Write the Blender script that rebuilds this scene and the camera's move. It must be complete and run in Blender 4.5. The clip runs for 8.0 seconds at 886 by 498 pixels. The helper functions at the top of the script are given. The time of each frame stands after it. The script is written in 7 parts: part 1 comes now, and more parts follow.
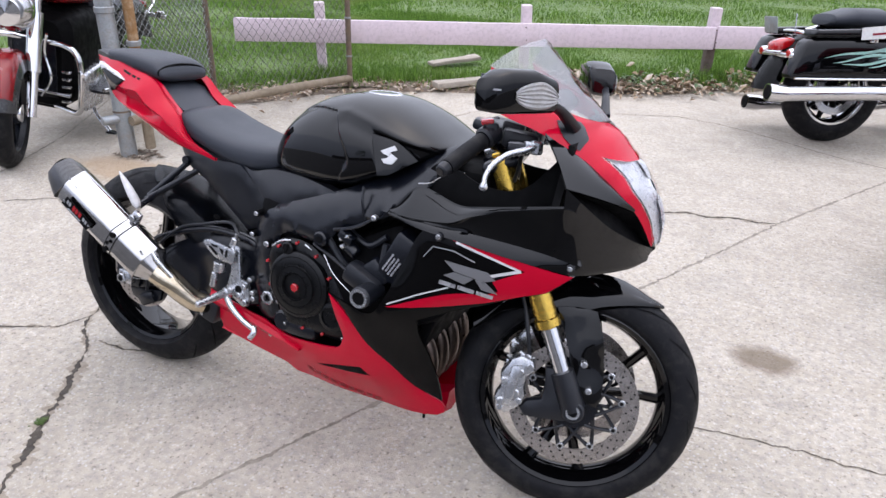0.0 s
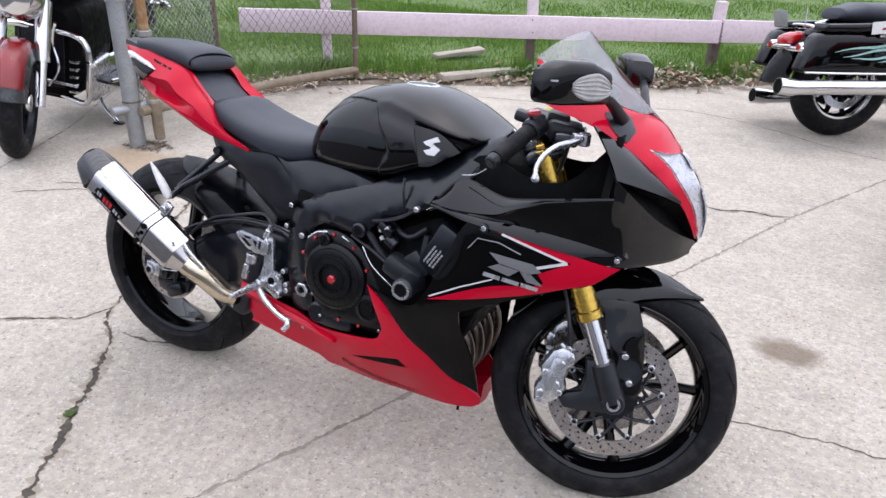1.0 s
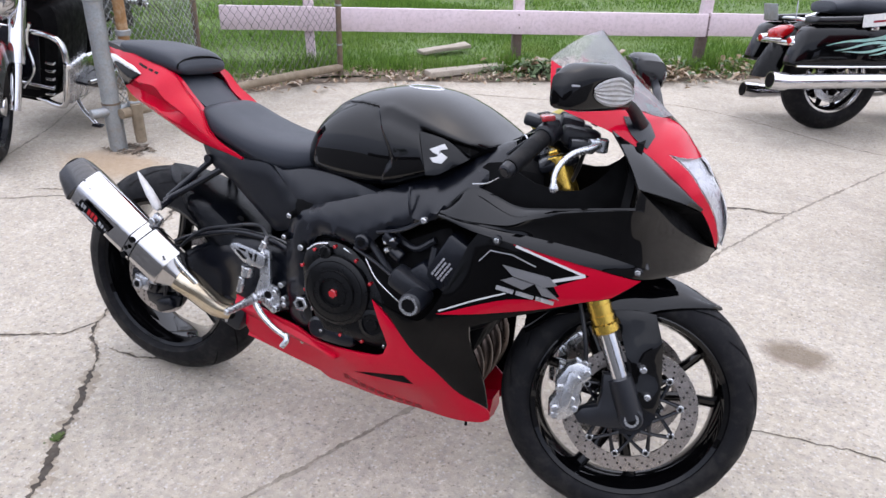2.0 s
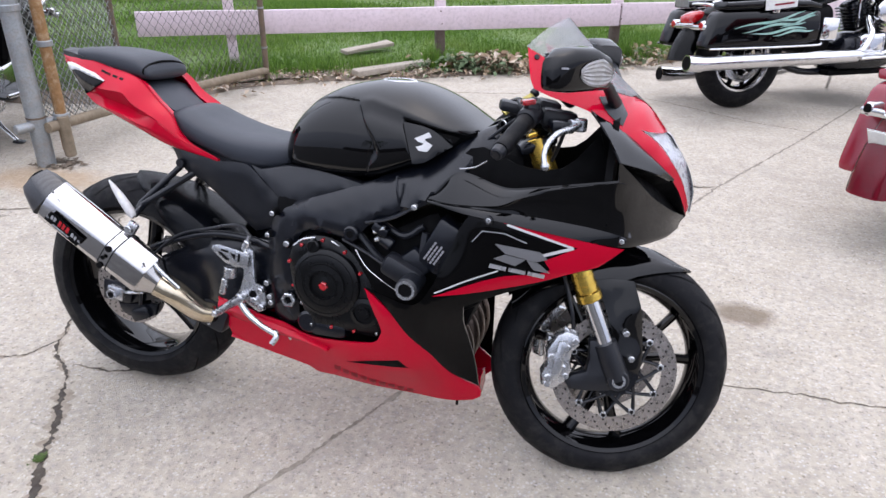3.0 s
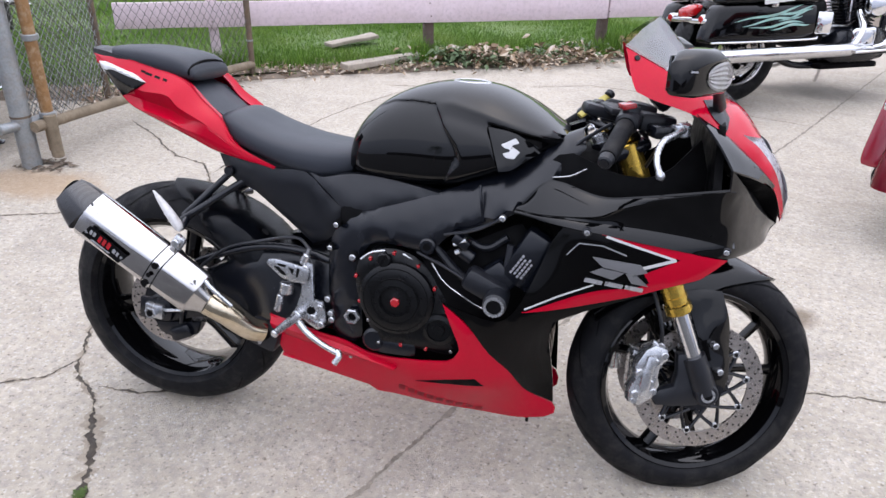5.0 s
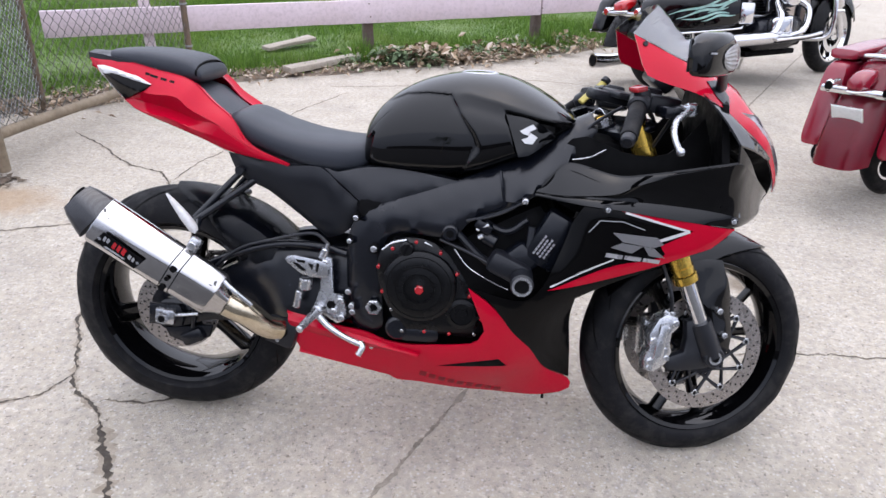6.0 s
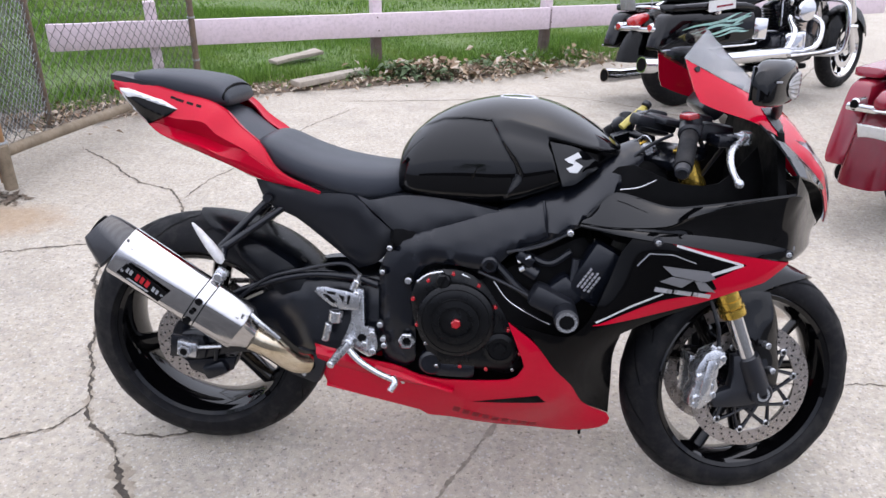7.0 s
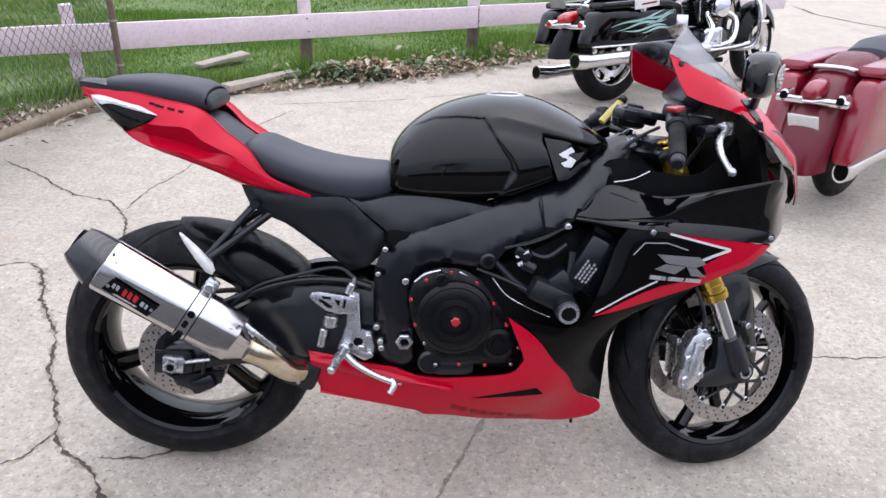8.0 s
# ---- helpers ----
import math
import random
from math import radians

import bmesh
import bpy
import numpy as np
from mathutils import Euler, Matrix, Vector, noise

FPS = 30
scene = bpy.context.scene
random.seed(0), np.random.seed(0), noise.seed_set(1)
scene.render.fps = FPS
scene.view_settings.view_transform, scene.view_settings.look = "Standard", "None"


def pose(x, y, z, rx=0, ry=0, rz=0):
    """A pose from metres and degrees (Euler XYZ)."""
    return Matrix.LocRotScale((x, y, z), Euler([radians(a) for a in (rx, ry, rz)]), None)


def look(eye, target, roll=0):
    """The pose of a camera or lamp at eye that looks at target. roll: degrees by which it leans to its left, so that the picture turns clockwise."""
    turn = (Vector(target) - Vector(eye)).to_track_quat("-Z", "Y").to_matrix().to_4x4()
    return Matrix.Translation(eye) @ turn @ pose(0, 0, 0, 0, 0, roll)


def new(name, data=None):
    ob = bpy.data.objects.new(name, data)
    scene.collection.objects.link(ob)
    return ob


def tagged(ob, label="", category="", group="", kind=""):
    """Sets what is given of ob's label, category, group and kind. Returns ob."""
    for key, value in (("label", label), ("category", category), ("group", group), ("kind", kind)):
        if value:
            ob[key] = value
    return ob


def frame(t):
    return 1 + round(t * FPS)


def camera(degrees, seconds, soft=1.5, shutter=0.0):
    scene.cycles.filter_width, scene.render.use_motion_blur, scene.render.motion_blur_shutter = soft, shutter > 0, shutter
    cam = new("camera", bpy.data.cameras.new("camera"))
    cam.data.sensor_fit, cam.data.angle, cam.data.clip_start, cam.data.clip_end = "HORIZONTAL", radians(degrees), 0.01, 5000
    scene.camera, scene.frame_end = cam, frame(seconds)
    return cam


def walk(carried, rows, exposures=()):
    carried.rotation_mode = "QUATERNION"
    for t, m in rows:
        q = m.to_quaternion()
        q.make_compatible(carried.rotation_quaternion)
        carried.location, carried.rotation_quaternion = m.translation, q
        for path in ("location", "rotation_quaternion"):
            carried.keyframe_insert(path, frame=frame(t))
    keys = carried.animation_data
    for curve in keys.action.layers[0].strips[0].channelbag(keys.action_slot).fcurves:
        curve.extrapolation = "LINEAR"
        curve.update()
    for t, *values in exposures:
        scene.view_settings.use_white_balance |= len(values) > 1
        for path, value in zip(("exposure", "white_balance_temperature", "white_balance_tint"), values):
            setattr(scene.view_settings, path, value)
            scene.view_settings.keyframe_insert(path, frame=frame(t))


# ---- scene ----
cam = camera(63.0, 8.0)
PATH = [
    (0, (1.687, -1.366, 1.38), (0.934, 0.271, 0.512), 1.3),
    (0.5, (1.636, -1.429, 1.374), (0.898, 0.204, 0.486), 1.2),
    (1, (1.58, -1.413, 1.373), (0.853, 0.227, 0.488), 1.8),
    (1.5, (1.539, -1.366, 1.382), (0.806, 0.28, 0.513), 1.6),
    (2, (1.488, -1.356, 1.371), (0.811, 0.298, 0.474), 1.6),
    (2.2, (1.467, -1.368, 1.373), (0.845, 0.3, 0.461), 1.4),
    (3.3, (1.317, -1.507, 1.363), (0.863, 0.225, 0.471), 0.5),
    (3.5, (1.286, -1.514, 1.361), (0.826, 0.212, 0.461), 0.6),
    (4, (1.224, -1.473, 1.363), (0.754, 0.247, 0.458), 0.5),
    (4.5, (1.174, -1.421, 1.369), (0.73, 0.306, 0.464), 0.4),
    (4.7, (1.134, -1.419, 1.361), (0.715, 0.311, 0.448), 0.9),
    (5.8, (0.882, -1.519, 1.357), (0.719, 0.256, 0.45), 1.2),
    (6, (0.853, -1.528, 1.348), (0.704, 0.248, 0.441), 1.1),
    (6.5, (0.798, -1.487, 1.354), (0.667, 0.292, 0.45), 1.0),
    (7, (0.753, -1.449, 1.358), (0.61, 0.34, 0.475), 1.3),
    (7.5, (0.659, -1.455, 1.356), (0.609, 0.338, 0.472), 1.3),
    (8, (0.581, -1.458, 1.353), (0.659, 0.338, 0.475), 1.7),
]
walk(cam, [(t, look(eye, target, roll)) for t, eye, target, roll in PATH])

# ---- world and light ----
world = bpy.data.worlds.new("overcast_sky")
scene.world = world
world.use_nodes = True
wn, wl = world.node_tree.nodes, world.node_tree.links
sky = wn.new("ShaderNodeTexSky")
sky.sky_type, sky.sun_disc = "NISHITA", False
sky.sun_elevation, sky.sun_rotation = radians(75), radians(17)
sky.air_density, sky.dust_density, sky.ozone_density = 1.0, 6.0, 1.0
up = wn.new("ShaderNodeSeparateXYZ")
wl.new(wn.new("ShaderNodeTexCoord").outputs["Generated"], up.inputs[0])
dome = wn.new("ShaderNodeMapRange")
wl.new(up.outputs[2], dome.inputs[0])
cloud = wn.new("ShaderNodeMixRGB")
wl.new(dome.outputs[0], cloud.inputs[0])
cloud.inputs[1].default_value, cloud.inputs[2].default_value = (2.35, 2.6, 3.5, 1), (9.7, 10.1, 12.1, 1)
haze = wn.new("ShaderNodeMixRGB")
haze.inputs[0].default_value = 0.85
wl.new(sky.outputs[0], haze.inputs[1])
wl.new(cloud.outputs[0], haze.inputs[2])
wl.new(haze.outputs[0], wn["Background"].inputs[0])
wn["Background"].inputs[1].default_value = 0.15
sun = new("sun", bpy.data.lights.new("sun", "SUN"))
sun.data.energy, sun.data.angle, sun.data.color = 0.60, radians(165), (1.0, 0.96, 0.9)
sun.matrix_world = look((0.8, 1.0, 4.0), (0.5, 0.3, 0))
scene.view_settings.exposure = 0.93


# ---- materials ----
def nodes_of(name):
    m = bpy.data.materials.new(name)
    m.use_nodes = True
    nt = m.node_tree
    return m, nt.nodes, nt.links, nt.nodes["Principled BSDF"]


def mixed(nd, lk, fac, a, b):
    mx = nd.new("ShaderNodeMixRGB")
    for i, v in ((0, fac), (1, a), (2, b)):
        if isinstance(v, bpy.types.NodeSocket):
            lk.new(v, mx.inputs[i])
        elif i == 0:
            mx.inputs[0].default_value = v
        else:
            mx.inputs[i].default_value = (*v, 1)
    return mx.outputs[0]


def ramp(nd, lk, src, lo, hi):
    r = nd.new("ShaderNodeMapRange")
    lk.new(src, r.inputs[0])
    r.inputs[1].default_value, r.inputs[2].default_value = lo, hi
    return r.outputs[0]


def noise_tex(nd, lk, vec, scale, detail=4, rough=0.6):
    n = nd.new("ShaderNodeTexNoise")
    n.inputs["Scale"].default_value, n.inputs["Detail"].default_value, n.inputs["Roughness"].default_value = scale, detail, rough
    lk.new(vec, n.inputs["Vector"])
    return n.outputs[0]


def place(nd):
    return nd.new("ShaderNodeNewGeometry").outputs["Position"]


def add_bump(nd, lk, bsdf, height, strength, distance):
    b = nd.new("ShaderNodeBump")
    b.inputs["Strength"].default_value, b.inputs["Distance"].default_value = strength, distance
    lk.new(height, b.inputs["Height"])
    lk.new(b.outputs[0], bsdf.inputs["Normal"])


def paint(name, a, b=None, rough=0.3, metal=0.0, coat=0.0, scale=6.0, fine=90.0, bump=0.0, wear=0.35, spec=0.5, dirt=None, dirt_amount=0.0, grainy=1.0):
    """A two-scale surface: broad drift between two tones, fine grain in tone and gloss, and fine relief."""
    m, nd, lk, bs = nodes_of(name)
    k = 0.70 if metal < 0.5 else 0.88
    a, b = tuple(c * k for c in a), tuple(c * k for c in b or tuple(c * 0.75 for c in a))
    p = place(nd)
    broad, grain = noise_tex(nd, lk, p, scale), noise_tex(nd, lk, p, fine, 3)
    col = mixed(nd, lk, ramp(nd, lk, broad, 0.35, 0.7), a, b)
    col = mixed(nd, lk, ramp(nd, lk, grain, 0.45, 0.45 + 0.65 / grainy), col, tuple(c * 0.6 for c in b))
    if dirt:
        patch = noise_tex(nd, lk, p, scale * 2.3, 6, 0.7)
        f = nd.new("ShaderNodeMath")
        f.operation = "MULTIPLY"
        f.inputs[1].default_value = dirt_amount
        lk.new(ramp(nd, lk, patch, 0.48, 0.66), f.inputs[0])
        col = mixed(nd, lk, f.outputs[0], col, dirt)
    lk.new(col, bs.inputs["Base Color"])
    r = nd.new("ShaderNodeMapRange")
    lk.new(noise_tex(nd, lk, p, scale * 3, 5), r.inputs[0])
    r.inputs[1].default_value, r.inputs[2].default_value = 0.3, 0.75
    r.inputs[3].default_value, r.inputs[4].default_value = rough * (1 - wear), rough * (1 + wear)
    lk.new(r.outputs[0], bs.inputs["Roughness"])
    bs.inputs["Metallic"].default_value = metal
    bs.inputs["Coat Weight"].default_value = coat
    bs.inputs["Coat Roughness"].default_value = 0.04
    bs.inputs["Specular IOR Level"].default_value = spec
    if bump:
        add_bump(nd, lk, bs, grain, 0.6, bump)
    return m


def tinted_clear(name, tint, gloss=0.05, rough=0.03, low=0.05, high=0.6):
    """Thin clear plastic: light passes tinted, with a glossy skin."""
    m, nd, lk, bs = nodes_of(name)
    nd.remove(bs)
    tr, gl, mx, fr = nd.new("ShaderNodeBsdfTransparent"), nd.new("ShaderNodeBsdfGlossy"), nd.new("ShaderNodeMixShader"), nd.new("ShaderNodeLayerWeight")
    tr.inputs[0].default_value = (*tint, 1)
    gl.inputs["Roughness"].default_value = rough
    fr.inputs["Blend"].default_value = gloss
    r = nd.new("ShaderNodeMapRange")
    lk.new(fr.outputs["Facing"], r.inputs[0])
    r.inputs[3].default_value, r.inputs[4].default_value = low, high
    lk.new(r.outputs[0], mx.inputs[0])
    lk.new(tr.outputs[0], mx.inputs[1])
    lk.new(gl.outputs[0], mx.inputs[2])
    lk.new(mx.outputs[0], nd["Material Output"].inputs[0])
    return m


def blob(nd, lk, p, centre, radius, wobble, scale):
    """0 outside, 1 inside an uneven patch on the ground."""
    n = nd.new("ShaderNodeTexNoise")
    n.inputs["Scale"].default_value = scale
    n.inputs["Detail"].default_value = 5
    lk.new(p, n.inputs["Vector"])
    sub = nd.new("ShaderNodeVectorMath")
    sub.operation = "SUBTRACT"
    lk.new(p, sub.inputs[0])
    sub.inputs[1].default_value = centre
    sc = nd.new("ShaderNodeVectorMath")
    sc.operation = "DIVIDE"
    lk.new(sub.outputs[0], sc.inputs[0])
    sc.inputs[1].default_value = radius
    ln = nd.new("ShaderNodeVectorMath")
    ln.operation = "LENGTH"
    lk.new(sc.outputs[0], ln.inputs[0])
    ad = nd.new("ShaderNodeMath")
    ad.operation = "MULTIPLY_ADD"
    lk.new(n.outputs[0], ad.inputs[0])
    ad.inputs[1].default_value = wobble
    lk.new(ln.outputs["Value"], ad.inputs[2])
    return ramp(nd, lk, ad.outputs[0], 1.15 + wobble / 2, 0.55 + wobble / 2)


def concrete_material():
    m, nd, lk, bs = nodes_of("weathered_concrete")
    p = place(nd)
    broad = noise_tex(nd, lk, p, 0.9, 5, 0.6)
    mid = noise_tex(nd, lk, p, 7, 6, 0.65)
    fine = noise_tex(nd, lk, p, 210, 5, 0.75)
    speck = noise_tex(nd, lk, p, 150, 3, 0.6)
    lump = noise_tex(nd, lk, p, 38, 4, 0.65)
    vor = nd.new("ShaderNodeTexVoronoi")
    vor.inputs["Scale"].default_value = 82
    lk.new(p, vor.inputs["Vector"])
    pebble = ramp(nd, lk, vor.outputs["Distance"], 0.42, 0.12)
    hue = nd.new("ShaderNodeTexWhiteNoise")
    lk.new(vor.outputs["Color"], hue.inputs["Vector"])
    col = mixed(nd, lk, ramp(nd, lk, broad, 0.35, 0.68), (0.440, 0.388, 0.313), (0.366, 0.322, 0.259))
    col = mixed(nd, lk, ramp(nd, lk, mid, 0.4, 0.72), col, (0.488, 0.440, 0.370))
    stone = mixed(nd, lk, ramp(nd, lk, hue.outputs[0], 0.2, 0.9), (0.168, 0.15, 0.14), (0.616, 0.602, 0.588))
    col = mixed(nd, lk, ramp(nd, lk, lump, 0.42, 0.85), col, (0.252, 0.234, 0.217))
    pf = nd.new("ShaderNodeMath")
    pf.operation = "MULTIPLY"
    lk.new(pebble, pf.inputs[0])
    pf.inputs[1].default_value = 0.55
    col = mixed(nd, lk, pf.outputs[0], col, stone)
    col = mixed(nd, lk, ramp(nd, lk, fine, 0.58, 0.86), col, (0.14, 0.13, 0.115))
    col = mixed(nd, lk, ramp(nd, lk, speck, 0.63, 0.76), col, (0.70, 0.66, 0.60))
    chips = noise_tex(nd, lk, p, 46, 4, 0.75)
    pits = noise_tex(nd, lk, p, 58, 3, 0.7)
    for src, lo, hi, tone, amount in ((chips, 0.55, 0.68, (0.64, 0.585, 0.50), 0.60), (pits, 0.60, 0.67, (0.135, 0.115, 0.088), 0.75)):
        f = nd.new("ShaderNodeMath")
        f.operation = "MULTIPLY"
        lk.new(ramp(nd, lk, src, lo, hi), f.inputs[0])
        f.inputs[1].default_value = amount
        col = mixed(nd, lk, f.outputs[0], col, tone)
    grey = noise_tex(nd, lk, p, 2.2, 6, 0.7)
    gf = nd.new("ShaderNodeMath")
    gf.operation = "MULTIPLY"
    lk.new(ramp(nd, lk, grey, 0.52, 0.75), gf.inputs[0])
    gf.inputs[1].default_value = 0.35
    col = mixed(nd, lk, gf.outputs[0], col, (0.189, 0.175, 0.161))
    # Oil stain, rust stain, then darker patches at the cruiser and flamed bike.
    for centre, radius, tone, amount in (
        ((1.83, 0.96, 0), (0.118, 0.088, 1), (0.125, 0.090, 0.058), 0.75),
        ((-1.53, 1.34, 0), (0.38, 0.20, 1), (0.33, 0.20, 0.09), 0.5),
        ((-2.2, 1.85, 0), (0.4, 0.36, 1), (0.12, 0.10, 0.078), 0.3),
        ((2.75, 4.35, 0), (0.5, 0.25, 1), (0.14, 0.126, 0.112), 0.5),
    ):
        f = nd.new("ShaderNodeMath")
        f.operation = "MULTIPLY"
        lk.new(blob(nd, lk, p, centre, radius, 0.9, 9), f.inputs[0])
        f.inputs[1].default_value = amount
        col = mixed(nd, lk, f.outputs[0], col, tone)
    lk.new(col, bs.inputs["Base Color"])
    bs.inputs["Roughness"].default_value = 0.88
    bs.inputs["Specular IOR Level"].default_value = 0.3
    h = nd.new("ShaderNodeMath")
    h.operation = "ADD"
    lk.new(fine, h.inputs[0])
    lk.new(chips, h.inputs[1])
    add_bump(nd, lk, bs, h.outputs[0], 0.8, 0.006)
    return m


def carbon_material():
    m, nd, lk, bs = nodes_of("carbon_fibre")
    p = nd.new("ShaderNodeTexCoord").outputs["Object"]
    ck = nd.new("ShaderNodeTexChecker")
    ck.inputs["Scale"].default_value = 380
    lk.new(p, ck.inputs["Vector"])
    col = mixed(nd, lk, ck.outputs["Fac"], (0.006, 0.006, 0.007), (0.03, 0.03, 0.033))
    lk.new(col, bs.inputs["Base Color"])
    bs.inputs["Roughness"].default_value = 0.35
    bs.inputs["Coat Weight"].default_value = 0.5
    return m


def grass_material(name, dark, light, dry):
    m, nd, lk, bs = nodes_of(name)
    p = place(nd)
    rnd = nd.new("ShaderNodeNewGeometry").outputs["Random Per Island"]
    broad = noise_tex(nd, lk, p, 1.3, 4)
    col = mixed(nd, lk, rnd, dark, light)
    col = mixed(nd, lk, ramp(nd, lk, broad, 0.5, 0.75), col, dry)
    lk.new(col, bs.inputs["Base Color"])
    bs.inputs["Roughness"].default_value = 0.65
    bs.inputs["Specular IOR Level"].default_value = 0.25
    return m


def leaf_material():
    m, nd, lk, bs = nodes_of("dead_leaves")
    rnd = nd.new("ShaderNodeNewGeometry").outputs["Random Per Island"]
    cr = nd.new("ShaderNodeValToRGB")
    e = cr.color_ramp.elements
    e[0].color, e[1].color = (0.14, 0.084, 0.05, 1), (0.48, 0.42, 0.35, 1)
    mid = e.new(0.5)
    mid.color = (0.29, 0.21, 0.13, 1)
    lk.new(rnd, cr.inputs[0])
    lk.new(cr.outputs[0], bs.inputs["Base Color"])
    bs.inputs["Roughness"].default_value = 0.8
    return m


CONCRETE = concrete_material()
CRACK = paint("crack_dirt", (0.040, 0.031, 0.024), (0.10, 0.082, 0.062), 0.95, scale=14, bump=0.003)
CHIP = paint("chipped_edge", (0.30, 0.25, 0.19), (0.46, 0.40, 0.32), 0.95, scale=40, bump=0.004)
JOINT = paint("joint_dirt", (0.40, 0.355, 0.29), (0.20, 0.175, 0.14), 0.95, scale=16, bump=0.003)
SOIL = paint("soil", (0.17, 0.125, 0.09), (0.25, 0.20, 0.15), 0.95, scale=8, bump=0.01)
TURF = paint("turf", (0.095, 0.165, 0.035), (0.14, 0.21, 0.05), 0.9, scale=2.5, bump=0.01)
GRASS = grass_material("grass_blades", (0.036, 0.092, 0.009), (0.155, 0.275, 0.036), (0.17, 0.23, 0.05))
WEED = grass_material("weed_leaves", (0.05, 0.085, 0.035), (0.13, 0.17, 0.09), (0.11, 0.13, 0.06))
LEAF = leaf_material()
MOSS = paint("moss", (0.10, 0.16, 0.02), (0.05, 0.09, 0.02), 0.95, scale=30)
BARE_WOOD = paint("bare_wet_post_wood", (0.16, 0.115, 0.095), (0.10, 0.075, 0.06), 0.85, scale=9, fine=120, bump=0.002)
PINK_WOOD = paint("peeling_pink_paint", (0.86, 0.72, 0.77), (0.80, 0.66, 0.71), 0.7, scale=3, fine=40, bump=0.002, dirt=(0.45, 0.38, 0.36), dirt_amount=0.25)
GREY_WOOD = paint("weathered_board", (0.50, 0.44, 0.36), (0.36, 0.31, 0.25), 0.9, scale=7, fine=60, bump=0.004)
GALV = paint("galvanised_steel", (0.36, 0.385, 0.40), (0.27, 0.29, 0.30), 0.5, metal=0.55, scale=9, bump=0.0006, dirt=(0.28, 0.2, 0.14), dirt_amount=0.3)
RUST = paint("rusty_pipe", (0.40, 0.22, 0.09), (0.28, 0.15, 0.06), 0.75, metal=0.2, scale=12, bump=0.001, dirt=(0.5, 0.42, 0.3), dirt_amount=0.4)
OLDPIPE = paint("stained_pipe", (0.34, 0.27, 0.19), (0.24, 0.19, 0.13), 0.8, metal=0.2, scale=9, bump=0.001)
WIRE = paint("fence_wire", (0.17, 0.165, 0.145), (0.10, 0.095, 0.08), 0.6, metal=0.35, scale=10)
# Dark ground tone for the unseen sheet that the bodywork reflects.
DARK_SHEET = paint("dark_ground_sheet", (0.075, 0.074, 0.072), (0.055, 0.054, 0.053), 0.9, scale=2, fine=160, bump=0.002, dirt=(0.10, 0.097, 0.09), dirt_amount=0.4)
DARKPOST = paint("dark_rusty_post", (0.16, 0.12, 0.09), (0.24, 0.17, 0.11), 0.8, metal=0.2, scale=9, bump=0.001)

RED = paint("red_gloss_paint", (0.62, 0.0028, 0.029), (0.58, 0.0026, 0.026), 0.06, scale=3, wear=0.2, spec=0.20, grainy=0.15)
BLACK = paint("black_gloss_paint", (0.0022, 0.0022, 0.0027), (0.0018, 0.0018, 0.0022), 0.03, scale=3, wear=0.15, spec=0.34, grainy=0.15)
GRAPHITE = paint("graphite_gloss", (0.0035, 0.0034, 0.0036), (0.0028, 0.0027, 0.0029), 0.10, scale=3, wear=0.15, spec=0.10, grainy=0.15)
CASE = paint("black_engine_casing", (0.0045, 0.0047, 0.0056), (0.0035, 0.0037, 0.0045), 0.30, scale=9, fine=220, bump=0.0002, spec=0.24)
# Mirror colour darkened to imitate glass that reflects something dark.
DARK_MIRROR = paint("darkened_mirror_glass", (0.10, 0.105, 0.11), (0.09, 0.095, 0.10), 0.04, metal=1.0, grainy=0.1)
SATIN = paint("satin_black_metal", (0.0060, 0.0074, 0.0120), (0.0047, 0.0058, 0.0095), 0.25, scale=8, fine=200, bump=0.0001, wear=0.15, spec=0.40)
MATTE = paint("matte_black_plastic", (0.0098, 0.0114, 0.0165), (0.0077, 0.0089, 0.0130), 0.40, scale=8, fine=260, bump=0.0003, spec=0.40)
DEEP = paint("deep_black", (0.004, 0.004, 0.0045), (0.003, 0.003, 0.0035), 0.7, scale=8, spec=0.08)
RUBBER = paint("tyre_rubber", (0.0095, 0.0098, 0.0118), (0.0125, 0.0127, 0.0145), 0.55, scale=10, fine=240, bump=0.0006, dirt=(0.045, 0.042, 0.038), dirt_amount=0.3, spec=0.10)
VINYL = paint("seat_vinyl", (0.040, 0.045, 0.057), (0.034, 0.038, 0.048), 0.48, scale=6, fine=420, bump=0.0003, wear=0.06, grainy=0.4, spec=0.3)
CHROME = paint("chrome", (0.80, 0.80, 0.81), (0.74, 0.74, 0.76), 0.10, metal=1.0, scale=8, grainy=0.3)
STEEL = paint("polished_steel", (0.66, 0.645, 0.64), (0.54, 0.525, 0.515), 0.12, metal=1.0, scale=5, fine=60, grainy=0.3)
ALLOY = paint("cast_alloy", (0.68, 0.69, 0.71), (0.50, 0.51, 0.53), 0.26, metal=0.9, scale=14, fine=180, bump=0.0003)
DISC = paint("brake_disc_steel", (0.47, 0.43, 0.41), (0.37, 0.34, 0.315), 0.30, metal=0.9, scale=20, fine=130)
GOLD = paint("gold_anodised", (0.75, 0.50, 0.10), (0.62, 0.40, 0.07), 0.25, metal=0.9, scale=8)
TITAN = paint("heat_tinted_pipe", (0.80, 0.72, 0.58), (0.66, 0.54, 0.36), 0.16, metal=1.0, scale=9)
HEADER = paint("header_pipe", (0.13, 0.10, 0.085), (0.08, 0.06, 0.05), 0.35, metal=0.9, scale=9)
CARBON = carbon_material()
SMOKE = tinted_clear("smoked_screen", (0.74, 0.74, 0.755), 0.25, low=0.07, high=0.42)
CLEAR = tinted_clear("clear_lens", (0.95, 0.95, 0.96), 0.08, high=0.35)
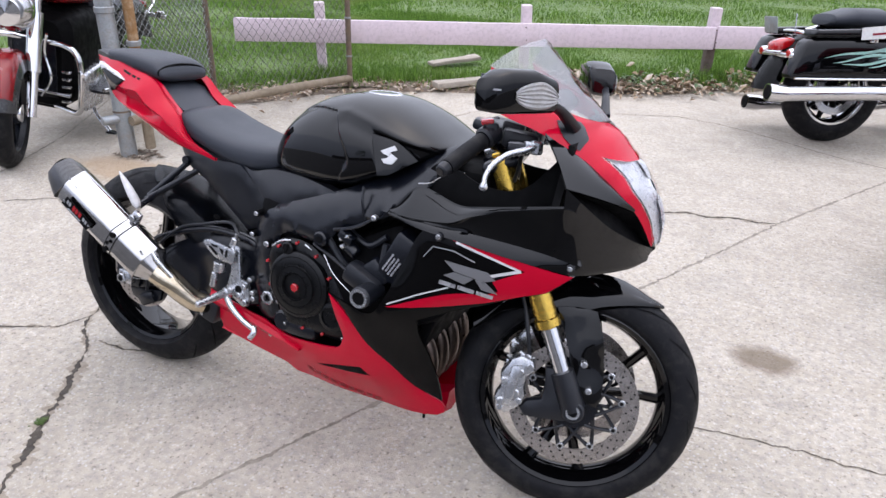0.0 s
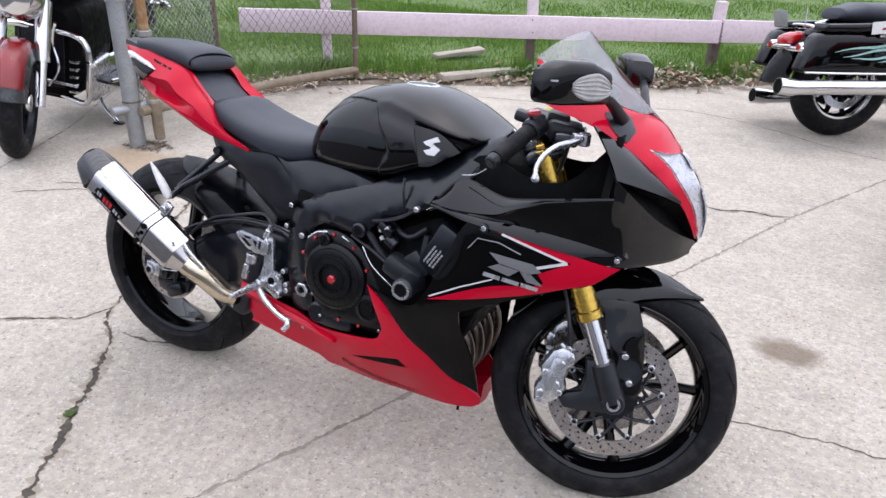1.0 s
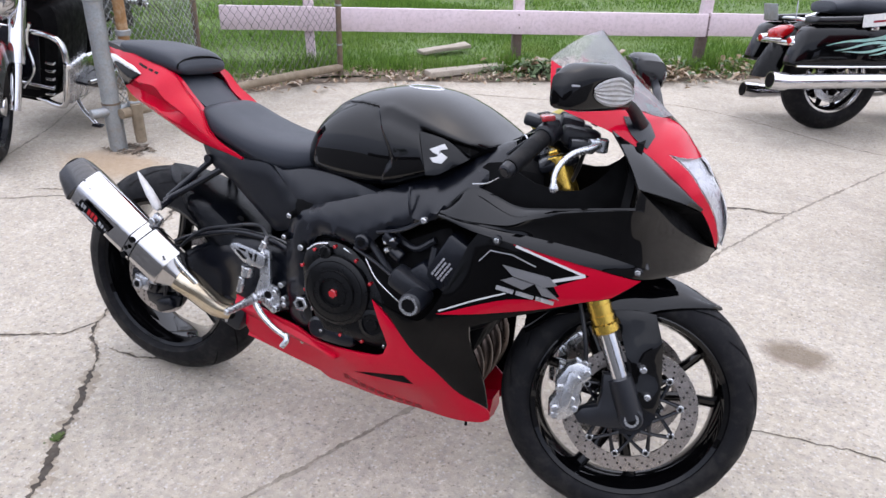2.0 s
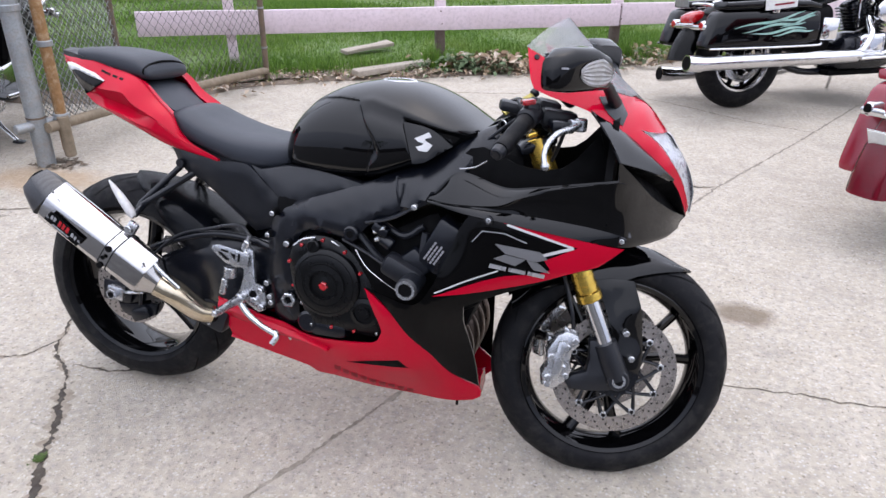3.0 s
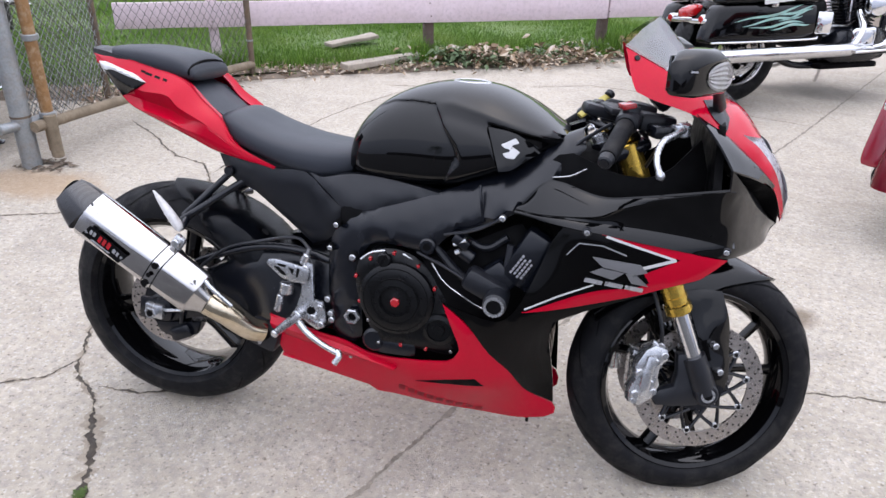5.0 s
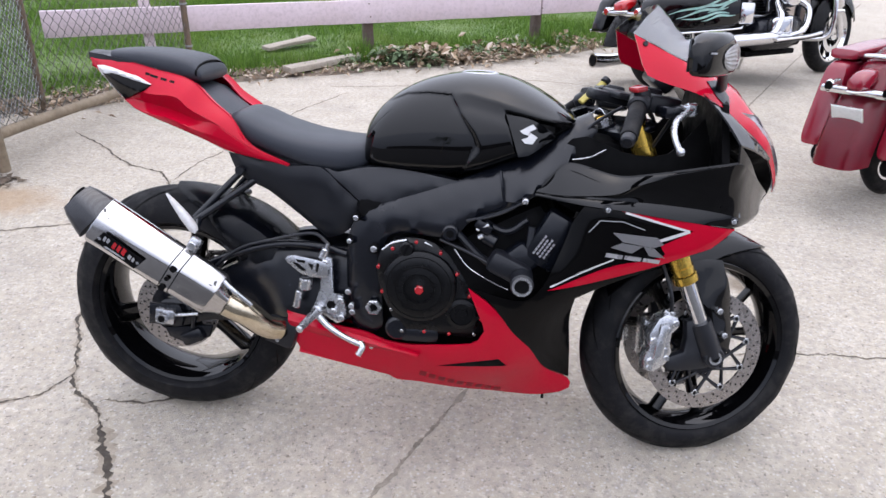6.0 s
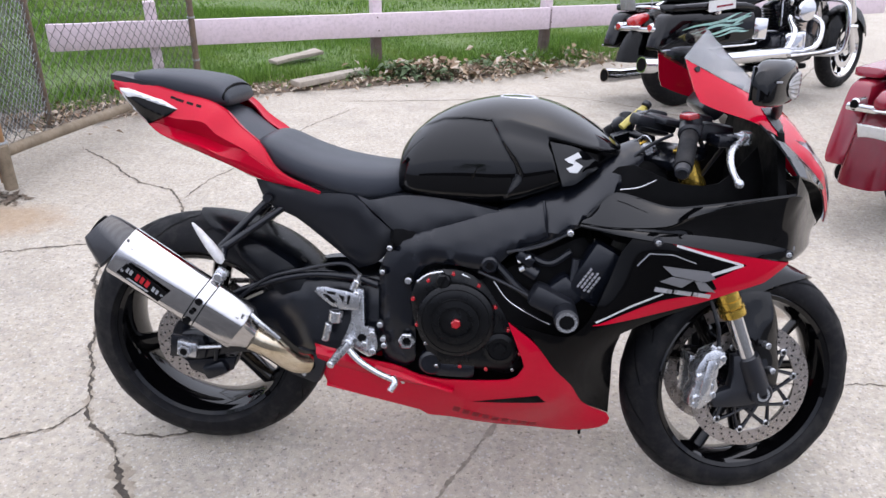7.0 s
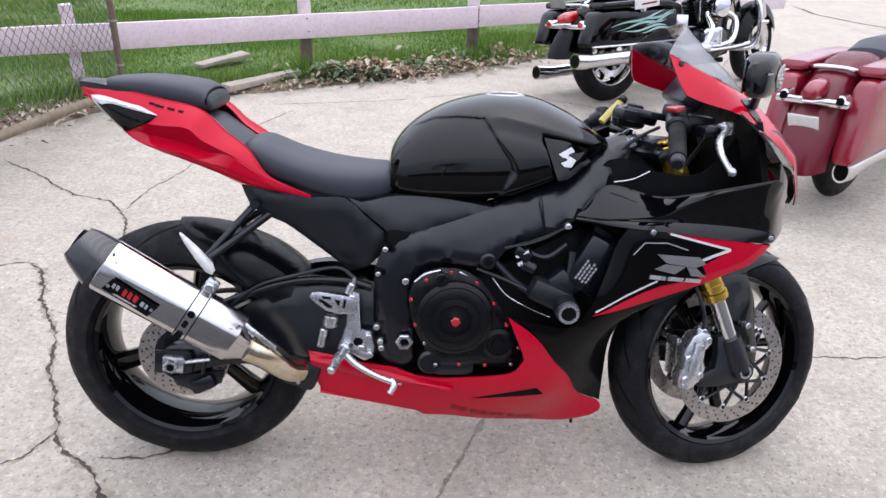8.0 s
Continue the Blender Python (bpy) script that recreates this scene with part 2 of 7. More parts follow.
WHITE = paint("white_decal", (0.80, 0.80, 0.80), (0.74, 0.74, 0.74), 0.35, coat=0.4, grainy=0.15)
GREYDECAL = paint("grey_decal", (0.27, 0.27, 0.28), (0.23, 0.23, 0.24), 0.4, metal=0.3, grainy=0.15)
SILVER = paint("silver_decal", (0.52, 0.52, 0.54), (0.44, 0.44, 0.46), 0.35, metal=0.5, grainy=0.15)
REFLECTOR = paint("lamp_reflector", (0.90, 0.91, 0.93), (0.74, 0.75, 0.78), 0.32, metal=0.4, scale=30)
REDLENS = paint("red_lens", (0.60, 0.01, 0.015), (0.45, 0.006, 0.01), 0.12, coat=0.8)
AMBERLENS = paint("pale_signal_lens", (0.88, 0.88, 0.89), (0.74, 0.70, 0.66), 0.2, coat=0.8, scale=40)
YELLOW = paint("yellow_strap", (0.62, 0.52, 0.10), (0.50, 0.42, 0.10), 0.5)
WINE = paint("wine_red_paint", (0.29, 0.010, 0.030), (0.25, 0.008, 0.025), 0.22, coat=0.4, scale=3, wear=0.15, grainy=0.15)
CRIMSON = paint("crimson_paint", (0.50, 0.012, 0.02), (0.42, 0.01, 0.016), 0.25, coat=0.9, scale=3, wear=0.15, grainy=0.15)
GREYPAINT = paint("grey_paint", (0.085, 0.088, 0.095), (0.07, 0.073, 0.08), 0.3, coat=0.8, scale=3, grainy=0.15)
TEAL = paint("teal_flame", (0.28, 0.55, 0.48), (0.45, 0.66, 0.60), 0.3, coat=0.6, scale=18)
FADED = paint("faded_lettering", (0.24, 0.018, 0.026), (0.33, 0.02, 0.03), 0.6, spec=0.1, scale=40)
PALE = paint("plate_white", (0.84, 0.84, 0.81), (0.76, 0.76, 0.74), 0.5)


# ---- mesh helpers ----
def part(name, bm, material, parent=None, label="", angle=38, smooth=True, outward=True):
    """Links a bmesh as ONE mesh object under a thing or a part."""
    me = bpy.data.meshes.new(name)
    if outward:
        bmesh.ops.recalc_face_normals(bm, faces=bm.faces)
    bm.to_mesh(me)
    bm.free()
    me.materials.append(material)
    if smooth:
        me.shade_smooth()
        me.set_sharp_from_angle(angle=radians(angle))
    ob = new(name, me)
    if parent is not None:
        ob.parent = parent
    if label:
        tagged(ob, label)
    return ob


def thing(name, label, category, m=None, group=""):
    e = new(name)
    e.empty_display_size = 0.1
    if m is not None:
        e.matrix_world = m
    return tagged(e, label, category, group)


def moved(bm, m):
    bm.transform(m)
    return bm


def joined(*bms):
    out = bmesh.new()
    for b in bms:
        me = bpy.data.meshes.new("tmp")
        b.to_mesh(me)
        b.free()
        out.from_mesh(me)
        bpy.data.meshes.remove(me)
    return out


def box(x, y, z, at=(0, 0, 0), turn=(0, 0, 0), bevel=0.0, seg=2):
    bm = bmesh.new()
    bmesh.ops.create_cube(bm, size=1)
    bm.transform(Matrix.Diagonal((x, y, z, 1)))
    if bevel:
        bmesh.ops.bevel(bm, geom=bm.edges[:], offset=bevel, segments=seg, profile=0.5, affect="EDGES")
    bm.transform(pose(*at, *turn))
    return bm


def ring_faces(bm, rings, closed=True, caps=(True, True)):
    """Skins a list of vertex rings."""
    n = len(rings[0])
    for a, b in zip(rings, rings[1:]):
        for i in range(n if closed else n - 1):
            bm.faces.new((a[i], a[(i + 1) % n], b[(i + 1) % n], b[i]))
    if closed and caps[0]:
        bm.faces.new(rings[0])
    if closed and caps[1]:
        bm.faces.new(rings[-1][::-1])
    return bm


def spline(pts, per=6, closed=False):
    """Catmull-Rom through the points."""
    P = [Vector(p) for p in pts]
    n = len(P)
    out = []
    for i in range(n if closed else n - 1):
        a, b = P[i], P[(i + 1) % n]
        p0 = P[i - 1] if (closed or i > 0) else a * 2 - b
        p3 = P[(i + 2) % n] if (closed or i + 2 < n) else b * 2 - a
        for k in range(per):
            t = k / per
            out.append(0.5 * ((2 * a) + (b - p0) * t + (2 * p0 - 5 * a + 4 * b - p3) * t * t + (3 * a - p0 - 3 * b + p3) * t ** 3))
    if not closed:
        out.append(P[-1].copy())
    return out


def tube(pts, r, seg=10, per=6, smooth=True, closed=False, flat=1.0):
    """A round pipe along a smooth line; r is one radius or one for each point."""
    P = spline(pts, per, closed) if smooth and len(pts) > 2 else [Vector(p) for p in pts]
    n = len(P)
    rr = list(r) if isinstance(r, (list, tuple)) else [r, r]
    bm = bmesh.new()
    rings = []
    d = (P[1] - P[0]).normalized()
    u = d.orthogonal().normalized()
    for i, p in enumerate(P):
        nd = ((P[(i + 1) % n] - P[i - 1]) if (closed or 0 < i < n - 1) else (P[1] - P[0] if i == 0 else P[-1] - P[-2])).normalized()
        u = (u - nd * u.dot(nd)).normalized()
        v = nd.cross(u)
        f = i / max(1, n - 1) * (len(rr) - 1)
        k = min(int(f), len(rr) - 2)
        rad = rr[k] + (rr[k + 1] - rr[k]) * (f - k)
        rings.append([bm.verts.new(p + (u * math.cos(a) + v * math.sin(a) * flat) * rad) for a in (2 * math.pi * j / seg for j in range(seg))])
    if closed:
        rings.append(rings[0])
        return ring_faces(bm, rings, True, (False, False))
    return ring_faces(bm, rings)


def rod(a, b, r0, r1=None, seg=14, bevel=0.0):
    """A straight round bar from a to b, with softened rims."""
    r1 = r0 if r1 is None else r1
    a, b = Vector(a), Vector(b)
    d = (b - a).normalized()
    u = d.orthogonal().normalized()
    v = d.cross(u)
    bm = bmesh.new()
    stations = [(a, r0), (b, r1)]
    if bevel:
        stations = [(a, r0 - bevel), (a + d * bevel, r0), (b - d * bevel, r1), (b, r1 - bevel)]
    rings = [[bm.verts.new(p + (u * math.cos(t) + v * math.sin(t)) * r) for t in (2 * math.pi * j / seg for j in range(seg))] for p, r in stations]
    return ring_faces(bm, rings)


def lathe(profile, seg=64, closed=True):
    """Turns (radius, offset) pairs about the y axis; closed joins the last pair to the first."""
    bm = bmesh.new()
    rows = [[bm.verts.new((r * math.cos(a), y, r * math.sin(a))) for a in (2 * math.pi * j / seg for j in range(seg))] for r, y in profile]
    if closed:
        rows.append(rows[0])
    return ring_faces(bm, rows, True, (False, False))


def loft(rings, caps=(True, True)):
    bm = bmesh.new()
    return ring_faces(bm, [[bm.verts.new(p) for p in r] for r in rings], True, caps)


def plate(outline, y0, y1, bevel=0.004):
    """A flat plate with an outline in x and z, from y0 to y1, its rims bevelled."""
    bm = bmesh.new()
    f = bm.faces.new([bm.verts.new((x, y0, z)) for x, z in outline])
    ex = bmesh.ops.extrude_face_region(bm, geom=[f])
    vs = [v for v in ex["geom"] if isinstance(v, bmesh.types.BMVert)]
    bmesh.ops.translate(bm, verts=vs, vec=(0, y1 - y0, 0))
    if bevel:
        es = [e for e in bm.edges if abs(e.verts[0].co.y - e.verts[1].co.y) < 1e-6]
        bmesh.ops.bevel(bm, geom=es, offset=bevel, segments=2, profile=0.5, affect="EDGES", clamp_overlap=True)
    bmesh.ops.triangulate(bm, faces=[f for f in bm.faces if len(f.verts) > 4])
    return bm


def Skin(known, soft=1e-4, squared=False):
    """A smooth bodywork surface: half-width as a function of x and z, drawn through a few known places.
    squared: drawn through the squared half-widths, so that a nose closes in a rounded front."""
    p = np.array(known, float)
    c, n = p[:, :2], len(p)

    def kernel(a):
        d = np.linalg.norm(a[:, None] - c[None], axis=-1)
        return np.where(d > 1e-9, d * d * np.log(d + 1e-12), 0)

    q = np.c_[np.ones(n), c]
    goal = p[:, 2] ** 2 if squared else p[:, 2]
    w = np.linalg.solve(np.block([[kernel(c) + soft * np.eye(n), q], [q.T, np.zeros((3, 3))]]), np.r_[goal, 0, 0, 0])

    def half_width(xz):
        a = np.atleast_2d(np.array(xz, float))
        y = kernel(a) @ w[:-3] + np.c_[np.ones(len(a)), a] @ w[-3:]
        return np.sqrt(np.maximum(y, 0)) if squared else y

    return half_width


def Flat(y, tx=0.0, tz=0.0, x0=0.0, z0=0.0):
    """A plane as a skin."""
    def half_width(xz):
        a = np.atleast_2d(np.array(xz, float))
        return y + tx * (a[:, 0] - x0) + tz * (a[:, 1] - z0)

    return half_width


def rounded(outline, step, corner=55):
    """Smooths an outline but keeps its sharp corners."""
    P = [Vector(p) for p in outline]
    n = len(P)
    out = []
    sharp = []
    for i in range(n):
        a, b = P[i] - P[i - 1], P[(i + 1) % n] - P[i]
        sharp.append(a.length < 1e-9 or b.length < 1e-9 or abs(a.angle_signed(b, 0)) > radians(corner))
    for i in range(n):
        a, b = P[i], P[(i + 1) % n]
        p0 = P[i - 1] if not sharp[i] else a * 2 - b
        p3 = P[(i + 2) % n] if not sharp[(i + 1) % n] else b * 2 - a
        per = max(1, int((b - a).length / step))
        for k in range(per):
            t = k / per
            out.append(0.5 * ((2 * a) + (b - p0) * t + (2 * p0 - 5 * a + 4 * b - p3) * t * t + (3 * a - p0 - 3 * b + p3) * t ** 3))
    return out


def inside(p, poly):
    c = False
    for a, b in zip(poly, poly[-1:] + poly[:-1]):
        if (a.y > p.y) != (b.y > p.y) and p.x < (b.x - a.x) * (p.y - a.y) / (b.y - a.y) + a.x:
            c = not c
    return c


def far_from(p, poly, d):
    return all((p - (a + (b - a) * max(0, min(1, (p - a).dot(b - a) / max(1e-12, (b - a).length_squared))))).length > d for a, b in zip(poly, poly[-1:] + poly[:-1]))


from mathutils.geometry import delaunay_2d_cdt


def panel(outline, skin, thick=0.006, side=-1, step=0.02, lift=0.0, edge=0.003, corner=55, smooth=True):
    """Curved sheet bodywork: an outline in x and z laid on a skin, with thickness and a rolled rim."""
    poly = rounded(outline, step, corner) if smooth else [Vector(p) for p in outline]
    lo = Vector((min(p.x for p in poly), min(p.y for p in poly)))
    hi = Vector((max(p.x for p in poly), max(p.y for p in poly)))
    grid = []
    rows = int((hi.y - lo.y) / step) + 1
    for j in range(rows + 1):
        for i in range(int((hi.x - lo.x) / step) + 2):
            p = Vector((lo.x + (i + 0.5 * (j % 2)) * step, lo.y + j * step))
            if inside(p, poly) and far_from(p, poly, step * 0.45):
                grid.append(p)
    n = len(poly)
    vs, _, fs, *_ = delaunay_2d_cdt(poly + grid, [(i, (i + 1) % n) for i in range(n)], [list(range(n))], 1, 1e-6)
    ys = skin([tuple(v) for v in vs]) + lift
    rim = [not far_from(v, poly, step * 0.1) for v in vs]
    bm = bmesh.new()
    top = [bm.verts.new((v.x, side * (y - (edge if r else 0)), v.y)) for v, y, r in zip(vs, ys, rim)]
    low = [bm.verts.new((v.x, side * (y - thick - edge), v.y)) for v, y in zip(vs, ys)]
    count = {}
    for f in fs:
        bm.faces.new([top[i] for i in f])
        bm.faces.new([low[i] for i in f][::-1])
        for a, b in zip(f, f[1:] + f[:1]):
            count[frozenset((a, b))] = count.get(frozenset((a, b)), 0) + 1
    for e, k in count.items():
        if k == 1:
            a, b = tuple(e)
            bm.faces.new((top[a], top[b], low[b], low[a]))
    return bm


def rail(pts, n):
    """A smooth line through the points, in n even steps."""
    P = spline(pts, 10) if len(pts) > 2 else [Vector(q) for q in pts]
    d = [0.0]
    for a, b in zip(P, P[1:]):
        d.append(d[-1] + (b - a).length)
    t = np.linspace(0, d[-1], n + 1)
    return [Vector(q) for q in zip(*(np.interp(t, d, [v[k] for v in P]) for k in range(3)))]


def facets(rails, side=-1, n=44, across=5, thick=0.004, bulge=()):
    """Creased bodywork: strips stretched from rail to rail, each strip a sheet of its own thickness. Rails give half-widths as y.
    bulge: by how much the middle of each strip stands out (or in)."""
    R = [rail(r, n) for r in rails]
    out = []
    for k, (ra, rb) in enumerate(zip(R, R[1:])):
        puff = bulge[k] if k < len(bulge) else 0.0
        grid = [[p.lerp(q, j / across) for j in range(across + 1)] for p, q in zip(ra, rb)]
        normal = []
        for i in range(n + 1):
            row = []
            for j in range(across + 1):
                u = grid[min(i + 1, n)][j] - grid[max(i - 1, 0)][j]
                v = grid[i][min(j + 1, across)] - grid[i][max(j - 1, 0)]
                w = u.cross(v)
                row.append(w.normalized() if w.length > 1e-12 else Vector((0, 0, 0)))
            normal.append(row)
        if sum((w.y for row in normal for w in row)) < 0:
            normal = [[-w for w in row] for row in normal]
        bm = bmesh.new()
        flip = Matrix.Diagonal((1, side, 1))
        top = [[bm.verts.new(flip @ (grid[i][j] + normal[i][j] * puff * math.sin(math.pi * j / across))) for j in range(across + 1)] for i in range(n + 1)]
        low = [[bm.verts.new(flip @ (grid[i][j] - normal[i][j] * (thick - puff * math.sin(math.pi * j / across)))) for j in range(across + 1)] for i in range(n + 1)]
        for i in range(n):
            for j in range(across):
                bm.faces.new((top[i][j], top[i + 1][j], top[i + 1][j + 1], top[i][j + 1]))
                bm.faces.new((low[i][j], low[i][j + 1], low[i + 1][j + 1], low[i + 1][j]))
            for j in (0, across):
                bm.faces.new((top[i][j], low[i][j], low[i + 1][j], top[i + 1][j]))
        for i in (0, n):
            for j in range(across):
                bm.faces.new((top[i][j], top[i][j + 1], low[i][j + 1], low[i][j]))
        out.append(bm)
    bm = joined(*out)
    bmesh.ops.remove_doubles(bm, verts=bm.verts[:], dist=4e-5)
    return bm


def rail_skin(rails):
    """The half-width of such bodywork, for what is laid on it; rails run with growing x, the highest first."""
    R = [rail(r, 60) for r in rails]

    def half_width(xz):
        out = []
        for x, z in np.atleast_2d(np.array(xz, float)):
            zs = [float(np.interp(x, [p.x for p in r], [p.z for p in r])) for r in R]
            ws = [float(np.interp(x, [p.x for p in r], [p.y for p in r])) for r in R]
            out.append(np.interp(z, zs[::-1], ws[::-1]))
        return np.array(out)

    return half_width


def grounded(bm):
    """Flattens a leaning tyre where it meets the ground."""
    lean = radians(LEAN_LEFT)
    up = Vector((0, -math.sin(lean), math.cos(lean)))
    for v in bm.verts:
        deep = 0.0006 - v.co.dot(up)
        if deep > 0:
            v.co += up * deep
    return bm


# ---- ground ----
def flat_sheet(outline, z, jitter=0.0):
    bm = bmesh.new()
    bm.faces.new([bm.verts.new((x, y, z)) for x, y in outline])
    bmesh.ops.triangulate(bm, faces=bm.faces[:])
    return bm


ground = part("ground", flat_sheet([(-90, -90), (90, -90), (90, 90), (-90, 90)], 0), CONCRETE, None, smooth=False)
# Unseen dark sheet, added only to darken what the glossy paint reflects.
dark_sheet = part("road", flat_sheet([(-70, -0.76), (-3, -0.75), (0.4, -0.74), (1.6, -0.73), (4, -0.74), (70, -0.72), (70, -70), (-70, -70)], 0.004), DARK_SHEET, None, smooth=False)
tagged(dark_sheet, "unseen dark ground sheet added to darken reflections in the bodywork", "road", kind="structure")
tagged(ground, "weathered pale concrete yard with exposed aggregate, oil and rust stains and darker patches", "ground", kind="structure")

rng = np.random.default_rng(7)


def ribbon(line, width, z, wander=0.010, ragged=0.8, seed=3.0, step=0.006):
    """A ragged strip along a line on the ground: a crack, its chipped edge or a filled joint."""
    pts = []
    for a, b in zip(line, line[1:]):
        a, b = Vector(a), Vector(b)
        n = max(2, int((b - a).length / max(step, a.length * 0.004)))
        pts += [a.lerp(b, i / n) for i in range(n)]
    pts.append(Vector(line[-1]))
    bm = bmesh.new()
    rows = []
    for i, p in enumerate(pts):
        d = (pts[min(i + 1, len(pts) - 1)] - pts[max(i - 1, 0)]).normalized()
        s = Vector((-d.y, d.x))
        off = wander * (noise.noise(Vector((p.x * 8, p.y * 8, 1))) + 0.6 * noise.noise(Vector((p.x * 27, p.y * 27, 2))) + 0.35 * noise.noise(Vector((p.x * 75, p.y * 75, 4))))
        taper = min(1, (i + 1) / 10, (len(pts) - i) / 10)
        sides = []
        for k in (0, 9):
            w = 0.5 + ragged * (0.9 * noise.noise(Vector((p.x * 22, p.y * 22, seed + k))) + 0.7 * noise.noise(Vector((p.x * 70, p.y * 70, seed + k))))
            sides.append(max(w, 0.06) * width * taper)
        c = p + s * off
        rows.append((bm.verts.new((*(c + s * sides[0]), z)), bm.verts.new((*(c - s * sides[1]), z))))
    for a, b in zip(rows, rows[1:]):
        bm.faces.new((a[0], a[1], b[1], b[0]))
    return bm


CRACKS = [
    ([(0.14, -0.66), (0.05, -0.48), (-0.04, -0.35), (-0.10, -0.24), (-0.16, -0.13), (-0.22, -0.05)], 0.022),
    ([(-0.22, -0.05), (-0.28, 0.02), (-0.38, 0.10), (-0.47, 0.28), (-0.55, 0.44), (-0.60, 0.60)], 0.013),
    ([(-0.60, 0.60), (-0.70, 0.76), (-0.78, 0.88), (-0.87, 1.08), (-0.95, 1.16)], 0.014),
    ([(-0.95, 1.16), (-1.05, 1.12), (-1.3, 1.02), (-1.6, 0.9)], 0.009),
    ([(-0.26, 0.03), (-0.16, 0.035), (-0.07, 0.06), (0.1, 0.12)], 0.007),
    ([(-0.80, -0.12), (-0.62, -0.06), (-0.52, 0.0), (-0.44, 0.04), (-0.40, 0.13)], 0.010),
    ([(-1.66, 2.36), (-1.4, 2.16), (-1.24, 2.01), (-1.08, 1.87), (-0.87, 1.79), (-0.75, 1.63), (-0.66, 1.39), (-0.72, 1.05)], 0.009),
    ([(-0.77, 1.69), (-0.74, 1.95), (-0.65, 2.25), (-0.57, 2.69), (-0.45, 3.05), (-0.26, 3.47)], 0.006),
    ([(1.22, 2.10), (1.29, 2.12), (1.39, 2.18), (1.49, 2.17), (1.61, 2.22), (1.72, 2.22), (1.81, 2.24)], 0.017),
    ([(1.60, 0.47), (1.67, 0.49), (1.82, 0.505), (1.99, 0.515), (2.16, 0.51), (2.6, 0.56)], 0.0042),
    ([(0.6, 3.86), (1.06, 4.03), (1.34, 3.97), (1.57, 3.87), (1.82, 3.72), (2.06, 3.55), (2.5, 3.4)], 0.005),
    ([(-0.44, 3.60), (0.0, 3.68), (0.43, 3.78), (0.6, 3.86)], 0.006),
    ([(6.24, 9.84), (6.15, 8.96), (6.29, 8.32), (6.5, 7.8), (7.2, 6.9)], 0.05),
    ([(3.98, 6.36), (4.2, 5.3), (4.48, 4.4)], 0.008),
    ([(-1.68, 0.71), (-1.56, 0.81), (-1.35, 0.93)], 0.007),
]
for line, w in CRACKS:
    ob = part("crack", ribbon(line, w * 0.72, 0.0016, 0.012, 1.25), CRACK, None, smooth=False)
    tagged(ob, "ragged dirt-filled crack in the concrete yard", "crack", "cracks in the concrete", "structure")
    ob = part("chipped_edge", ribbon(line, w * 1.5, 0.0008, 0.012, 1.1, 31), CHIP, None, smooth=False)
    tagged(ob, "crumbled pale edge along a concrete crack", "crack", "chipped crack edges", "structure")
for line, w in (
    ([(0.28, -0.86), (0.634, -0.137), (0.763, 0.15), (1.42, 1.42), (1.81, 2.24), (2.34, 3.19), (3.4, 5.2), (5.5, 9.0)], 0.011),
    ([(-1.9, 0.6), (-2.06, 0.99), (-2.18, 1.29), (-2.34, 1.65), (-2.8, 2.4)], 0.010),
):
    ob = part("joint", ribbon(line, w, 0.0012, 0.003, 1.0, 5, 0.008), JOINT, None, smooth=False)
    tagged(ob, "straight dirt-filled expansion joint between concrete slabs", "joint", "slab joints", "structure")
bm = bmesh.new()
for _ in range(90):
    x, y = rng.normal(-0.045, 0.007), rng.normal(-0.345, 0.009)
    a = rng.uniform(0, 6.3)
    h = rng.uniform(0.002, 0.008)
    v = [bm.verts.new((x + 0.005 * math.cos(a + k), y + 0.005 * math.sin(a + k), h)) for k in (0, 2.1, 4.2)]
    bm.faces.new(v)
tagged(part("moss", bm, MOSS, None, smooth=False), "tuft of green moss in the concrete crack", "moss", kind="stuff")

# ---- lawn, soil edge, leaves ----
EDGE = [(-14, 1.2), (-6, 2.0), (-3.2, 2.45), (-2.3, 2.62), (-1.85, 2.80), (-1.50, 3.35), (-1.06, 3.66), (-0.6, 3.92), (-0.1, 4.18), (0.4, 4.45), (0.86, 4.72), (1.35, 5.12), (2.0, 5.6), (3.2, 6.6), (4.8, 8.4), (6.1, 10.2), (9, 15), (20, 34)]
EDGE_S = [Vector((p.x, p.y)) for p in spline([(x, y, 0) for x, y in EDGE], 6)]


def edge_side(off, wob=0.0):
    out = []
    for i, p in enumerate(EDGE_S):
        d = (EDGE_S[min(i + 1, len(EDGE_S) - 1)] - EDGE_S[max(i - 1, 0)]).normalized()
        k = off + wob * noise.noise(Vector((p.x * 3.1, p.y * 3.1, 1)))
        out.append(p + Vector((-d.y, d.x)) * k)
    return out


LAWN = [tuple(p) for p in edge_side(0.22, 0.12)]
bm = bmesh.new()
a_row = [bm.verts.new((p.x, p.y, 0.003)) for p in edge_side(-0.02, 0.07)]
b_row = [bm.verts.new((p.x, p.y, 0.03)) for p in edge_side(0.14, 0.05)]
c_row = [bm.verts.new((p.x, p.y, 0.025)) for p in edge_side(0.5, 0.05)]
for r0, r1 in ((a_row, b_row), (b_row, c_row)):
    for i in range(len(r0) - 1):
        bm.faces.new((r0[i], r0[i + 1], r1[i + 1], r1[i]))
tagged(part("soil_edge", bm, SOIL), "bare dark soil strip between concrete and lawn", "soil", kind="structure")
tagged(part("lawn", flat_sheet(LAWN + [(60, 90), (-60, 90), (-60, 1.0)], 0.024), TURF, None, smooth=False), "green lawn behind the pink rail fence", "lawn", kind="structure")


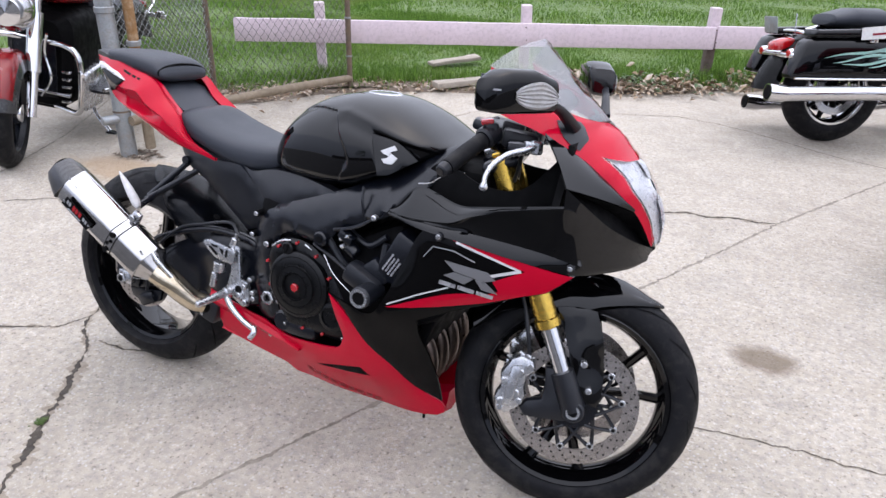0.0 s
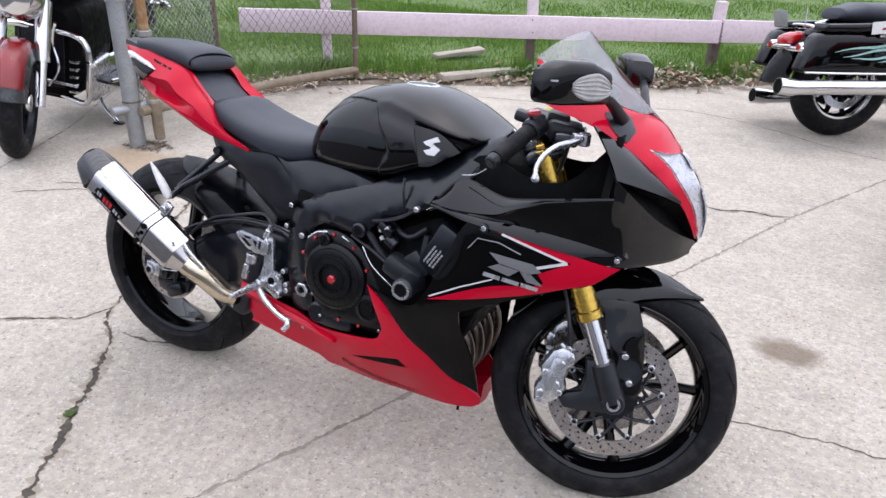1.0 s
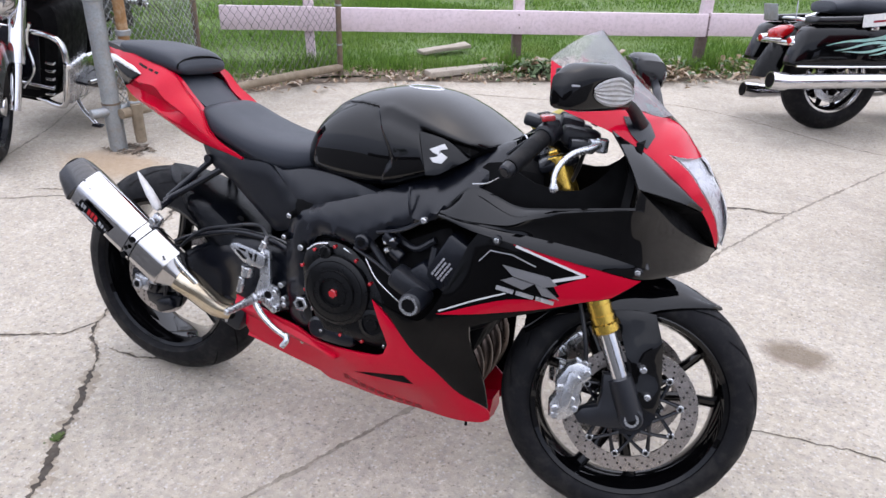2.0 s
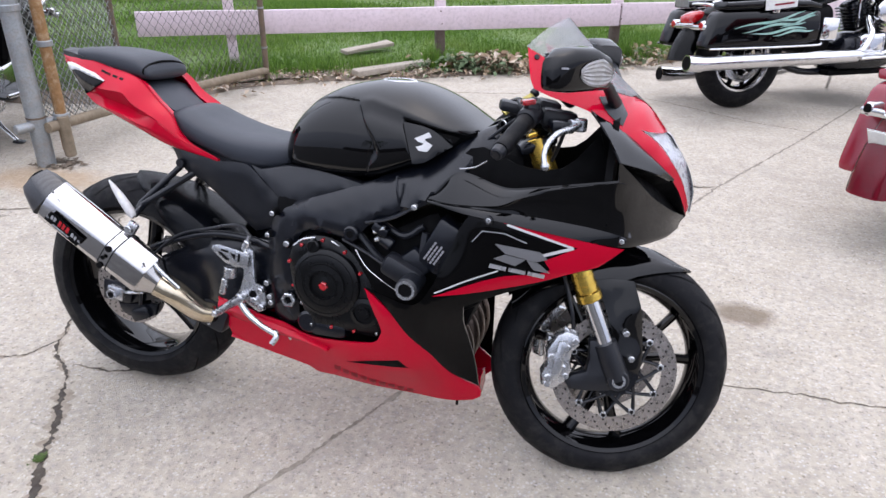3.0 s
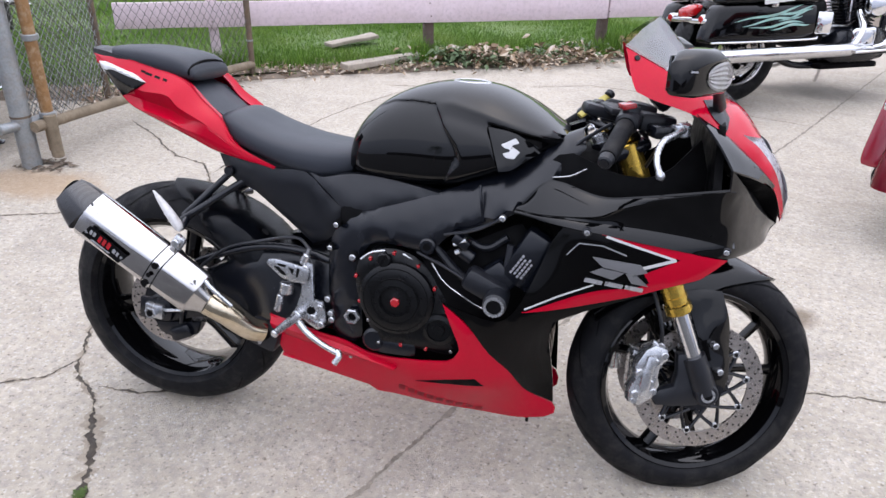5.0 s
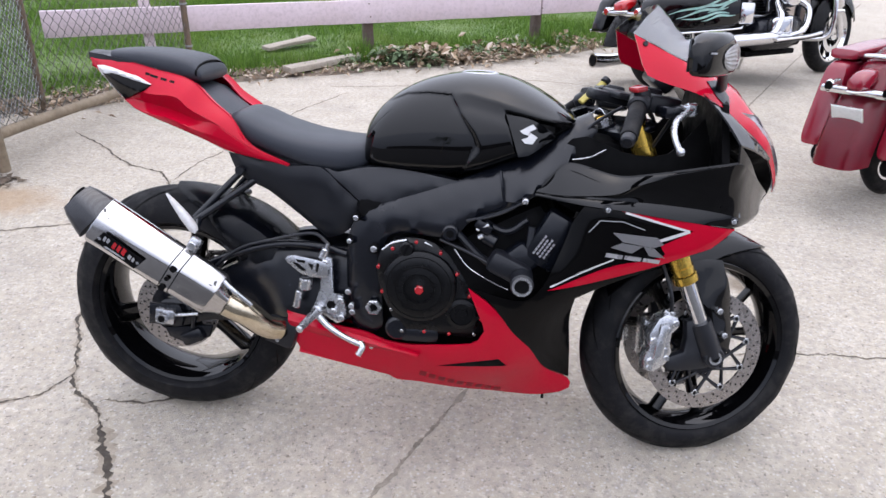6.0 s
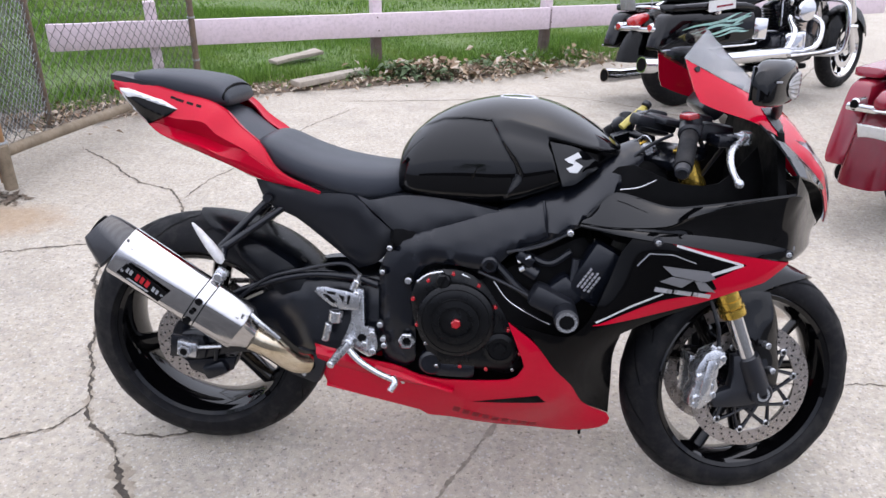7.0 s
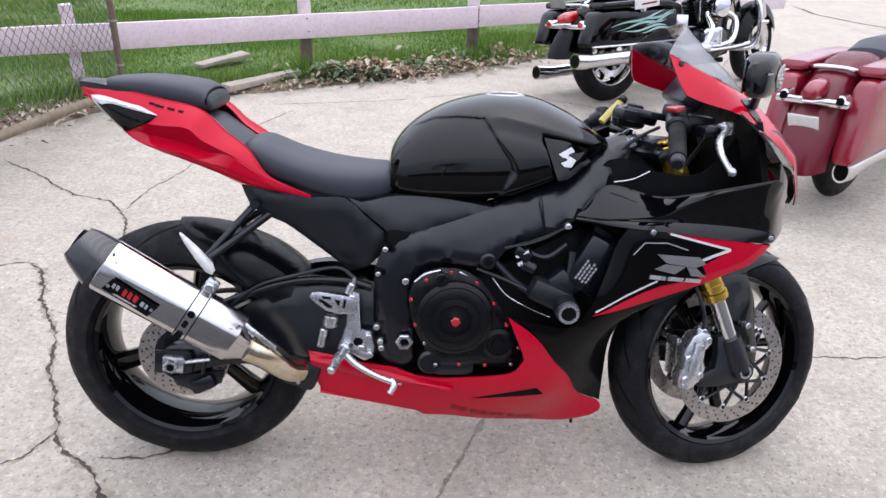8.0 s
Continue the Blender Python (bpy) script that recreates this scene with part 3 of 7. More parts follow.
def in_poly(x, y, poly):
    c = np.zeros(len(x), bool)
    for (ax, ay), (bx, by) in zip(poly, poly[-1:] + poly[:-1]):
        if ay == by:
            continue
        hit_ = (ay > y) != (by > y)
        c ^= hit_ & (x < (bx - ax) * (y - ay) / (by - ay) + ax)
    return c


LAWN_POLY = LAWN + [(20, 40), (-14, 40)]


def blades(n, x0, x1, y0, y1, hlo, hhi, wid, poly, keep=None):
    x, y = rng.uniform(x0, x1, n), rng.uniform(y0, y1, n)
    ok = in_poly(x, y, poly)
    if keep is not None:
        ok &= keep(x, y)
    x, y = x[ok], y[ok]
    n = len(x)
    h = rng.uniform(hlo, hhi, n) * (0.75 + 0.5 * np.sin(x * 2.3 + 1) * np.sin(y * 2.9))
    a, lean, la = rng.uniform(0, 6.28, n), rng.uniform(0.1, 0.7, n) * h, rng.uniform(0, 6.28, n)
    w = wid * rng.uniform(0.6, 1.3, n)
    z = np.full(n, 0.02)
    v = np.empty((n, 3, 3))
    v[:, 0] = np.c_[x + w * np.cos(a), y + w * np.sin(a), z]
    v[:, 1] = np.c_[x - w * np.cos(a), y - w * np.sin(a), z]
    v[:, 2] = np.c_[x + lean * np.cos(la), y + lean * np.sin(la), z + h]
    return v.reshape(-1, 3)


def tri_mesh(name, v, material, label, category):
    me = bpy.data.meshes.new(name)
    me.from_pydata(v.tolist(), [], np.arange(len(v)).reshape(-1, 3).tolist())
    me.materials.append(material)
    return tagged(new(name, me), label, category, kind="stuff")


tri_mesh("grass", np.concatenate([
    blades(9000, -4.2, 2.6, 2.6, 7.5, 0.02, 0.06, 0.0030, [tuple(p) for p in edge_side(-0.03, 0.12)] + [(20, 40), (-14, 40)]),
    blades(150000, -4.2, 2.6, 2.6, 7.5, 0.03, 0.085, 0.0030, LAWN_POLY),
    blades(90000, -6.5, 5.5, 3.0, 13.5, 0.035, 0.08, 0.006, LAWN_POLY, lambda x, y: y > 6.5),
    blades(40000, -8.0, -3.6, 2.2, 9.0, 0.035, 0.08, 0.005, LAWN_POLY),
]), GRASS, "short green lawn grass with uneven tufts", "grass")


def litter(n, spread, size, z0, z1, lo, hi):
    """Small curled leaves scattered along the lawn edge, as folded pairs of triangles."""
    idx = rng.uniform(lo, hi, n)
    base = edge_side(0.12)
    v = []
    for t, o in zip(idx, rng.normal(0, spread, n)):
        i = min(int(t), len(base) - 2)
        p = base[i].lerp(base[i + 1], t - i)
        d = (base[i + 1] - base[i]).normalized()
        p = p + Vector((-d.y, d.x)) * o
        s = size * rng.uniform(0.5, 1.3)
        a = rng.uniform(0, 6.28)
        c, k = Vector((math.cos(a), math.sin(a), rng.uniform(-0.4, 0.6))) * s, Vector((-math.sin(a), math.cos(a), rng.uniform(-0.3, 0.5))) * s * 0.55
        m = Vector((p.x, p.y, rng.uniform(z0, z1)))
        up = Vector((0, 0, s * rng.uniform(0.1, 0.5)))
        v += [m - c, m + k + up, m + c, m - c, m + c, m - k + up]
    return np.array([tuple(q) for q in v])


def heap(x, y, sx, sy, n, size, z1):
    """A loose heap of curled leaves."""
    v = []
    for _ in range(n):
        s, a = size * rng.uniform(0.5, 1.25), rng.uniform(0, 6.28)
        q = Vector((x + rng.normal(0, sx), y + rng.normal(0, sy), rng.uniform(0.02, z1)))
        c, k = Vector((math.cos(a), math.sin(a), rng.uniform(-0.7, 0.9))) * s, Vector((-math.sin(a), math.cos(a), rng.uniform(-0.5, 0.8))) * s * 0.6
        up = Vector((0, 0, s * rng.uniform(0.1, 0.6)))
        v += [q - c, q + k + up, q + c, q - c, q + c, q - k + up]
    return np.array([tuple(q) for q in v])


HEAPS = np.concatenate([heap(-0.10, 4.45, 0.16, 0.10, 150, 0.036, 0.10), heap(0.15, 4.50, 0.13, 0.11, 170, 0.038, 0.13), heap(0.42, 4.55, 0.10, 0.08, 90, 0.034, 0.09), heap(0.85, 4.85, 0.16, 0.12, 120, 0.034, 0.10), heap(1.35, 5.30, 0.25, 0.16, 130, 0.034, 0.08), heap(-1.05, 3.78, 0.22, 0.08, 90, 0.026, 0.05), heap(-0.45, 4.10, 0.16, 0.07, 60, 0.026, 0.05)])
WEEDY = np.concatenate([heap(-0.06, 4.33, 0.07, 0.06, 90, 0.034, 0.13), heap(0.24, 4.38, 0.06, 0.05, 50, 0.030, 0.10), heap(1.0, 5.05, 0.2, 0.12, 60, 0.03, 0.12)])
tri_mesh("dead_leaves", np.concatenate([HEAPS, litter(800, 0.12, 0.022, 0.015, 0.04, 24, 75), litter(800, 0.15, 0.026, 0.02, 0.06, 52, 66), litter(300, 0.16, 0.03, 0.02, 0.05, 18, 30)]), LEAF, "scattered curled brown leaves along the lawn edge", "leaves")
tri_mesh("weeds", np.concatenate([WEEDY, litter(260, 0.10, 0.03, 0.03, 0.12, 44, 60), litter(170, 0.14, 0.026, 0.03, 0.10, 56, 68)]), WEED, "low leafy weeds growing along the lawn edge", "weeds")

# ---- boards lying on the edge ----
def board(name, x, y, z, length, wide, thick, yaw, pitch, label):
    bm = box(length, wide, thick, bevel=0.004)
    bmesh.ops.subdivide_edges(bm, edges=[e for e in bm.edges if abs((e.verts[0].co - e.verts[1].co).x) > length * 0.5], cuts=14)
    for v in bm.verts:
        v.co.z += 0.006 * noise.noise(Vector((v.co.x * 4, v.co.y * 9, 2)))
        v.co.y += 0.006 * noise.noise(Vector((v.co.x * 6, 0.5, 7)))
    ob = part(name, bm, GREY_WOOD)
    ob.matrix_world = pose(x, y, z, 0, pitch, yaw)
    return tagged(ob, label, "board")


board("wooden_board", -0.45, 4.29, 0.055, 1.16, 0.11, 0.045, 51.8, 0, "long weathered grey board lying along the lawn edge")
board("short_wooden_plank", -1.04, 4.72, 0.075, 0.48, 0.13, 0.03, 50, -4, "short weathered plank lying in the grass")

# ---- pink rail fence ----
R0, RDIR = Vector((-2.36, 3.34)), Vector((0.883, 0.469))


def tufts(n, along, off, spread, hlo, hhi, wid):
    """Taller uncut grass standing along the fence line."""
    t, o = along(n), rng.normal(off, spread, n)
    x, y = R0.x + RDIR.x * t - RDIR.y * o, R0.y + RDIR.y * t + RDIR.x * o
    h = rng.uniform(hlo, hhi, n) * (0.7 + 0.3 * np.sin(t * 9) * np.sin(t * 23))
    a, la = rng.uniform(0, 6.28, n), rng.uniform(0, 6.28, n)
    lean = rng.uniform(0.1, 0.45, n) * h
    v = np.empty((n, 3, 3))
    v[:, 0] = np.c_[x + wid * np.cos(a), y + wid * np.sin(a), np.full(n, 0.02)]
    v[:, 1] = np.c_[x - wid * np.cos(a), y - wid * np.sin(a), np.full(n, 0.02)]
    v[:, 2] = np.c_[x + lean * np.cos(la), y + lean * np.sin(la), 0.02 + h]
    return v.reshape(-1, 3)


POSTS = (0.68, 2.36, 3.93, 5.6, 7.2)
tri_mesh("tall_grass", np.concatenate([
    tufts(3600, lambda n: rng.uniform(0.0, 5.2, n), 0.0, 0.10, 0.08, 0.17, 0.0032),
    tufts(1600, lambda n: rng.choice(POSTS[:3], n) + rng.normal(0, 0.075, n), -0.04, 0.05, 0.15, 0.25, 0.0034),
]), GRASS, "taller uncut grass along the pink fence", "grass")
fence = thing("rail_fence", "peeling pale pink wooden rail fence on the lawn", "fence")
RYAW = math.degrees(math.atan2(RDIR.y, RDIR.x))


def fence_point(s, off=0.0):
    p = R0 + RDIR * s + Vector((-RDIR.y, RDIR.x)) * off
    return p.x, p.y


def wood_bar(length, wide, high, seed):
    bm = box(length, wide, high, bevel=0.004)
    long = max(length, high)
    bmesh.ops.subdivide_edges(bm, edges=[e for e in bm.edges if (e.verts[0].co - e.verts[1].co).length > long * 0.6], cuts=24)
    for v in bm.verts:
        k = noise.noise(Vector((v.co.x * 3, v.co.z * 3, seed)))
        v.co.z += 0.004 * k
        v.co.y += 0.003 * noise.noise(Vector((v.co.x * 5, v.co.z * 5, seed + 4)))
    return bm


for s, length in ((1.965, 3.93), (6.03, 4.17)):
    ob = part("rail", wood_bar(length, 0.035, 0.18, s), PINK_WOOD, fence)
    ob.matrix_world = pose(*fence_point(s), 0.415 - 0.004 * s, 0, 0.35, RYAW)
for s in POSTS:
    ob = part("post", wood_bar(0.078, 0.085, 0.31, s), PINK_WOOD, fence)
    ob.matrix_world = pose(*fence_point(s, 0.066), 0.475, 0, 2 * math.sin(s * 7), RYAW + 2)
    foot = part("post_foot", wood_bar(0.072, 0.078, 0.33, s + 3), PINK_WOOD if s < 1 else BARE_WOOD, fence, "bare darkened foot of the post")
    foot.matrix_world = pose(*fence_point(s, 0.066), 0.16, 0, 2 * math.sin(s * 7), RYAW + 2)
for s in (0.68, 2.36, 3.93, 5.6):
    for dz in (-0.05, 0.05):
        x, y = fence_point(s + 0.012 * math.sin(s * 9 + dz * 50), -0.0205)
        part("nail", rod((x, y, 0.415 + dz), (x + 0.002 * RDIR.y, y - 0.003, 0.415 + dz), 0.006, seg=8), DARKPOST, fence)

# ---- chain link gate ----
GA, GB = Vector((-1.60, 1.62)), Vector((-1.43, 3.56))
GD = (GB - GA).normalized()
GLEN = (GB - GA).length


def gate_point(s, z):
    p = GA + GD * s
    return (p.x, p.y, z)


def chain_link(length, z0, z1, cell, wire, at, drop=0.0, seed=0):
    """Woven diamond mesh: one zigzag wire beside another."""
    n = int(length / cell)
    step = cell * 1.05
    rows = int((z1 - z0) / step)
    bm = bmesh.new()
    out = Vector((GD.y, -GD.x, 0)) * wire
    for i in range(n + 1):
        prev = None
        for j in range(rows + 1):
            sx = (i + (0.5 if (i + j) % 2 else -0.5)) * cell
            sx = max(0, min(length, sx)) + 0.004 * noise.noise(Vector((i * 0.7, j * 0.5, seed)))
            z = z0 + j * step - drop * sx / length
            c = Vector(at(sx, z)) + out * (1 if (i + j) % 2 else -1)
            s = Vector((GD.x, GD.y, 0)) * wire
            ring = [bm.verts.new(c + q) for q in (s, out, -s, -out)]
            if prev:
                for k in range(4):
                    bm.faces.new((prev[k], prev[(k + 1) % 4], ring[(k + 1) % 4], ring[k]))
            prev = ring
    return bm


gate = thing("chain_link_gate", "chain link gate with rusty pipe frame, standing open", "gate")
part("hinge_stile", tube([gate_point(0, 0.07), gate_point(0, 1.5)], 0.029, 14, smooth=False), RUST, gate, "rusty brown upright pipe")
part("bottom_rail", tube([gate_point(-0.10, 0.215), gate_point(0.3, 0.20), gate_point(1.2, 0.15), gate_point(GLEN, 0.09)], 0.028, 12), OLDPIPE, gate)
part("latch_stile", tube([gate_point(GLEN, 0.02), gate_point(GLEN, 0.6), gate_point(GLEN, 1.5)], 0.022, 12), DARKPOST, gate, "thin rusty dark upright pipe")
part("top_rail", tube([gate_point(0, 1.5), gate_point(GLEN, 1.5)], 0.024, 12, smooth=False), OLDPIPE, gate)
part("mesh", chain_link(GLEN, 0.20, 1.48, 0.036, 0.0024, gate_point, 0.09), WIRE, gate, "diamond wire mesh")
for z in (0.62, 0.24):
    part("collar", rod(gate_point(0, z), gate_point(0, z + 0.03), 0.040, seg=14, bevel=0.004), GALV, gate)
for z in (0.26, 0.55):
    part("tie_wire", rod(gate_point(GLEN, z), gate_point(GLEN, z + 0.012), 0.027, seg=12), GALV, gate)
part("drop_pin", rod((-1.575, 1.60, 0.04), (-1.575, 1.60, 0.26), 0.030, seg=12, bevel=0.004), OLDPIPE, gate)

pole = thing("steel_pole", "grey galvanised steel pole standing in the concrete", "pole", pose(-1.68, 1.53, 0))
part("shaft", rod((0, 0, 0), (0, 0, 2.4), 0.047, seg=20), GALV, pole)
part("band", rod((0, 0, 0.80), (0, 0, 0.835), 0.053, seg=20, bevel=0.004), GALV, pole)
part("seam_band", rod((0, 0, 0.26), (0, 0, 0.27), 0.0492, seg=20), DARKPOST, pole)
part("hinge_bar", rod((-0.03, -0.12, 0.225), (0.05, 0.12, 0.225), 0.026, seg=12, bevel=0.004), GALV, pole)
bm = bmesh.new()
for _ in range(150):
    a, r = rng.uniform(0, 6.28), 0.05 + 0.09 * rng.uniform(0, 1) ** 2
    x, y, s = math.cos(a) * r * 1.2, math.sin(a) * r * 0.7, rng.uniform(0.008, 0.022)
    v = [bm.verts.new((x + s * math.cos(a + k), y + s * math.sin(a + k), rng.uniform(0.002, 0.016))) for k in (0, 2.2, 4.1)]
    bm.faces.new(v)
crumbs = part("broken_concrete", bm, SOIL, None, smooth=False)
crumbs.matrix_world = pose(-1.63, 1.55, 0)
tagged(crumbs, "crumbled dark concrete and soil round the pole foot", "rubble", kind="stuff")

# a second panel of mesh folded behind the gate, with its own post
side_fence = thing("wire_fence", "old chain link fence panel sagging behind the gate", "fence")


def panel_point(s, z):
    return (-1.90 - 0.13 * s + 0.02 * math.sin(s * 4), 1.70 + 1.02 * s, z)


part("mesh", chain_link(0.95, 0.12, 1.48, 0.018, 0.0022, panel_point, 0.0, 5), WIRE, side_fence, "dense grey wire mesh")
part("mesh", chain_link(0.95, 0.10, 1.48, 0.027, 0.0024, lambda s, z: panel_point(s, z + 0.009)[:1] + (panel_point(s, z)[1] + 0.03, z), 0.0, 9), GALV, side_fence, "second layer of pale wire mesh")
part("post", tube([panel_point(0.97, 0.02), panel_point(0.97, 1.55)], 0.020, 12, smooth=False), DARKPOST, side_fence)


# ---- the sport motorcycle ----
LEAN_LEFT, STEER, RAKE = 8.5, 15.0, 23.8
sport = thing("sport_motorcycle", "red and black sport motorcycle leaning on its side stand", "motorcycle", pose(0.02, 0.08, 0, -LEAN_LEFT, 0, 0))
AXLE_R, AXLE_F = Vector((0.0, 0, 0.316)), Vector((1.363, 0, 0.282))
COLUMN = Vector((-math.sin(radians(RAKE)), 0, math.cos(radians(RAKE))))
PIVOT_LINE = AXLE_F - Vector((math.cos(radians(RAKE)), 0, math.sin(radians(RAKE)))) * 0.032
STEERED = Matrix.Translation((-.0095, -.014, 0)) @ Matrix.Translation(PIVOT_LINE) @ Matrix.Rotation(radians(STEER), 4, COLUMN) @ Matrix.Translation(-PIVOT_LINE)


SIDE = Skin([(1.065, .696, .262), (.96, .50, .275), (1.069, .623, .258), (1.245, .65, .240), (1.36, .66, .200), (.777, .476, .240), (.873, .268, .189), (.706, .242, .170), (.808, .356, .225), (1.06, .145, .075), (.313, .344, .135), (1.05, .386, .17), (.908, .693, .215), (.45, .22, .115), (.62, .165, .108), (.85, .15, .095), (1.46, .70, .07), (1.2, .77, .22), (1.0, .76, .225), (1.0, .25, .12), (1.30, .76, .205)])
FRONT = [(1.117, 1.168), (1.05, 1.235), (1.0, 1.290), (.94, 1.362), (.90, 1.40), (.88, 1.416), (.85, 1.442), (.80, 1.475), (.75, 1.492), (.70, 1.492), (.66, 1.472)]
NOSE = Skin([(x, z, 0) for z, x in FRONT] + [(1.094, 1.053, .145), (1.122, 1.033, .153), (1.19, .96, .19), (1.247, .940, .190), (1.315, .898, .164), (1.388, .84, .128), (1.44, .784, .096), (1.466, .73, .066), (1.352, .896, .118), (1.393, .87, .112), (1.427, .833, .106), (1.331, .937, .072), (1.307, .929, .138), (1.21, 1.0, .15)], 1e-5, True)
# the tail's creases from its top edge to its lower edge, from the rear forwards: x, half-width, z
TAIL_RAILS = [
    [(-.192, .030, .957), (-.10, .072, .951), (.0, .096, .932), (.088, .106, .912), (.14, .109, .866), (.19, .120, .828), (.235, .131, .770), (.325, .127, .7265)],
    [(-.189, .036, .946), (-.097, .093, .905), (-.013, .124, .882), (.066, .143, .878), (.100, .147, .852), (.165, .1475, .819), (.236, .137, .767), (.3252, .1275, .7262)],
    [(-.188, .036, .944), (-.095, .084, .876), (-.013, .094, .852), (.05, .106, .840), (.105, .124, .824), (.165, .1458, .8165), (.236, .1368, .7655), (.3254, .1274, .7259)],
    [(-.187, .037, .942), (-.09, .088, .868), (-.043, .104, .838), (.045, .136, .826), (.103, .146, .806), (.165, .1460, .788), (.24, .137, .755), (.3256, .127, .7255)],
    [(-.186, .036, .940), (-.085, .086, .860), (-.02, .104, .826), (.045, .125, .808), (.12, .134, .782), (.18, .134, .757), (.245, .129, .740), (.3258, .124, .7245)],
    [(-.185, .030, .938), (-.083, .066, .851), (.018, .076, .812), (.118, .094, .771), (.165, .104, .749), (.227, .110, .738), (.326, .118, .7235)],
]
TAIL_TOP = [(-.192, .018, .957), (-.10, .052, .950), (.0, .078, .929), (.088, .084, .905), (.14, .080, .855), (.19, .090, .816), (.235, .118, .765), (.325, .126, .7265)]
TAIL = rail_skin(TAIL_RAILS)


def both(name, outline, skin, material, label="", sides=(-1, 1), parent=sport, **kw):
    return [part(name, panel(outline, skin, side=s, **kw), material, parent, label) for s in sides]


def stripe(pts, wide):
    """An outline for a narrow strip along a line in x and z."""
    P = [Vector(p) for p in pts]
    left, right = [], []
    for i, p in enumerate(P):
        d = (P[min(i + 1, len(P) - 1)] - P[max(i - 1, 0)]).normalized()
        s = Vector((-d.y, d.x)) * wide * 0.5
        left.append(tuple(p + s))
        right.append(tuple(p - s))
    return left + right[::-1]


# --- wheels ---
def tyre_profile(R, half, depth, rim):
    top = [(R - depth * (1 - math.cos(a)) ** 1.0 * 0.92, half * math.sin(a)) for a in (radians(d) for d in (-90, -70, -50, -32, -16, 0, 16, 32, 50, 70, 90))]
    return top + [(rim + 0.012, half * 0.93), (rim, half * 0.72), (rim, -half * 0.72), (rim + 0.012, -half * 0.93)]


def wheel(name, R, half, depth, rim_r, rim_half, centre, m, spin, splay, thick):
    bm = moved(lathe(tyre_profile(R, half, depth, rim_r), 96), Matrix.Translation(centre))
    tyre = part("tyre", grounded(moved(bm, m)), RUBBER, name)
    prof = [(rim_r + 0.010, rim_half), (rim_r + 0.004, rim_half + 0.004), (rim_r - 0.006, rim_half), (rim_r - 0.010, rim_half - 0.010), (rim_r - 0.019, rim_half - 0.030), (rim_r - 0.022, 0),
            (rim_r - 0.019, -rim_half + 0.030), (rim_r - 0.010, -rim_half + 0.012), (rim_r - 0.006, -rim_half), (rim_r + 0.004, -rim_half - 0.004), (rim_r + 0.010, -rim_half), (rim_r + 0.002, 0)]
    part("rim", moved(lathe(prof, 96), m @ Matrix.Translation(centre)), BLACK, name, "glossy black cast rim")
    for i in range(3):
        for d in splay:
            a = radians(spin + 120 * i + d)
            r = Vector((math.cos(a), 0, math.sin(a)))
            a2 = radians(spin + 120 * i + d * 0.5)
            r2 = Vector((math.cos(a2), 0, math.sin(a2)))
            bm = tube([r2 * 0.035, r2.lerp(r, 0.5) * (rim_r * 0.55), r * (rim_r - 0.018)], [thick * 1.3, thick, thick * 1.15], 10, 4, flat=1.5)
            part("spoke", moved(bm, m @ Matrix.Translation(centre)), BLACK, name)
    part("hub", moved(lathe([(0.046, -0.06), (0.052, -0.04), (0.05, 0.04), (0.044, 0.06), (0.012, 0.06), (0.012, -0.06)], 32), m @ Matrix.Translation(centre)), SATIN, name)
    part("tread_groove", moved(joined(*[groove(R, half, depth, i) for i in range(16)]), m @ Matrix.Translation(centre)), DEEP, name)
    return tyre


def groove(R, half, depth, i):
    """A slanting rain groove of the tyre, one on each flank."""
    bms = []
    for s in (-1, 1):
        pts = []
        for k in range(6):
            a = radians(14 + 9 * k) * s
            t = radians(360 / 16 * i + 4.5 * k + (11 if s > 0 else 0))
            r = R - depth * (1 - math.cos(a)) * 0.92 + 0.0006
            pts.append(Vector((r * math.cos(t), half * math.sin(a), r * math.sin(t))))
        bm = bmesh.new()
        rows = []
        for j, p in enumerate(pts):
            d = (pts[min(j + 1, 5)] - pts[max(j - 1, 0)]).normalized()
            n = Vector((p.x, p.y * 2, p.z)).normalized()
            w = d.cross(n).normalized() * (0.0025 if 0 < j < 5 else 0.0006)
            rows.append((bm.verts.new(p + w), bm.verts.new(p - w)))
        for a_, b_ in zip(rows, rows[1:]):
            bm.faces.new((a_[0], a_[1], b_[1], b_[0]))
        bms.append(bm)
    return joined(*bms)


ID = Matrix.Identity(4)
wheel(sport, 0.315, 0.088, 0.085, 0.220, 0.070, AXLE_R, ID, 198, (0,), 0.021)
wheel(sport, 0.300, 0.060, 0.062, 0.222, 0.050, AXLE_F, STEERED, 24, (-18, 18), 0.0105)


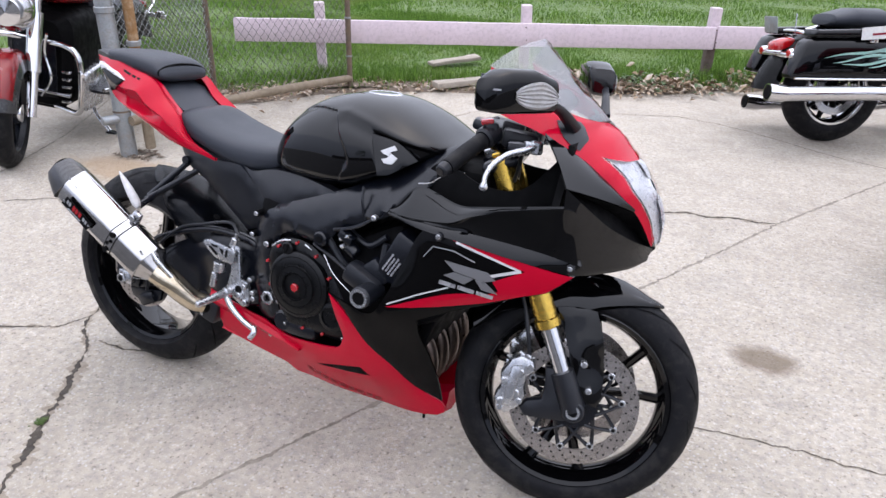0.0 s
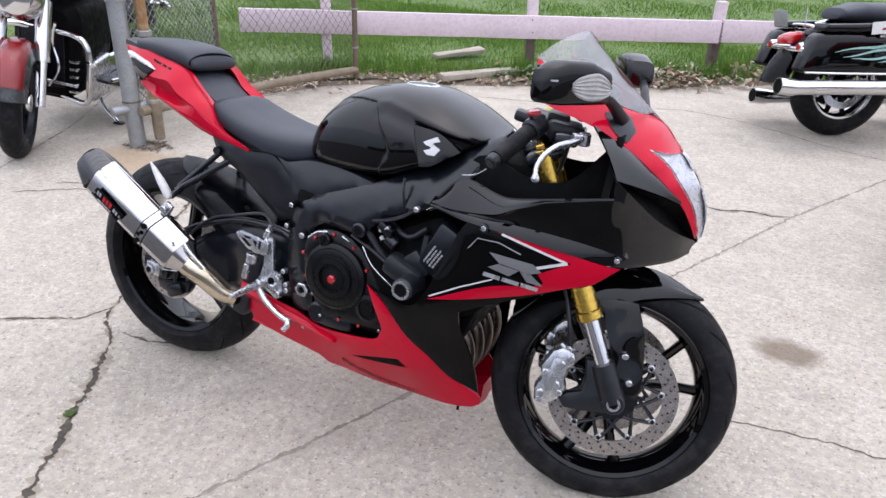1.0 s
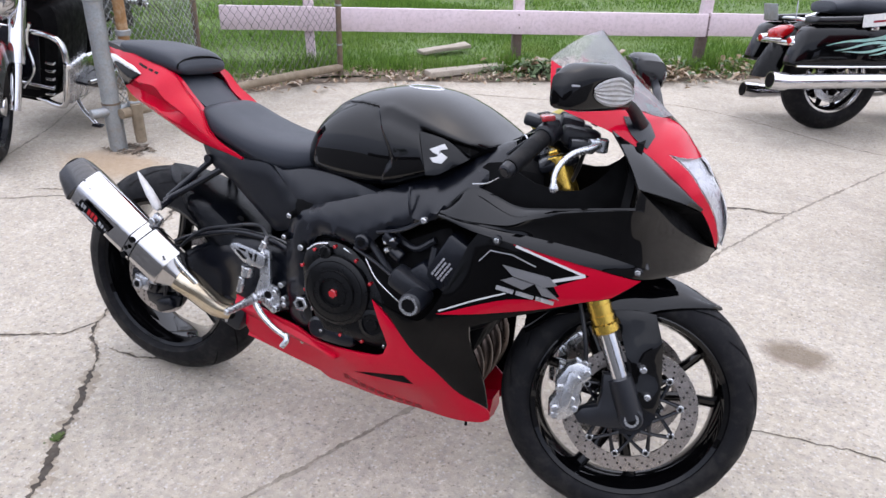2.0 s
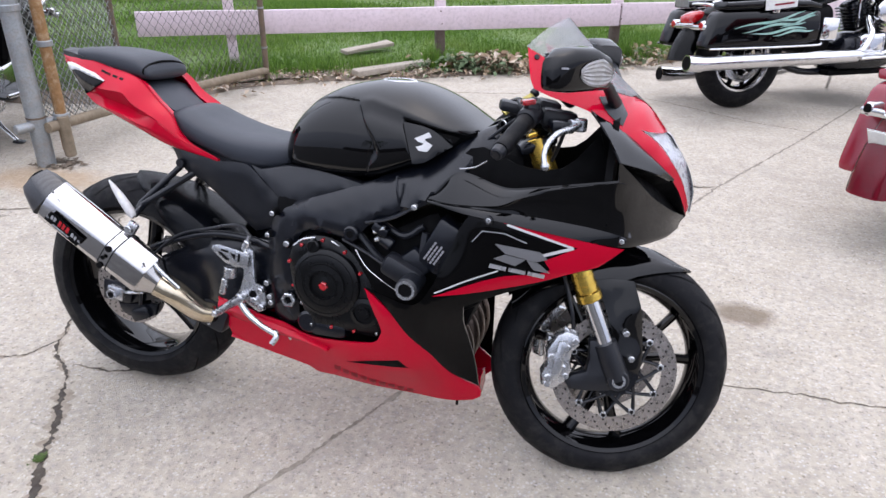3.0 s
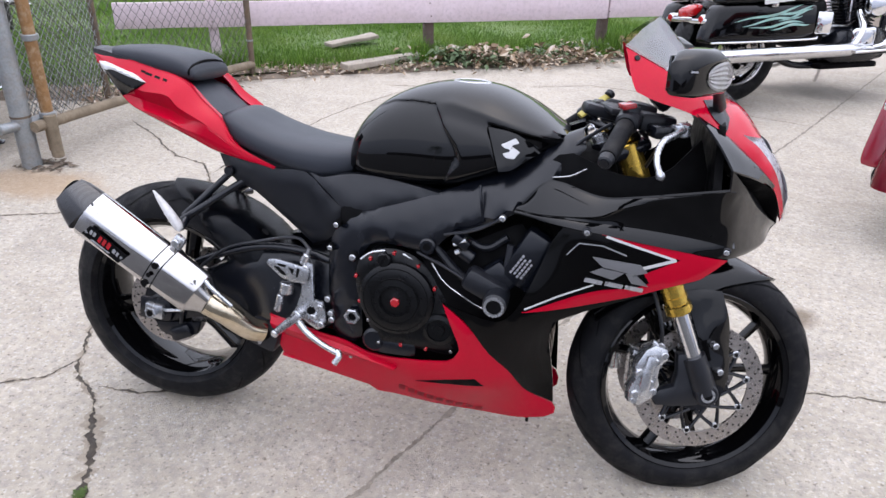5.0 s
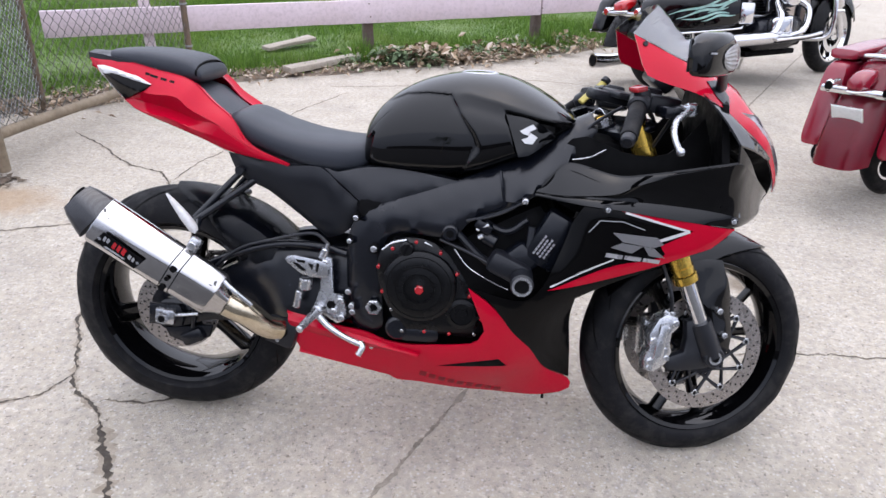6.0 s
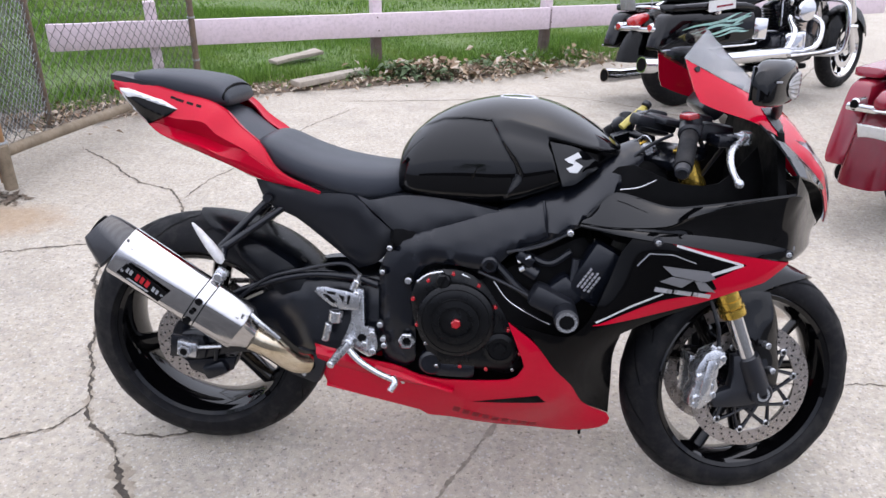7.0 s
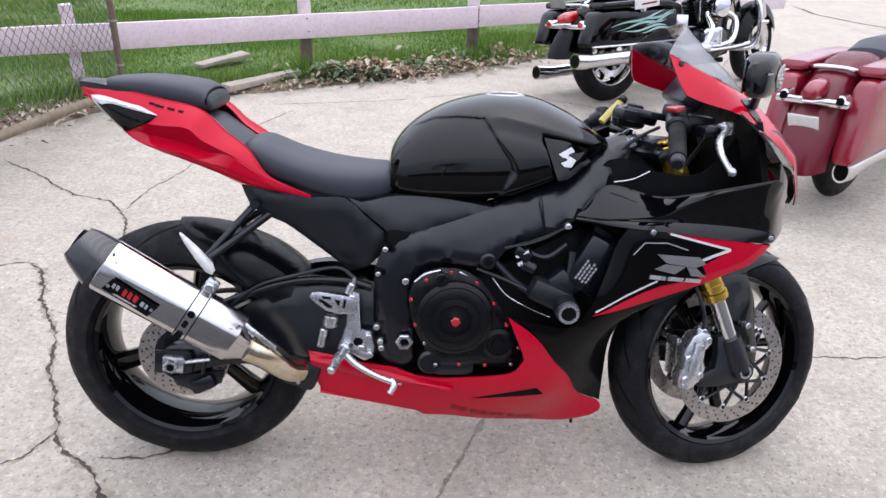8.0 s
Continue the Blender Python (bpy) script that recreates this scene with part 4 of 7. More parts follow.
def brake_disc(parent, centre, m, y, ro, ri, holes, rows, carrier_r, buttons, label):
    mm = m @ Matrix.Translation(centre)
    d = part("brake_disc", moved(lathe([(ro, y - 0.0025), (ro, y + 0.0025), (ri, y + 0.0025), (ri, y - 0.0025)], 96), mm), DISC, parent, label)
    bms = []
    s = -1 if y < 0 else 1
    for k in range(holes):
        for j in range(rows):
            a = 2 * math.pi * (k + 0.33 * j) / holes
            r = ri + (ro - ri) * (0.22 + 0.28 * j)
            p = Vector((r * math.cos(a), y + s * 0.0022, r * math.sin(a)))
            bms.append(rod(p, p + Vector((0, s * 0.0010, 0)), 0.0025, seg=8))
    part("drilling", moved(joined(*bms), mm), DEEP, d)
    if buttons:
        for step in range(buttons):
            a = 2 * math.pi * (step + 0.3) / buttons
            r = Vector((math.cos(a), 0, math.sin(a)))
            t = Vector((-r.z, 0, r.x))
            b = r * (ri - 0.004) + Vector((0, y, 0))
            for k in (-1, 1):
                part("carrier_arm", moved(tube([r * 0.052 + t * 0.030 * k + Vector((0, y, 0)), r * 0.082 + t * 0.019 * k + Vector((0, y, 0)), b + t * 0.004 * k], [0.0058, 0.0042, 0.0055], 8, 4), mm), SATIN, d)
            bt = rod(b + Vector((0, s * 0.001, 0)), b + Vector((0, s * 0.005, 0)), 0.0095, seg=14, bevel=0.0015)
            bc = rod(b + Vector((0, s * 0.004, 0)), b + Vector((0, s * 0.0056, 0)), 0.0045, seg=10)
            part("bobbin", moved(bt, mm), ALLOY, d, "silver disc bobbin")
            part("bobbin_core", moved(bc, mm), DEEP, d)
        part("carrier", moved(lathe([(0.062, y - 0.003), (0.062, y + 0.003), (0.03, y + 0.003), (0.03, y - 0.003)], 40), mm), SATIN, d)
    return d


brake_disc(sport, AXLE_F, STEERED, -0.072, 0.155, 0.118, 30, 3, 0.1, 10, "drilled steel front brake disc")
brake_disc(sport, AXLE_F, STEERED, 0.072, 0.155, 0.118, 30, 3, 0.1, 10, "drilled steel front brake disc")
brake_disc(sport, AXLE_R, ID, -0.088, 0.110, 0.072, 24, 3, 0.07, 0, "drilled steel rear brake disc")
part("disc_carrier", moved(lathe([(0.075, -0.090), (0.075, -0.086), (0.04, -0.086), (0.04, -0.090)], 40), Matrix.Translation(AXLE_R)), SATIN, sport)
part("sprocket", moved(lathe([(0.098, 0.082), (0.098, 0.090), (0.05, 0.090), (0.05, 0.082)], 44), Matrix.Translation(AXLE_R)), DISC, sport)

# --- swingarm, chain, hugger ---
ARM = [(.49, .50), (.42, .505), (.33, .512), (.25, .492), (.16, .452), (.09, .412), (.04, .36), (-.03, .345), (-.065, .315), (-.05, .285), (.0, .275), (.10, .30), (.22, .305), (.34, .315), (.46, .33), (.50, .38)]
for s in (-1, 1):
    part("swingarm", panel(ARM, Skin([(-.06, .31, .118), (.1, .34, .112), (.25, .47, .105), (.3, .38, .122), (.45, .42, .118), (.4, .5, .105)]), 0.034, s, 0.022, edge=0.009), SATIN, sport, "ribbed satin black swingarm")
RIB = [(.02, .400), (.10, .455), (.20, .498), (.30, .522), (.40, .520), (.46, .505)]
part("swingarm_brace", tube([(x, -.112, z) for x, z in RIB], 0.010, 10), SATIN, sport)
part("swingarm_crossbar", box(.12, .20, .12, (.40, 0, .42), bevel=.02), SATIN, sport)
part("chain_adjuster", plate([(-.062, .288), (.028, .288), (.036, .318), (.026, .346), (-.055, .346)], -.134, -.118, .004), SATIN, sport)
part("adjuster_block", box(.050, .016, .040, (-.010, -.140, .317), (0, 6, 0), bevel=.004), ALLOY, sport, "silver axle block")
part("axle_nut", rod((-.012, -.146, .317), (-.012, -.162, .317), .017, seg=6, bevel=.002), ALLOY, sport)
part("axle_hole", rod((-.012, -.161, .317), (-.012, -.1625, .317), .009, seg=14), DEEP, sport)
part("adjuster_bolt", rod((.012, -.134, .318), (.075, -.134, .326), .0045, seg=8), ALLOY, sport)
part("rear_caliper", box(.065, .045, .038, (.048, -.105, .252), (0, -25, 0), bevel=.010), SATIN, sport)
part("caliper_bracket", plate([(-.03, .27), (.10, .285), (.09, .25), (.03, .225), (-.02, .245)], -.112, -.098, .003), SATIN, sport)
part("chain", joined(tube([(-.0, .086, .414), (.25, .09, .43), (.52, .09, .43)], .008, 6, smooth=False), tube([(0, .086, .218), (.25, .09, .28), (.52, .09, .36)], .008, 6, smooth=False)), DISC, sport)
def hugger_mesh():
    """A narrow tongue over the tyre that widens forwards into a saddle with side skirts."""
    bm = bmesh.new()
    rows = []
    for i in range(25):
        t = i / 24
        a = radians(91 - 67 * t)
        r = .326 + .070 * max(0, t - .45)
        w = .022 + .083 * min(1, t / .42) ** .7
        skirt = .010 + .055 * max(0, min(1, (t - .25) / .4))
        row = []
        for k in range(17):
            u = k / 8 - 1
            drop = .026 * u * u + skirt * max(0, (abs(u) - .72) / .28) ** 1.4
            rr = r - drop
            row.append(bm.verts.new((rr * math.cos(a), math.copysign(min(1, abs(u) / .86), u) * w, .316 + rr * math.sin(a))))
        rows.append(row)
    for a, b in zip(rows, rows[1:]):
        for k in range(16):
            bm.faces.new((a[k], a[k + 1], b[k + 1], b[k]))
    bmesh.ops.solidify(bm, geom=bm.faces[:], thickness=0.004)
    return bm


hugger = part("hugger", hugger_mesh(), SATIN, sport, "satin black rear hugger")
part("hugger_hole", rod((.262, -.052, .5345), (.2650, -.052, .5380), .010, seg=14), DEEP, hugger)

# --- exhaust ---
def hex_can(p0, p1, r0, r1, wide, steps, power=3.0):
    """A can with a rounded six-sided section, from p0 to p1."""
    p0, p1 = Vector(p0), Vector(p1)
    d = (p1 - p0).normalized()
    v = Vector((0, 1, 0))
    v = (v - d * v.dot(d)).normalized()
    u = d.cross(v)
    rings = []
    for t, k in steps:
        c = p0.lerp(p1, t)
        ring = []
        for j in range(48):
            a = 2 * math.pi * (j + 0.5) / 48
            sec = ((a / (2 * math.pi) * 6) % 1 - 0.5) * math.pi / 3
            rr = math.cos(math.pi / 6) / math.cos(sec) * 0.75 + 0.25
            r = (r0 + (r1 - r0) * t) * rr * k * 1.04
            ring.append(c + u * math.cos(a) * r + v * math.sin(a) * r * wide)
        rings.append(ring)
    return loft(rings)


CAN_A, CAN_B = Vector((-.108, -.215, .590)), Vector((.156, -.205, .412))
muffler = part("muffler", hex_can(CAN_A, CAN_B, .066, .064, .86, [(0, .97), (.01, 1), (.99, 1), (1, .97)]), STEEL, sport, "polished steel six-sided muffler")
AXIS = (CAN_B - CAN_A).normalized()
UPC = Vector((-AXIS.z, 0, AXIS.x)).normalized()
part("end_cap", hex_can(CAN_A - AXIS * .005, CAN_A - AXIS * .072 + UPC * .016, .0665, .050, .86, [(0, 1), (.3, 1.0), (.75, .97), (1, .86)]), CARBON, muffler, "carbon fibre end cap")
part("outlet", rod(CAN_A - AXIS * .0738 + UPC * .016, CAN_A - AXIS * .050 + UPC * .016, .030, seg=24), DEEP, muffler)
part("reducer", hex_can(CAN_B - AXIS * .002, CAN_B + AXIS * .040, .060, .036, .86, [(0, 1), (.5, .93), (1, .9)]), STEEL, muffler)
for t in (.62, .70):
    part("clamp_edge", hex_can(CAN_A.lerp(CAN_B, t - .004), CAN_A.lerp(CAN_B, t + .004), .0675, .0675, .86, [(0, 1), (1, 1)]), SATIN, muffler)
part("clamp", hex_can(CAN_A.lerp(CAN_B, .625), CAN_A.lerp(CAN_B, .695), .0668, .0668, .86, [(0, 1), (1, 1)]), STEEL, muffler, "steel hanger clamp")
CL = CAN_A.lerp(CAN_B, .66)
part("clamp_lug", box(.030, .016, .05, tuple(CL + UPC * .075 + Vector((0, .005, 0))), (0, 35, 0), bevel=.007), ALLOY, muffler)
part("clamp_bolt", rod(CL + UPC * .082 + Vector((0, -.004, 0)), CL + UPC * .082 + Vector((0, -.016, 0)), .011, seg=12, bevel=.002), ALLOY, muffler)
for k in (-.03, .0, .028):
    q = CL + UPC * k + Vector((0, -.0590 if abs(k) < .01 else -.0545, 0))
    part("clamp_slot", rod(q, q + Vector((0, -.0022, 0)), .0085 if k else .006, seg=12), DEEP, muffler)
for t, k in ((.04, 1.006), (.965, 1.006)):
    for j in range(7):
        a = math.pi * (1.12 + .76 * j / 6)
        c = CAN_A.lerp(CAN_B, t) + UPC * math.cos(a + math.pi / 2) * .060 + Vector((0, math.sin(a + math.pi / 2 * 0) * .0525, 0))
        part("rivet", rod(c, c + Vector((0, -.002, 0)), .0032, seg=8), ALLOY, muffler)
BADGE = CAN_A.lerp(CAN_B, .27) + Vector((0, -.0590, 0)) - UPC * .006


def badge(along, up, w, h, lift):
    c = BADGE + AXIS * along + UPC * up + Vector((0, -lift, 0))
    bm = bmesh.new()
    vs = [bm.verts.new(c + AXIS * (w * a) + UPC * (h * b) + Vector((0, e, 0))) for e in (0, -.0012) for a, b in ((-.5, -.35), (.42, -.5), (.5, .35), (-.42, .5))]
    for f in ((3, 2, 1, 0), (4, 5, 6, 7), (0, 1, 5, 4), (1, 2, 6, 5), (2, 3, 7, 6), (3, 0, 4, 7)):
        bm.faces.new([vs[i] for i in f])
    return bm


plq = part("badge_plate", badge(0, 0, .118, .038, 0), DEEP, muffler, "dark maker's plate")
for a, u, w, h, m in ((-.014, .004, .009, .019, CRIMSON), (-.002, .004, .009, .019, CRIMSON), (.011, .004, .010, .019, CRIMSON), (-.040, .006, .006, .013, SILVER), (-.031, .006, .007, .013, SILVER), (.028, .001, .008, .012, SILVER), (.038, .000, .006, .012, SILVER), (-.006, -.011, .056, .004, SILVER)):
    part("badge_mark", badge(a, u, w, h, .0014), m, plq)
for a in (-.050, .050):
    q = BADGE + AXIS * a + Vector((0, -.001, 0))
    part("badge_rivet", rod(q, q + Vector((0, -.003, 0)), .004, seg=10), ALLOY, plq)
part("link_pipe", tube([CAN_B + AXIS * .030, CAN_B + AXIS * .075 + Vector((0, .012, -.002)), (.262, -.160, .316), (.290, -.135, .300)], [.036, .034, .030, .028], 20), TITAN, sport, "gold-tinted steel link pipe")
part("exhaust_spring", tube([CAN_B + AXIS * .0 + UPC * .052 + Vector((0, -.016, 0)), CAN_B + AXIS * .03 + UPC * .048 + Vector((0, -.02, 0)), CAN_B + AXIS * .085 + UPC * .037 + Vector((0, -.012, 0))], .0055, 8), ALLOY, sport)
part("collector", joined(tube([(.27, -.135, .300), (.36, -.07, .275), (.55, -.03, .24), (.80, 0, .22)], .028, 14), box(.30, .20, .11, (.60, 0, .24), bevel=.04)), DEEP, sport)
part("exhaust_valve_cover", box(.085, .065, .080, (.290, -.105, .288), (0, 20, 0), bevel=.014), MATTE, sport)
part("valve_bolt", rod((.283, -.132, .270), (.283, -.143, .270), .006, seg=8), ALLOY, sport)

# --- engine ---
part("engine_block", box(.40, .24, .34, (.70, 0, .42), bevel=.03), DEEP, sport, "dark engine block")
part("cylinder_bank", box(.30, .36, .26, (.86, 0, .50), (0, -28, 0), bevel=.03), DEEP, sport)
part("gearbox", box(.26, .30, .18, (.62, 0, .58), bevel=.03), DEEP, sport)
CLUTCH = [(.549, .512), (.559, .546), (.590, .571), (.647, .579), (.706, .556), (.748, .500), (.782, .444), (.812, .388), (.809, .350), (.786, .331), (.700, .336), (.606, .329), (.582, .389), (.558, .442)]
clutch = part("clutch_cover", panel(CLUTCH, Flat(.190), .05, -1, .02, edge=.010), CASE, sport, "satin black clutch cover with small red bolts")
DOME = Matrix.Translation((.654, -.186, .463))
part("clutch_dome", moved(lathe([(.090, 0), (.088, -.013), (.078, -.020), (.056, -.021), (.054, -.026), (.038, -.028), (.036, -.022), (.018, -.022), (.012, -.024), (0.0005, -.024)], 56, False), DOME), CASE, clutch)
for r_, y_ in ((.0555, -.0245), (.0375, -.0265), (.078, -.018)):
    part("dome_ring", moved(lathe([(r_, 0), (r_, -.0024), (r_ - .0022, -.0024), (r_ - .0022, 0)], 56), DOME @ Matrix.Translation((0, y_, 0))), BLACK, clutch)
part("red_plug", rod((.655, -.208, .461), (.655, -.218, .461), .0115, seg=6, bevel=.002), CRIMSON, clutch, "small red centre plug")
part("oil_cap", rod((.622, -.190, .556), (.622, -.204, .556), .0165, seg=16, bevel=.003), CASE, clutch)
part("oil_cap_slot", box(.006, .003, .03, (.622, -.2045, .556), (0, 25, 0)), DEEP, clutch)
part("starter_cover", moved(lathe([(.040, 0), (.038, -.011), (.028, -.014), (.026, -.010), (.016, -.010), (.014, -.014), (.0005, -.014)], 36, False), Matrix.Translation((.757, -.185, .398))), CASE, clutch)
for x, z, red in ((.644, .572, 1), (.588, .553, 1), (.554, .506, 1), (.564, .444, 1), (.586, .398, 0), (.612, .343, 0), (.667, .345, 1), (.728, .343, 1), (.789, .346, 0), (.804, .387, 1), (.774, .444, 1), (.742, .498, 1), (.702, .548, 1)):
    part("cover_bolt", rod((x, -.182, z), (x, -.195, z), .0045, seg=8, bevel=.001), CRIMSON if red else STEEL, clutch, "small red cover bolt" if red else "")
part("cover_flange", tube([(.562, -.181, .545), (.592, -.181, .566), (.646, -.181, .573), (.700, -.181, .553)], .003, 6), ALLOY, clutch, "bare metal gasket edge")
part("frame_boss", rod((.724, -.19, .604), (.724, -.214, .604), .019, seg=20, bevel=.004), SATIN, sport)
part("frame_boss_bolt", rod((.724, -.213, .604), (.724, -.2155, .604), .009, seg=8), DEEP, sport)
part("case_edge", tube([(.735, -.205, .565), (.77, -.215, .525), (.83, -.235, .498), (.862, -.245, .488)], .0014, 6), ALLOY, sport, "bare metal case edge")
part("water_pump", joined(rod((.60, -.15, .345), (.60, -.19, .345), .03, seg=16, bevel=.006), box(.10, .05, .05, (.655, -.165, .335), bevel=.015)), SATIN, sport, "black cast water pump")
part("cylinder_cover", joined(box(.13, .06, .085, (.955, -.20, .60), (0, -62, 0), bevel=.012), box(.085, .05, .07, (.88, -.205, .545), (0, -40, 0), bevel=.012)), SATIN, sport)
for row in range(4):
    for k in range(6 - row % 2):
        u, v = .0085 * row, -.026 + .0088 * k + .003 * (row % 2)
        part("cover_label", box(.0045, .002, .0065, (.930 + u * .85 + v * .53, -.2335, .600 - u * .53 + v * .85), (0, 32, 0)), SILVER, sport)
part("coil_pack", joined(rod((.80, -.20, .60), (.83, -.205, .585), .016, seg=12, bevel=.003), box(.04, .03, .022, (.80, -.205, .625), (0, 30, 0), bevel=.004)), SATIN, sport)
part("coil_clip", joined(rod((.785, -.213, .618), (.812, -.216, .632), .0055, seg=8), rod((.79, -.215, .60), (.80, -.217, .606), .006, seg=8)), ALLOY, sport)
for n, pts, r in (("hose", [(.74, -.19, .60), (.80, -.20, .545), (.86, -.215, .52), (.90, -.22, .56), (.91, -.21, .63)], .009), ("hose", [(.78, -.18, .64), (.85, -.19, .61), (.90, -.19, .64)], .008), ("cable", [(.70, -.20, .585), (.77, -.21, .56), (.84, -.225, .53)], .004), ("cable", [(.895, -.236, .696), (.82, -.215, .655), (.76, -.205, .635)], .0035)):
    part(n, tube(pts, r, 8), MATTE, sport)
part("link_rod", tube([(.785, -.21, .640), (.84, -.222, .662), (.885, -.234, .692)], .0036, 8), SATIN, sport)
part("link_ball", rod((.889, -.230, .696), (.889, -.246, .696), .007, seg=10, bevel=.002), ALLOY, sport)
# Black plate added behind the headers, standing in for the shaded cowl interior.
part("dark_cowl_liner", box(.02, .22, .22, (.935, 0, .36), bevel=.004), DEEP, sport)
part("radiator", box(.03, .30, .28, (1.02, 0, .47), (0, 20, 0), bevel=.006), DEEP, sport)
for k in range(4):
    y = -.13 + .087 * k
    part("header_pipe", tube([(.95, y * .8, .38), (.990, y * .8, .345), (.995, y * .72, .275), (.95, y * .6, .212), (.81, y * .4, .205)], .021, 12), HEADER, sport, "brown heat-stained header pipe")

# --- frame ---
SPAR = [(1.000, .858), (1.035, .872), (1.046, .838), (.992, .778), (.955, .728), (.90, .692), (.83, .662), (.765, .628), (.735, .595), (.69, .588), (.60, .588), (.566, .560), (.552, .50), (.558, .40), (.556, .330), (.520, .306), (.485, .316), (.468, .36), (.466, .52), (.478, .585), (.511, .634), (.586, .661), (.66, .688), (.746, .722), (.81, .752), (.875, .786), (.93, .818)]
FRAME_SKIN = Skin([(1.04, .855, .120), (.98, .80, .152), (.90, .74, .190), (.83, .70, .200), (.75, .66, .198), (.65, .64, .186), (.55, .60, .165), (.50, .58, .152), (.52, .45, .158), (.53, .32, .150), (.83, .75, .172), (.90, .785, .150), (.75, .715, .180)], 3e-4)
for s in (-1, 1):
    part("frame_spar", panel(SPAR, FRAME_SKIN, .05, s, .02, edge=.012), SATIN, sport, "satin black aluminium frame spar")
part("weld_seam", tube([(.832, -.196, .752), (.837, -.207, .72), (.845, -.206, .675)], .0035, 6), SATIN, sport)
for x, y, z, r in ((.495, -.150, .615, .0070), (.478, -.145, .555, .0066), (.541, -.166, .545, .0085)):
    part("frame_bolt", rod((x, y + .02, z), (x, y - .014, z), r * 1.35, seg=16, bevel=.002), DEEP, sport)
    part("frame_bolt_head", rod((x, y - .010, z), (x, y - .018, z), r, seg=8, bevel=.002), ALLOY, sport)
part("pivot_nut", moved(lathe([(.0205, 0), (.0205, -.008), (.018, -.010), (.012, -.010), (.011, -.004), (.011, 0)], 6), Matrix.Translation((.539, -.166, .391))), ALLOY, sport, "silver swingarm pivot nut")
part("pivot_hole", rod((.539, -.155, .391), (.539, -.168, .391), .0115, seg=14), DEEP, sport)
SLIDER_C = Vector((.892, -.297, .517))
part("frame_slider", joined(rod(SLIDER_C + Vector((0, .085, 0)), SLIDER_C, .026, seg=24, bevel=.006), box(.10, .05, .055, (.862, -.225, .535), (0, 25, 0), bevel=.015)), MATTE, sport, "black frame slider")
part("slider_ring", moved(lathe([(.0225, 0), (.0225, -.003), (.0165, -.003), (.0155, .0)], 32), Matrix.Translation(SLIDER_C)), ALLOY, sport, "bare metal ring in the slider")
part("slider_bore", rod(SLIDER_C + Vector((0, .003, 0)), SLIDER_C + Vector((0, -.0008, 0)), .0165, seg=24), DEEP, sport)

# --- rearset ---
rear_set = part("rearset_plate", plate([(.410, .515), (.434, .507), (.436, .414), (.460, .411), (.468, .374), (.464, .345), (.445, .335), (.420, .350), (.400, .364), (.384, .376), (.394, .400), (.403, .43), (.406, .47)], -.158, -.146, .003), ALLOY, sport, "silver rearset bracket")
part("heel_guard", plate([(.320, .503), (.328, .512), (.345, .515), (.400, .506), (.43, .494), (.425, .462), (.385, .460), (.360, .468), (.335, .488)], -.172, -.166, .002), ALLOY, rear_set, "silver heel guard")
for o in ([(.350, .505), (.372, .503), (.370, .497), (.352, .499)], [(.340, .497), (.352, .496), (.374, .478), (.364, .476)], [(.378, .497), (.392, .494), (.388, .480)], [(.40, .498), (.406, .497), (.402, .475), (.397, .476)]):
    part("guard_slot", plate(o, -.1728, -.1718, 0), DEEP, rear_set)
for x, z in ((.418, .497), (.41, .465), (.455, .40), (.457, .355), (.40, .362), (.437, .372)):
    part("rearset_bolt", rod((x, -.157, z), (x, -.170, z), .0085, seg=10, bevel=.002), ALLOY, rear_set)
part("rearset_window", rod((.430, -.1575, .385), (.430, -.1592, .385), .011, seg=14), DEEP, rear_set)
for x, z in ((.474, .425), (.482, .388), (.484, .372)):
    part("mount_bolt", rod((x, -.150, z), (x, -.168, z), .0075, seg=8, bevel=.0015), ALLOY, rear_set)
part("foot_peg", joined(rod((.398, -.165, .372), (.376, -.262, .360), .0115, .0095, seg=14, bevel=.003), rod((.405, -.150, .374), (.396, -.175, .371), .016, seg=14, bevel=.003)), ALLOY, sport, "knurled alloy foot peg")
part("brake_pedal", joined(tube([(.392, -.168, .368), (.425, -.180, .338), (.47, -.190, .315), (.508, -.193, .300)], [.010, .008, .0075, .0075], 10), tube([(.508, -.190, .303), (.516, -.197, .294), (.506, -.205, .275)], [.0085, .009, .0075], 10)), ALLOY, sport, "silver brake pedal")
part("master_cylinder", joined(rod((.370, -.160, .455), (.365, -.160, .425), .017, seg=14, bevel=.003), rod((.352, -.160, .42), (.342, -.160, .375), .010, seg=12, bevel=.002)), ALLOY, sport)
part("master_cap", rod((.371, -.160, .462), (.371, -.160, .455), .018, seg=14, bevel=.002), SATIN, sport)
part("brake_light_switch", joined(rod((.408, -.155, .505), (.420, -.155, .53), .010, seg=10, bevel=.002), rod((.42, -.155, .53), (.425, -.155, .545), .005, seg=8)), ALLOY, sport)
part("brake_hose", tube([(.425, -.15, .54), (.38, -.13, .56), (.28, -.12, .535), (.18, -.12, .50), (.08, -.125, .40), (.05, -.12, .28)], .0045, 8), MATTE, sport)

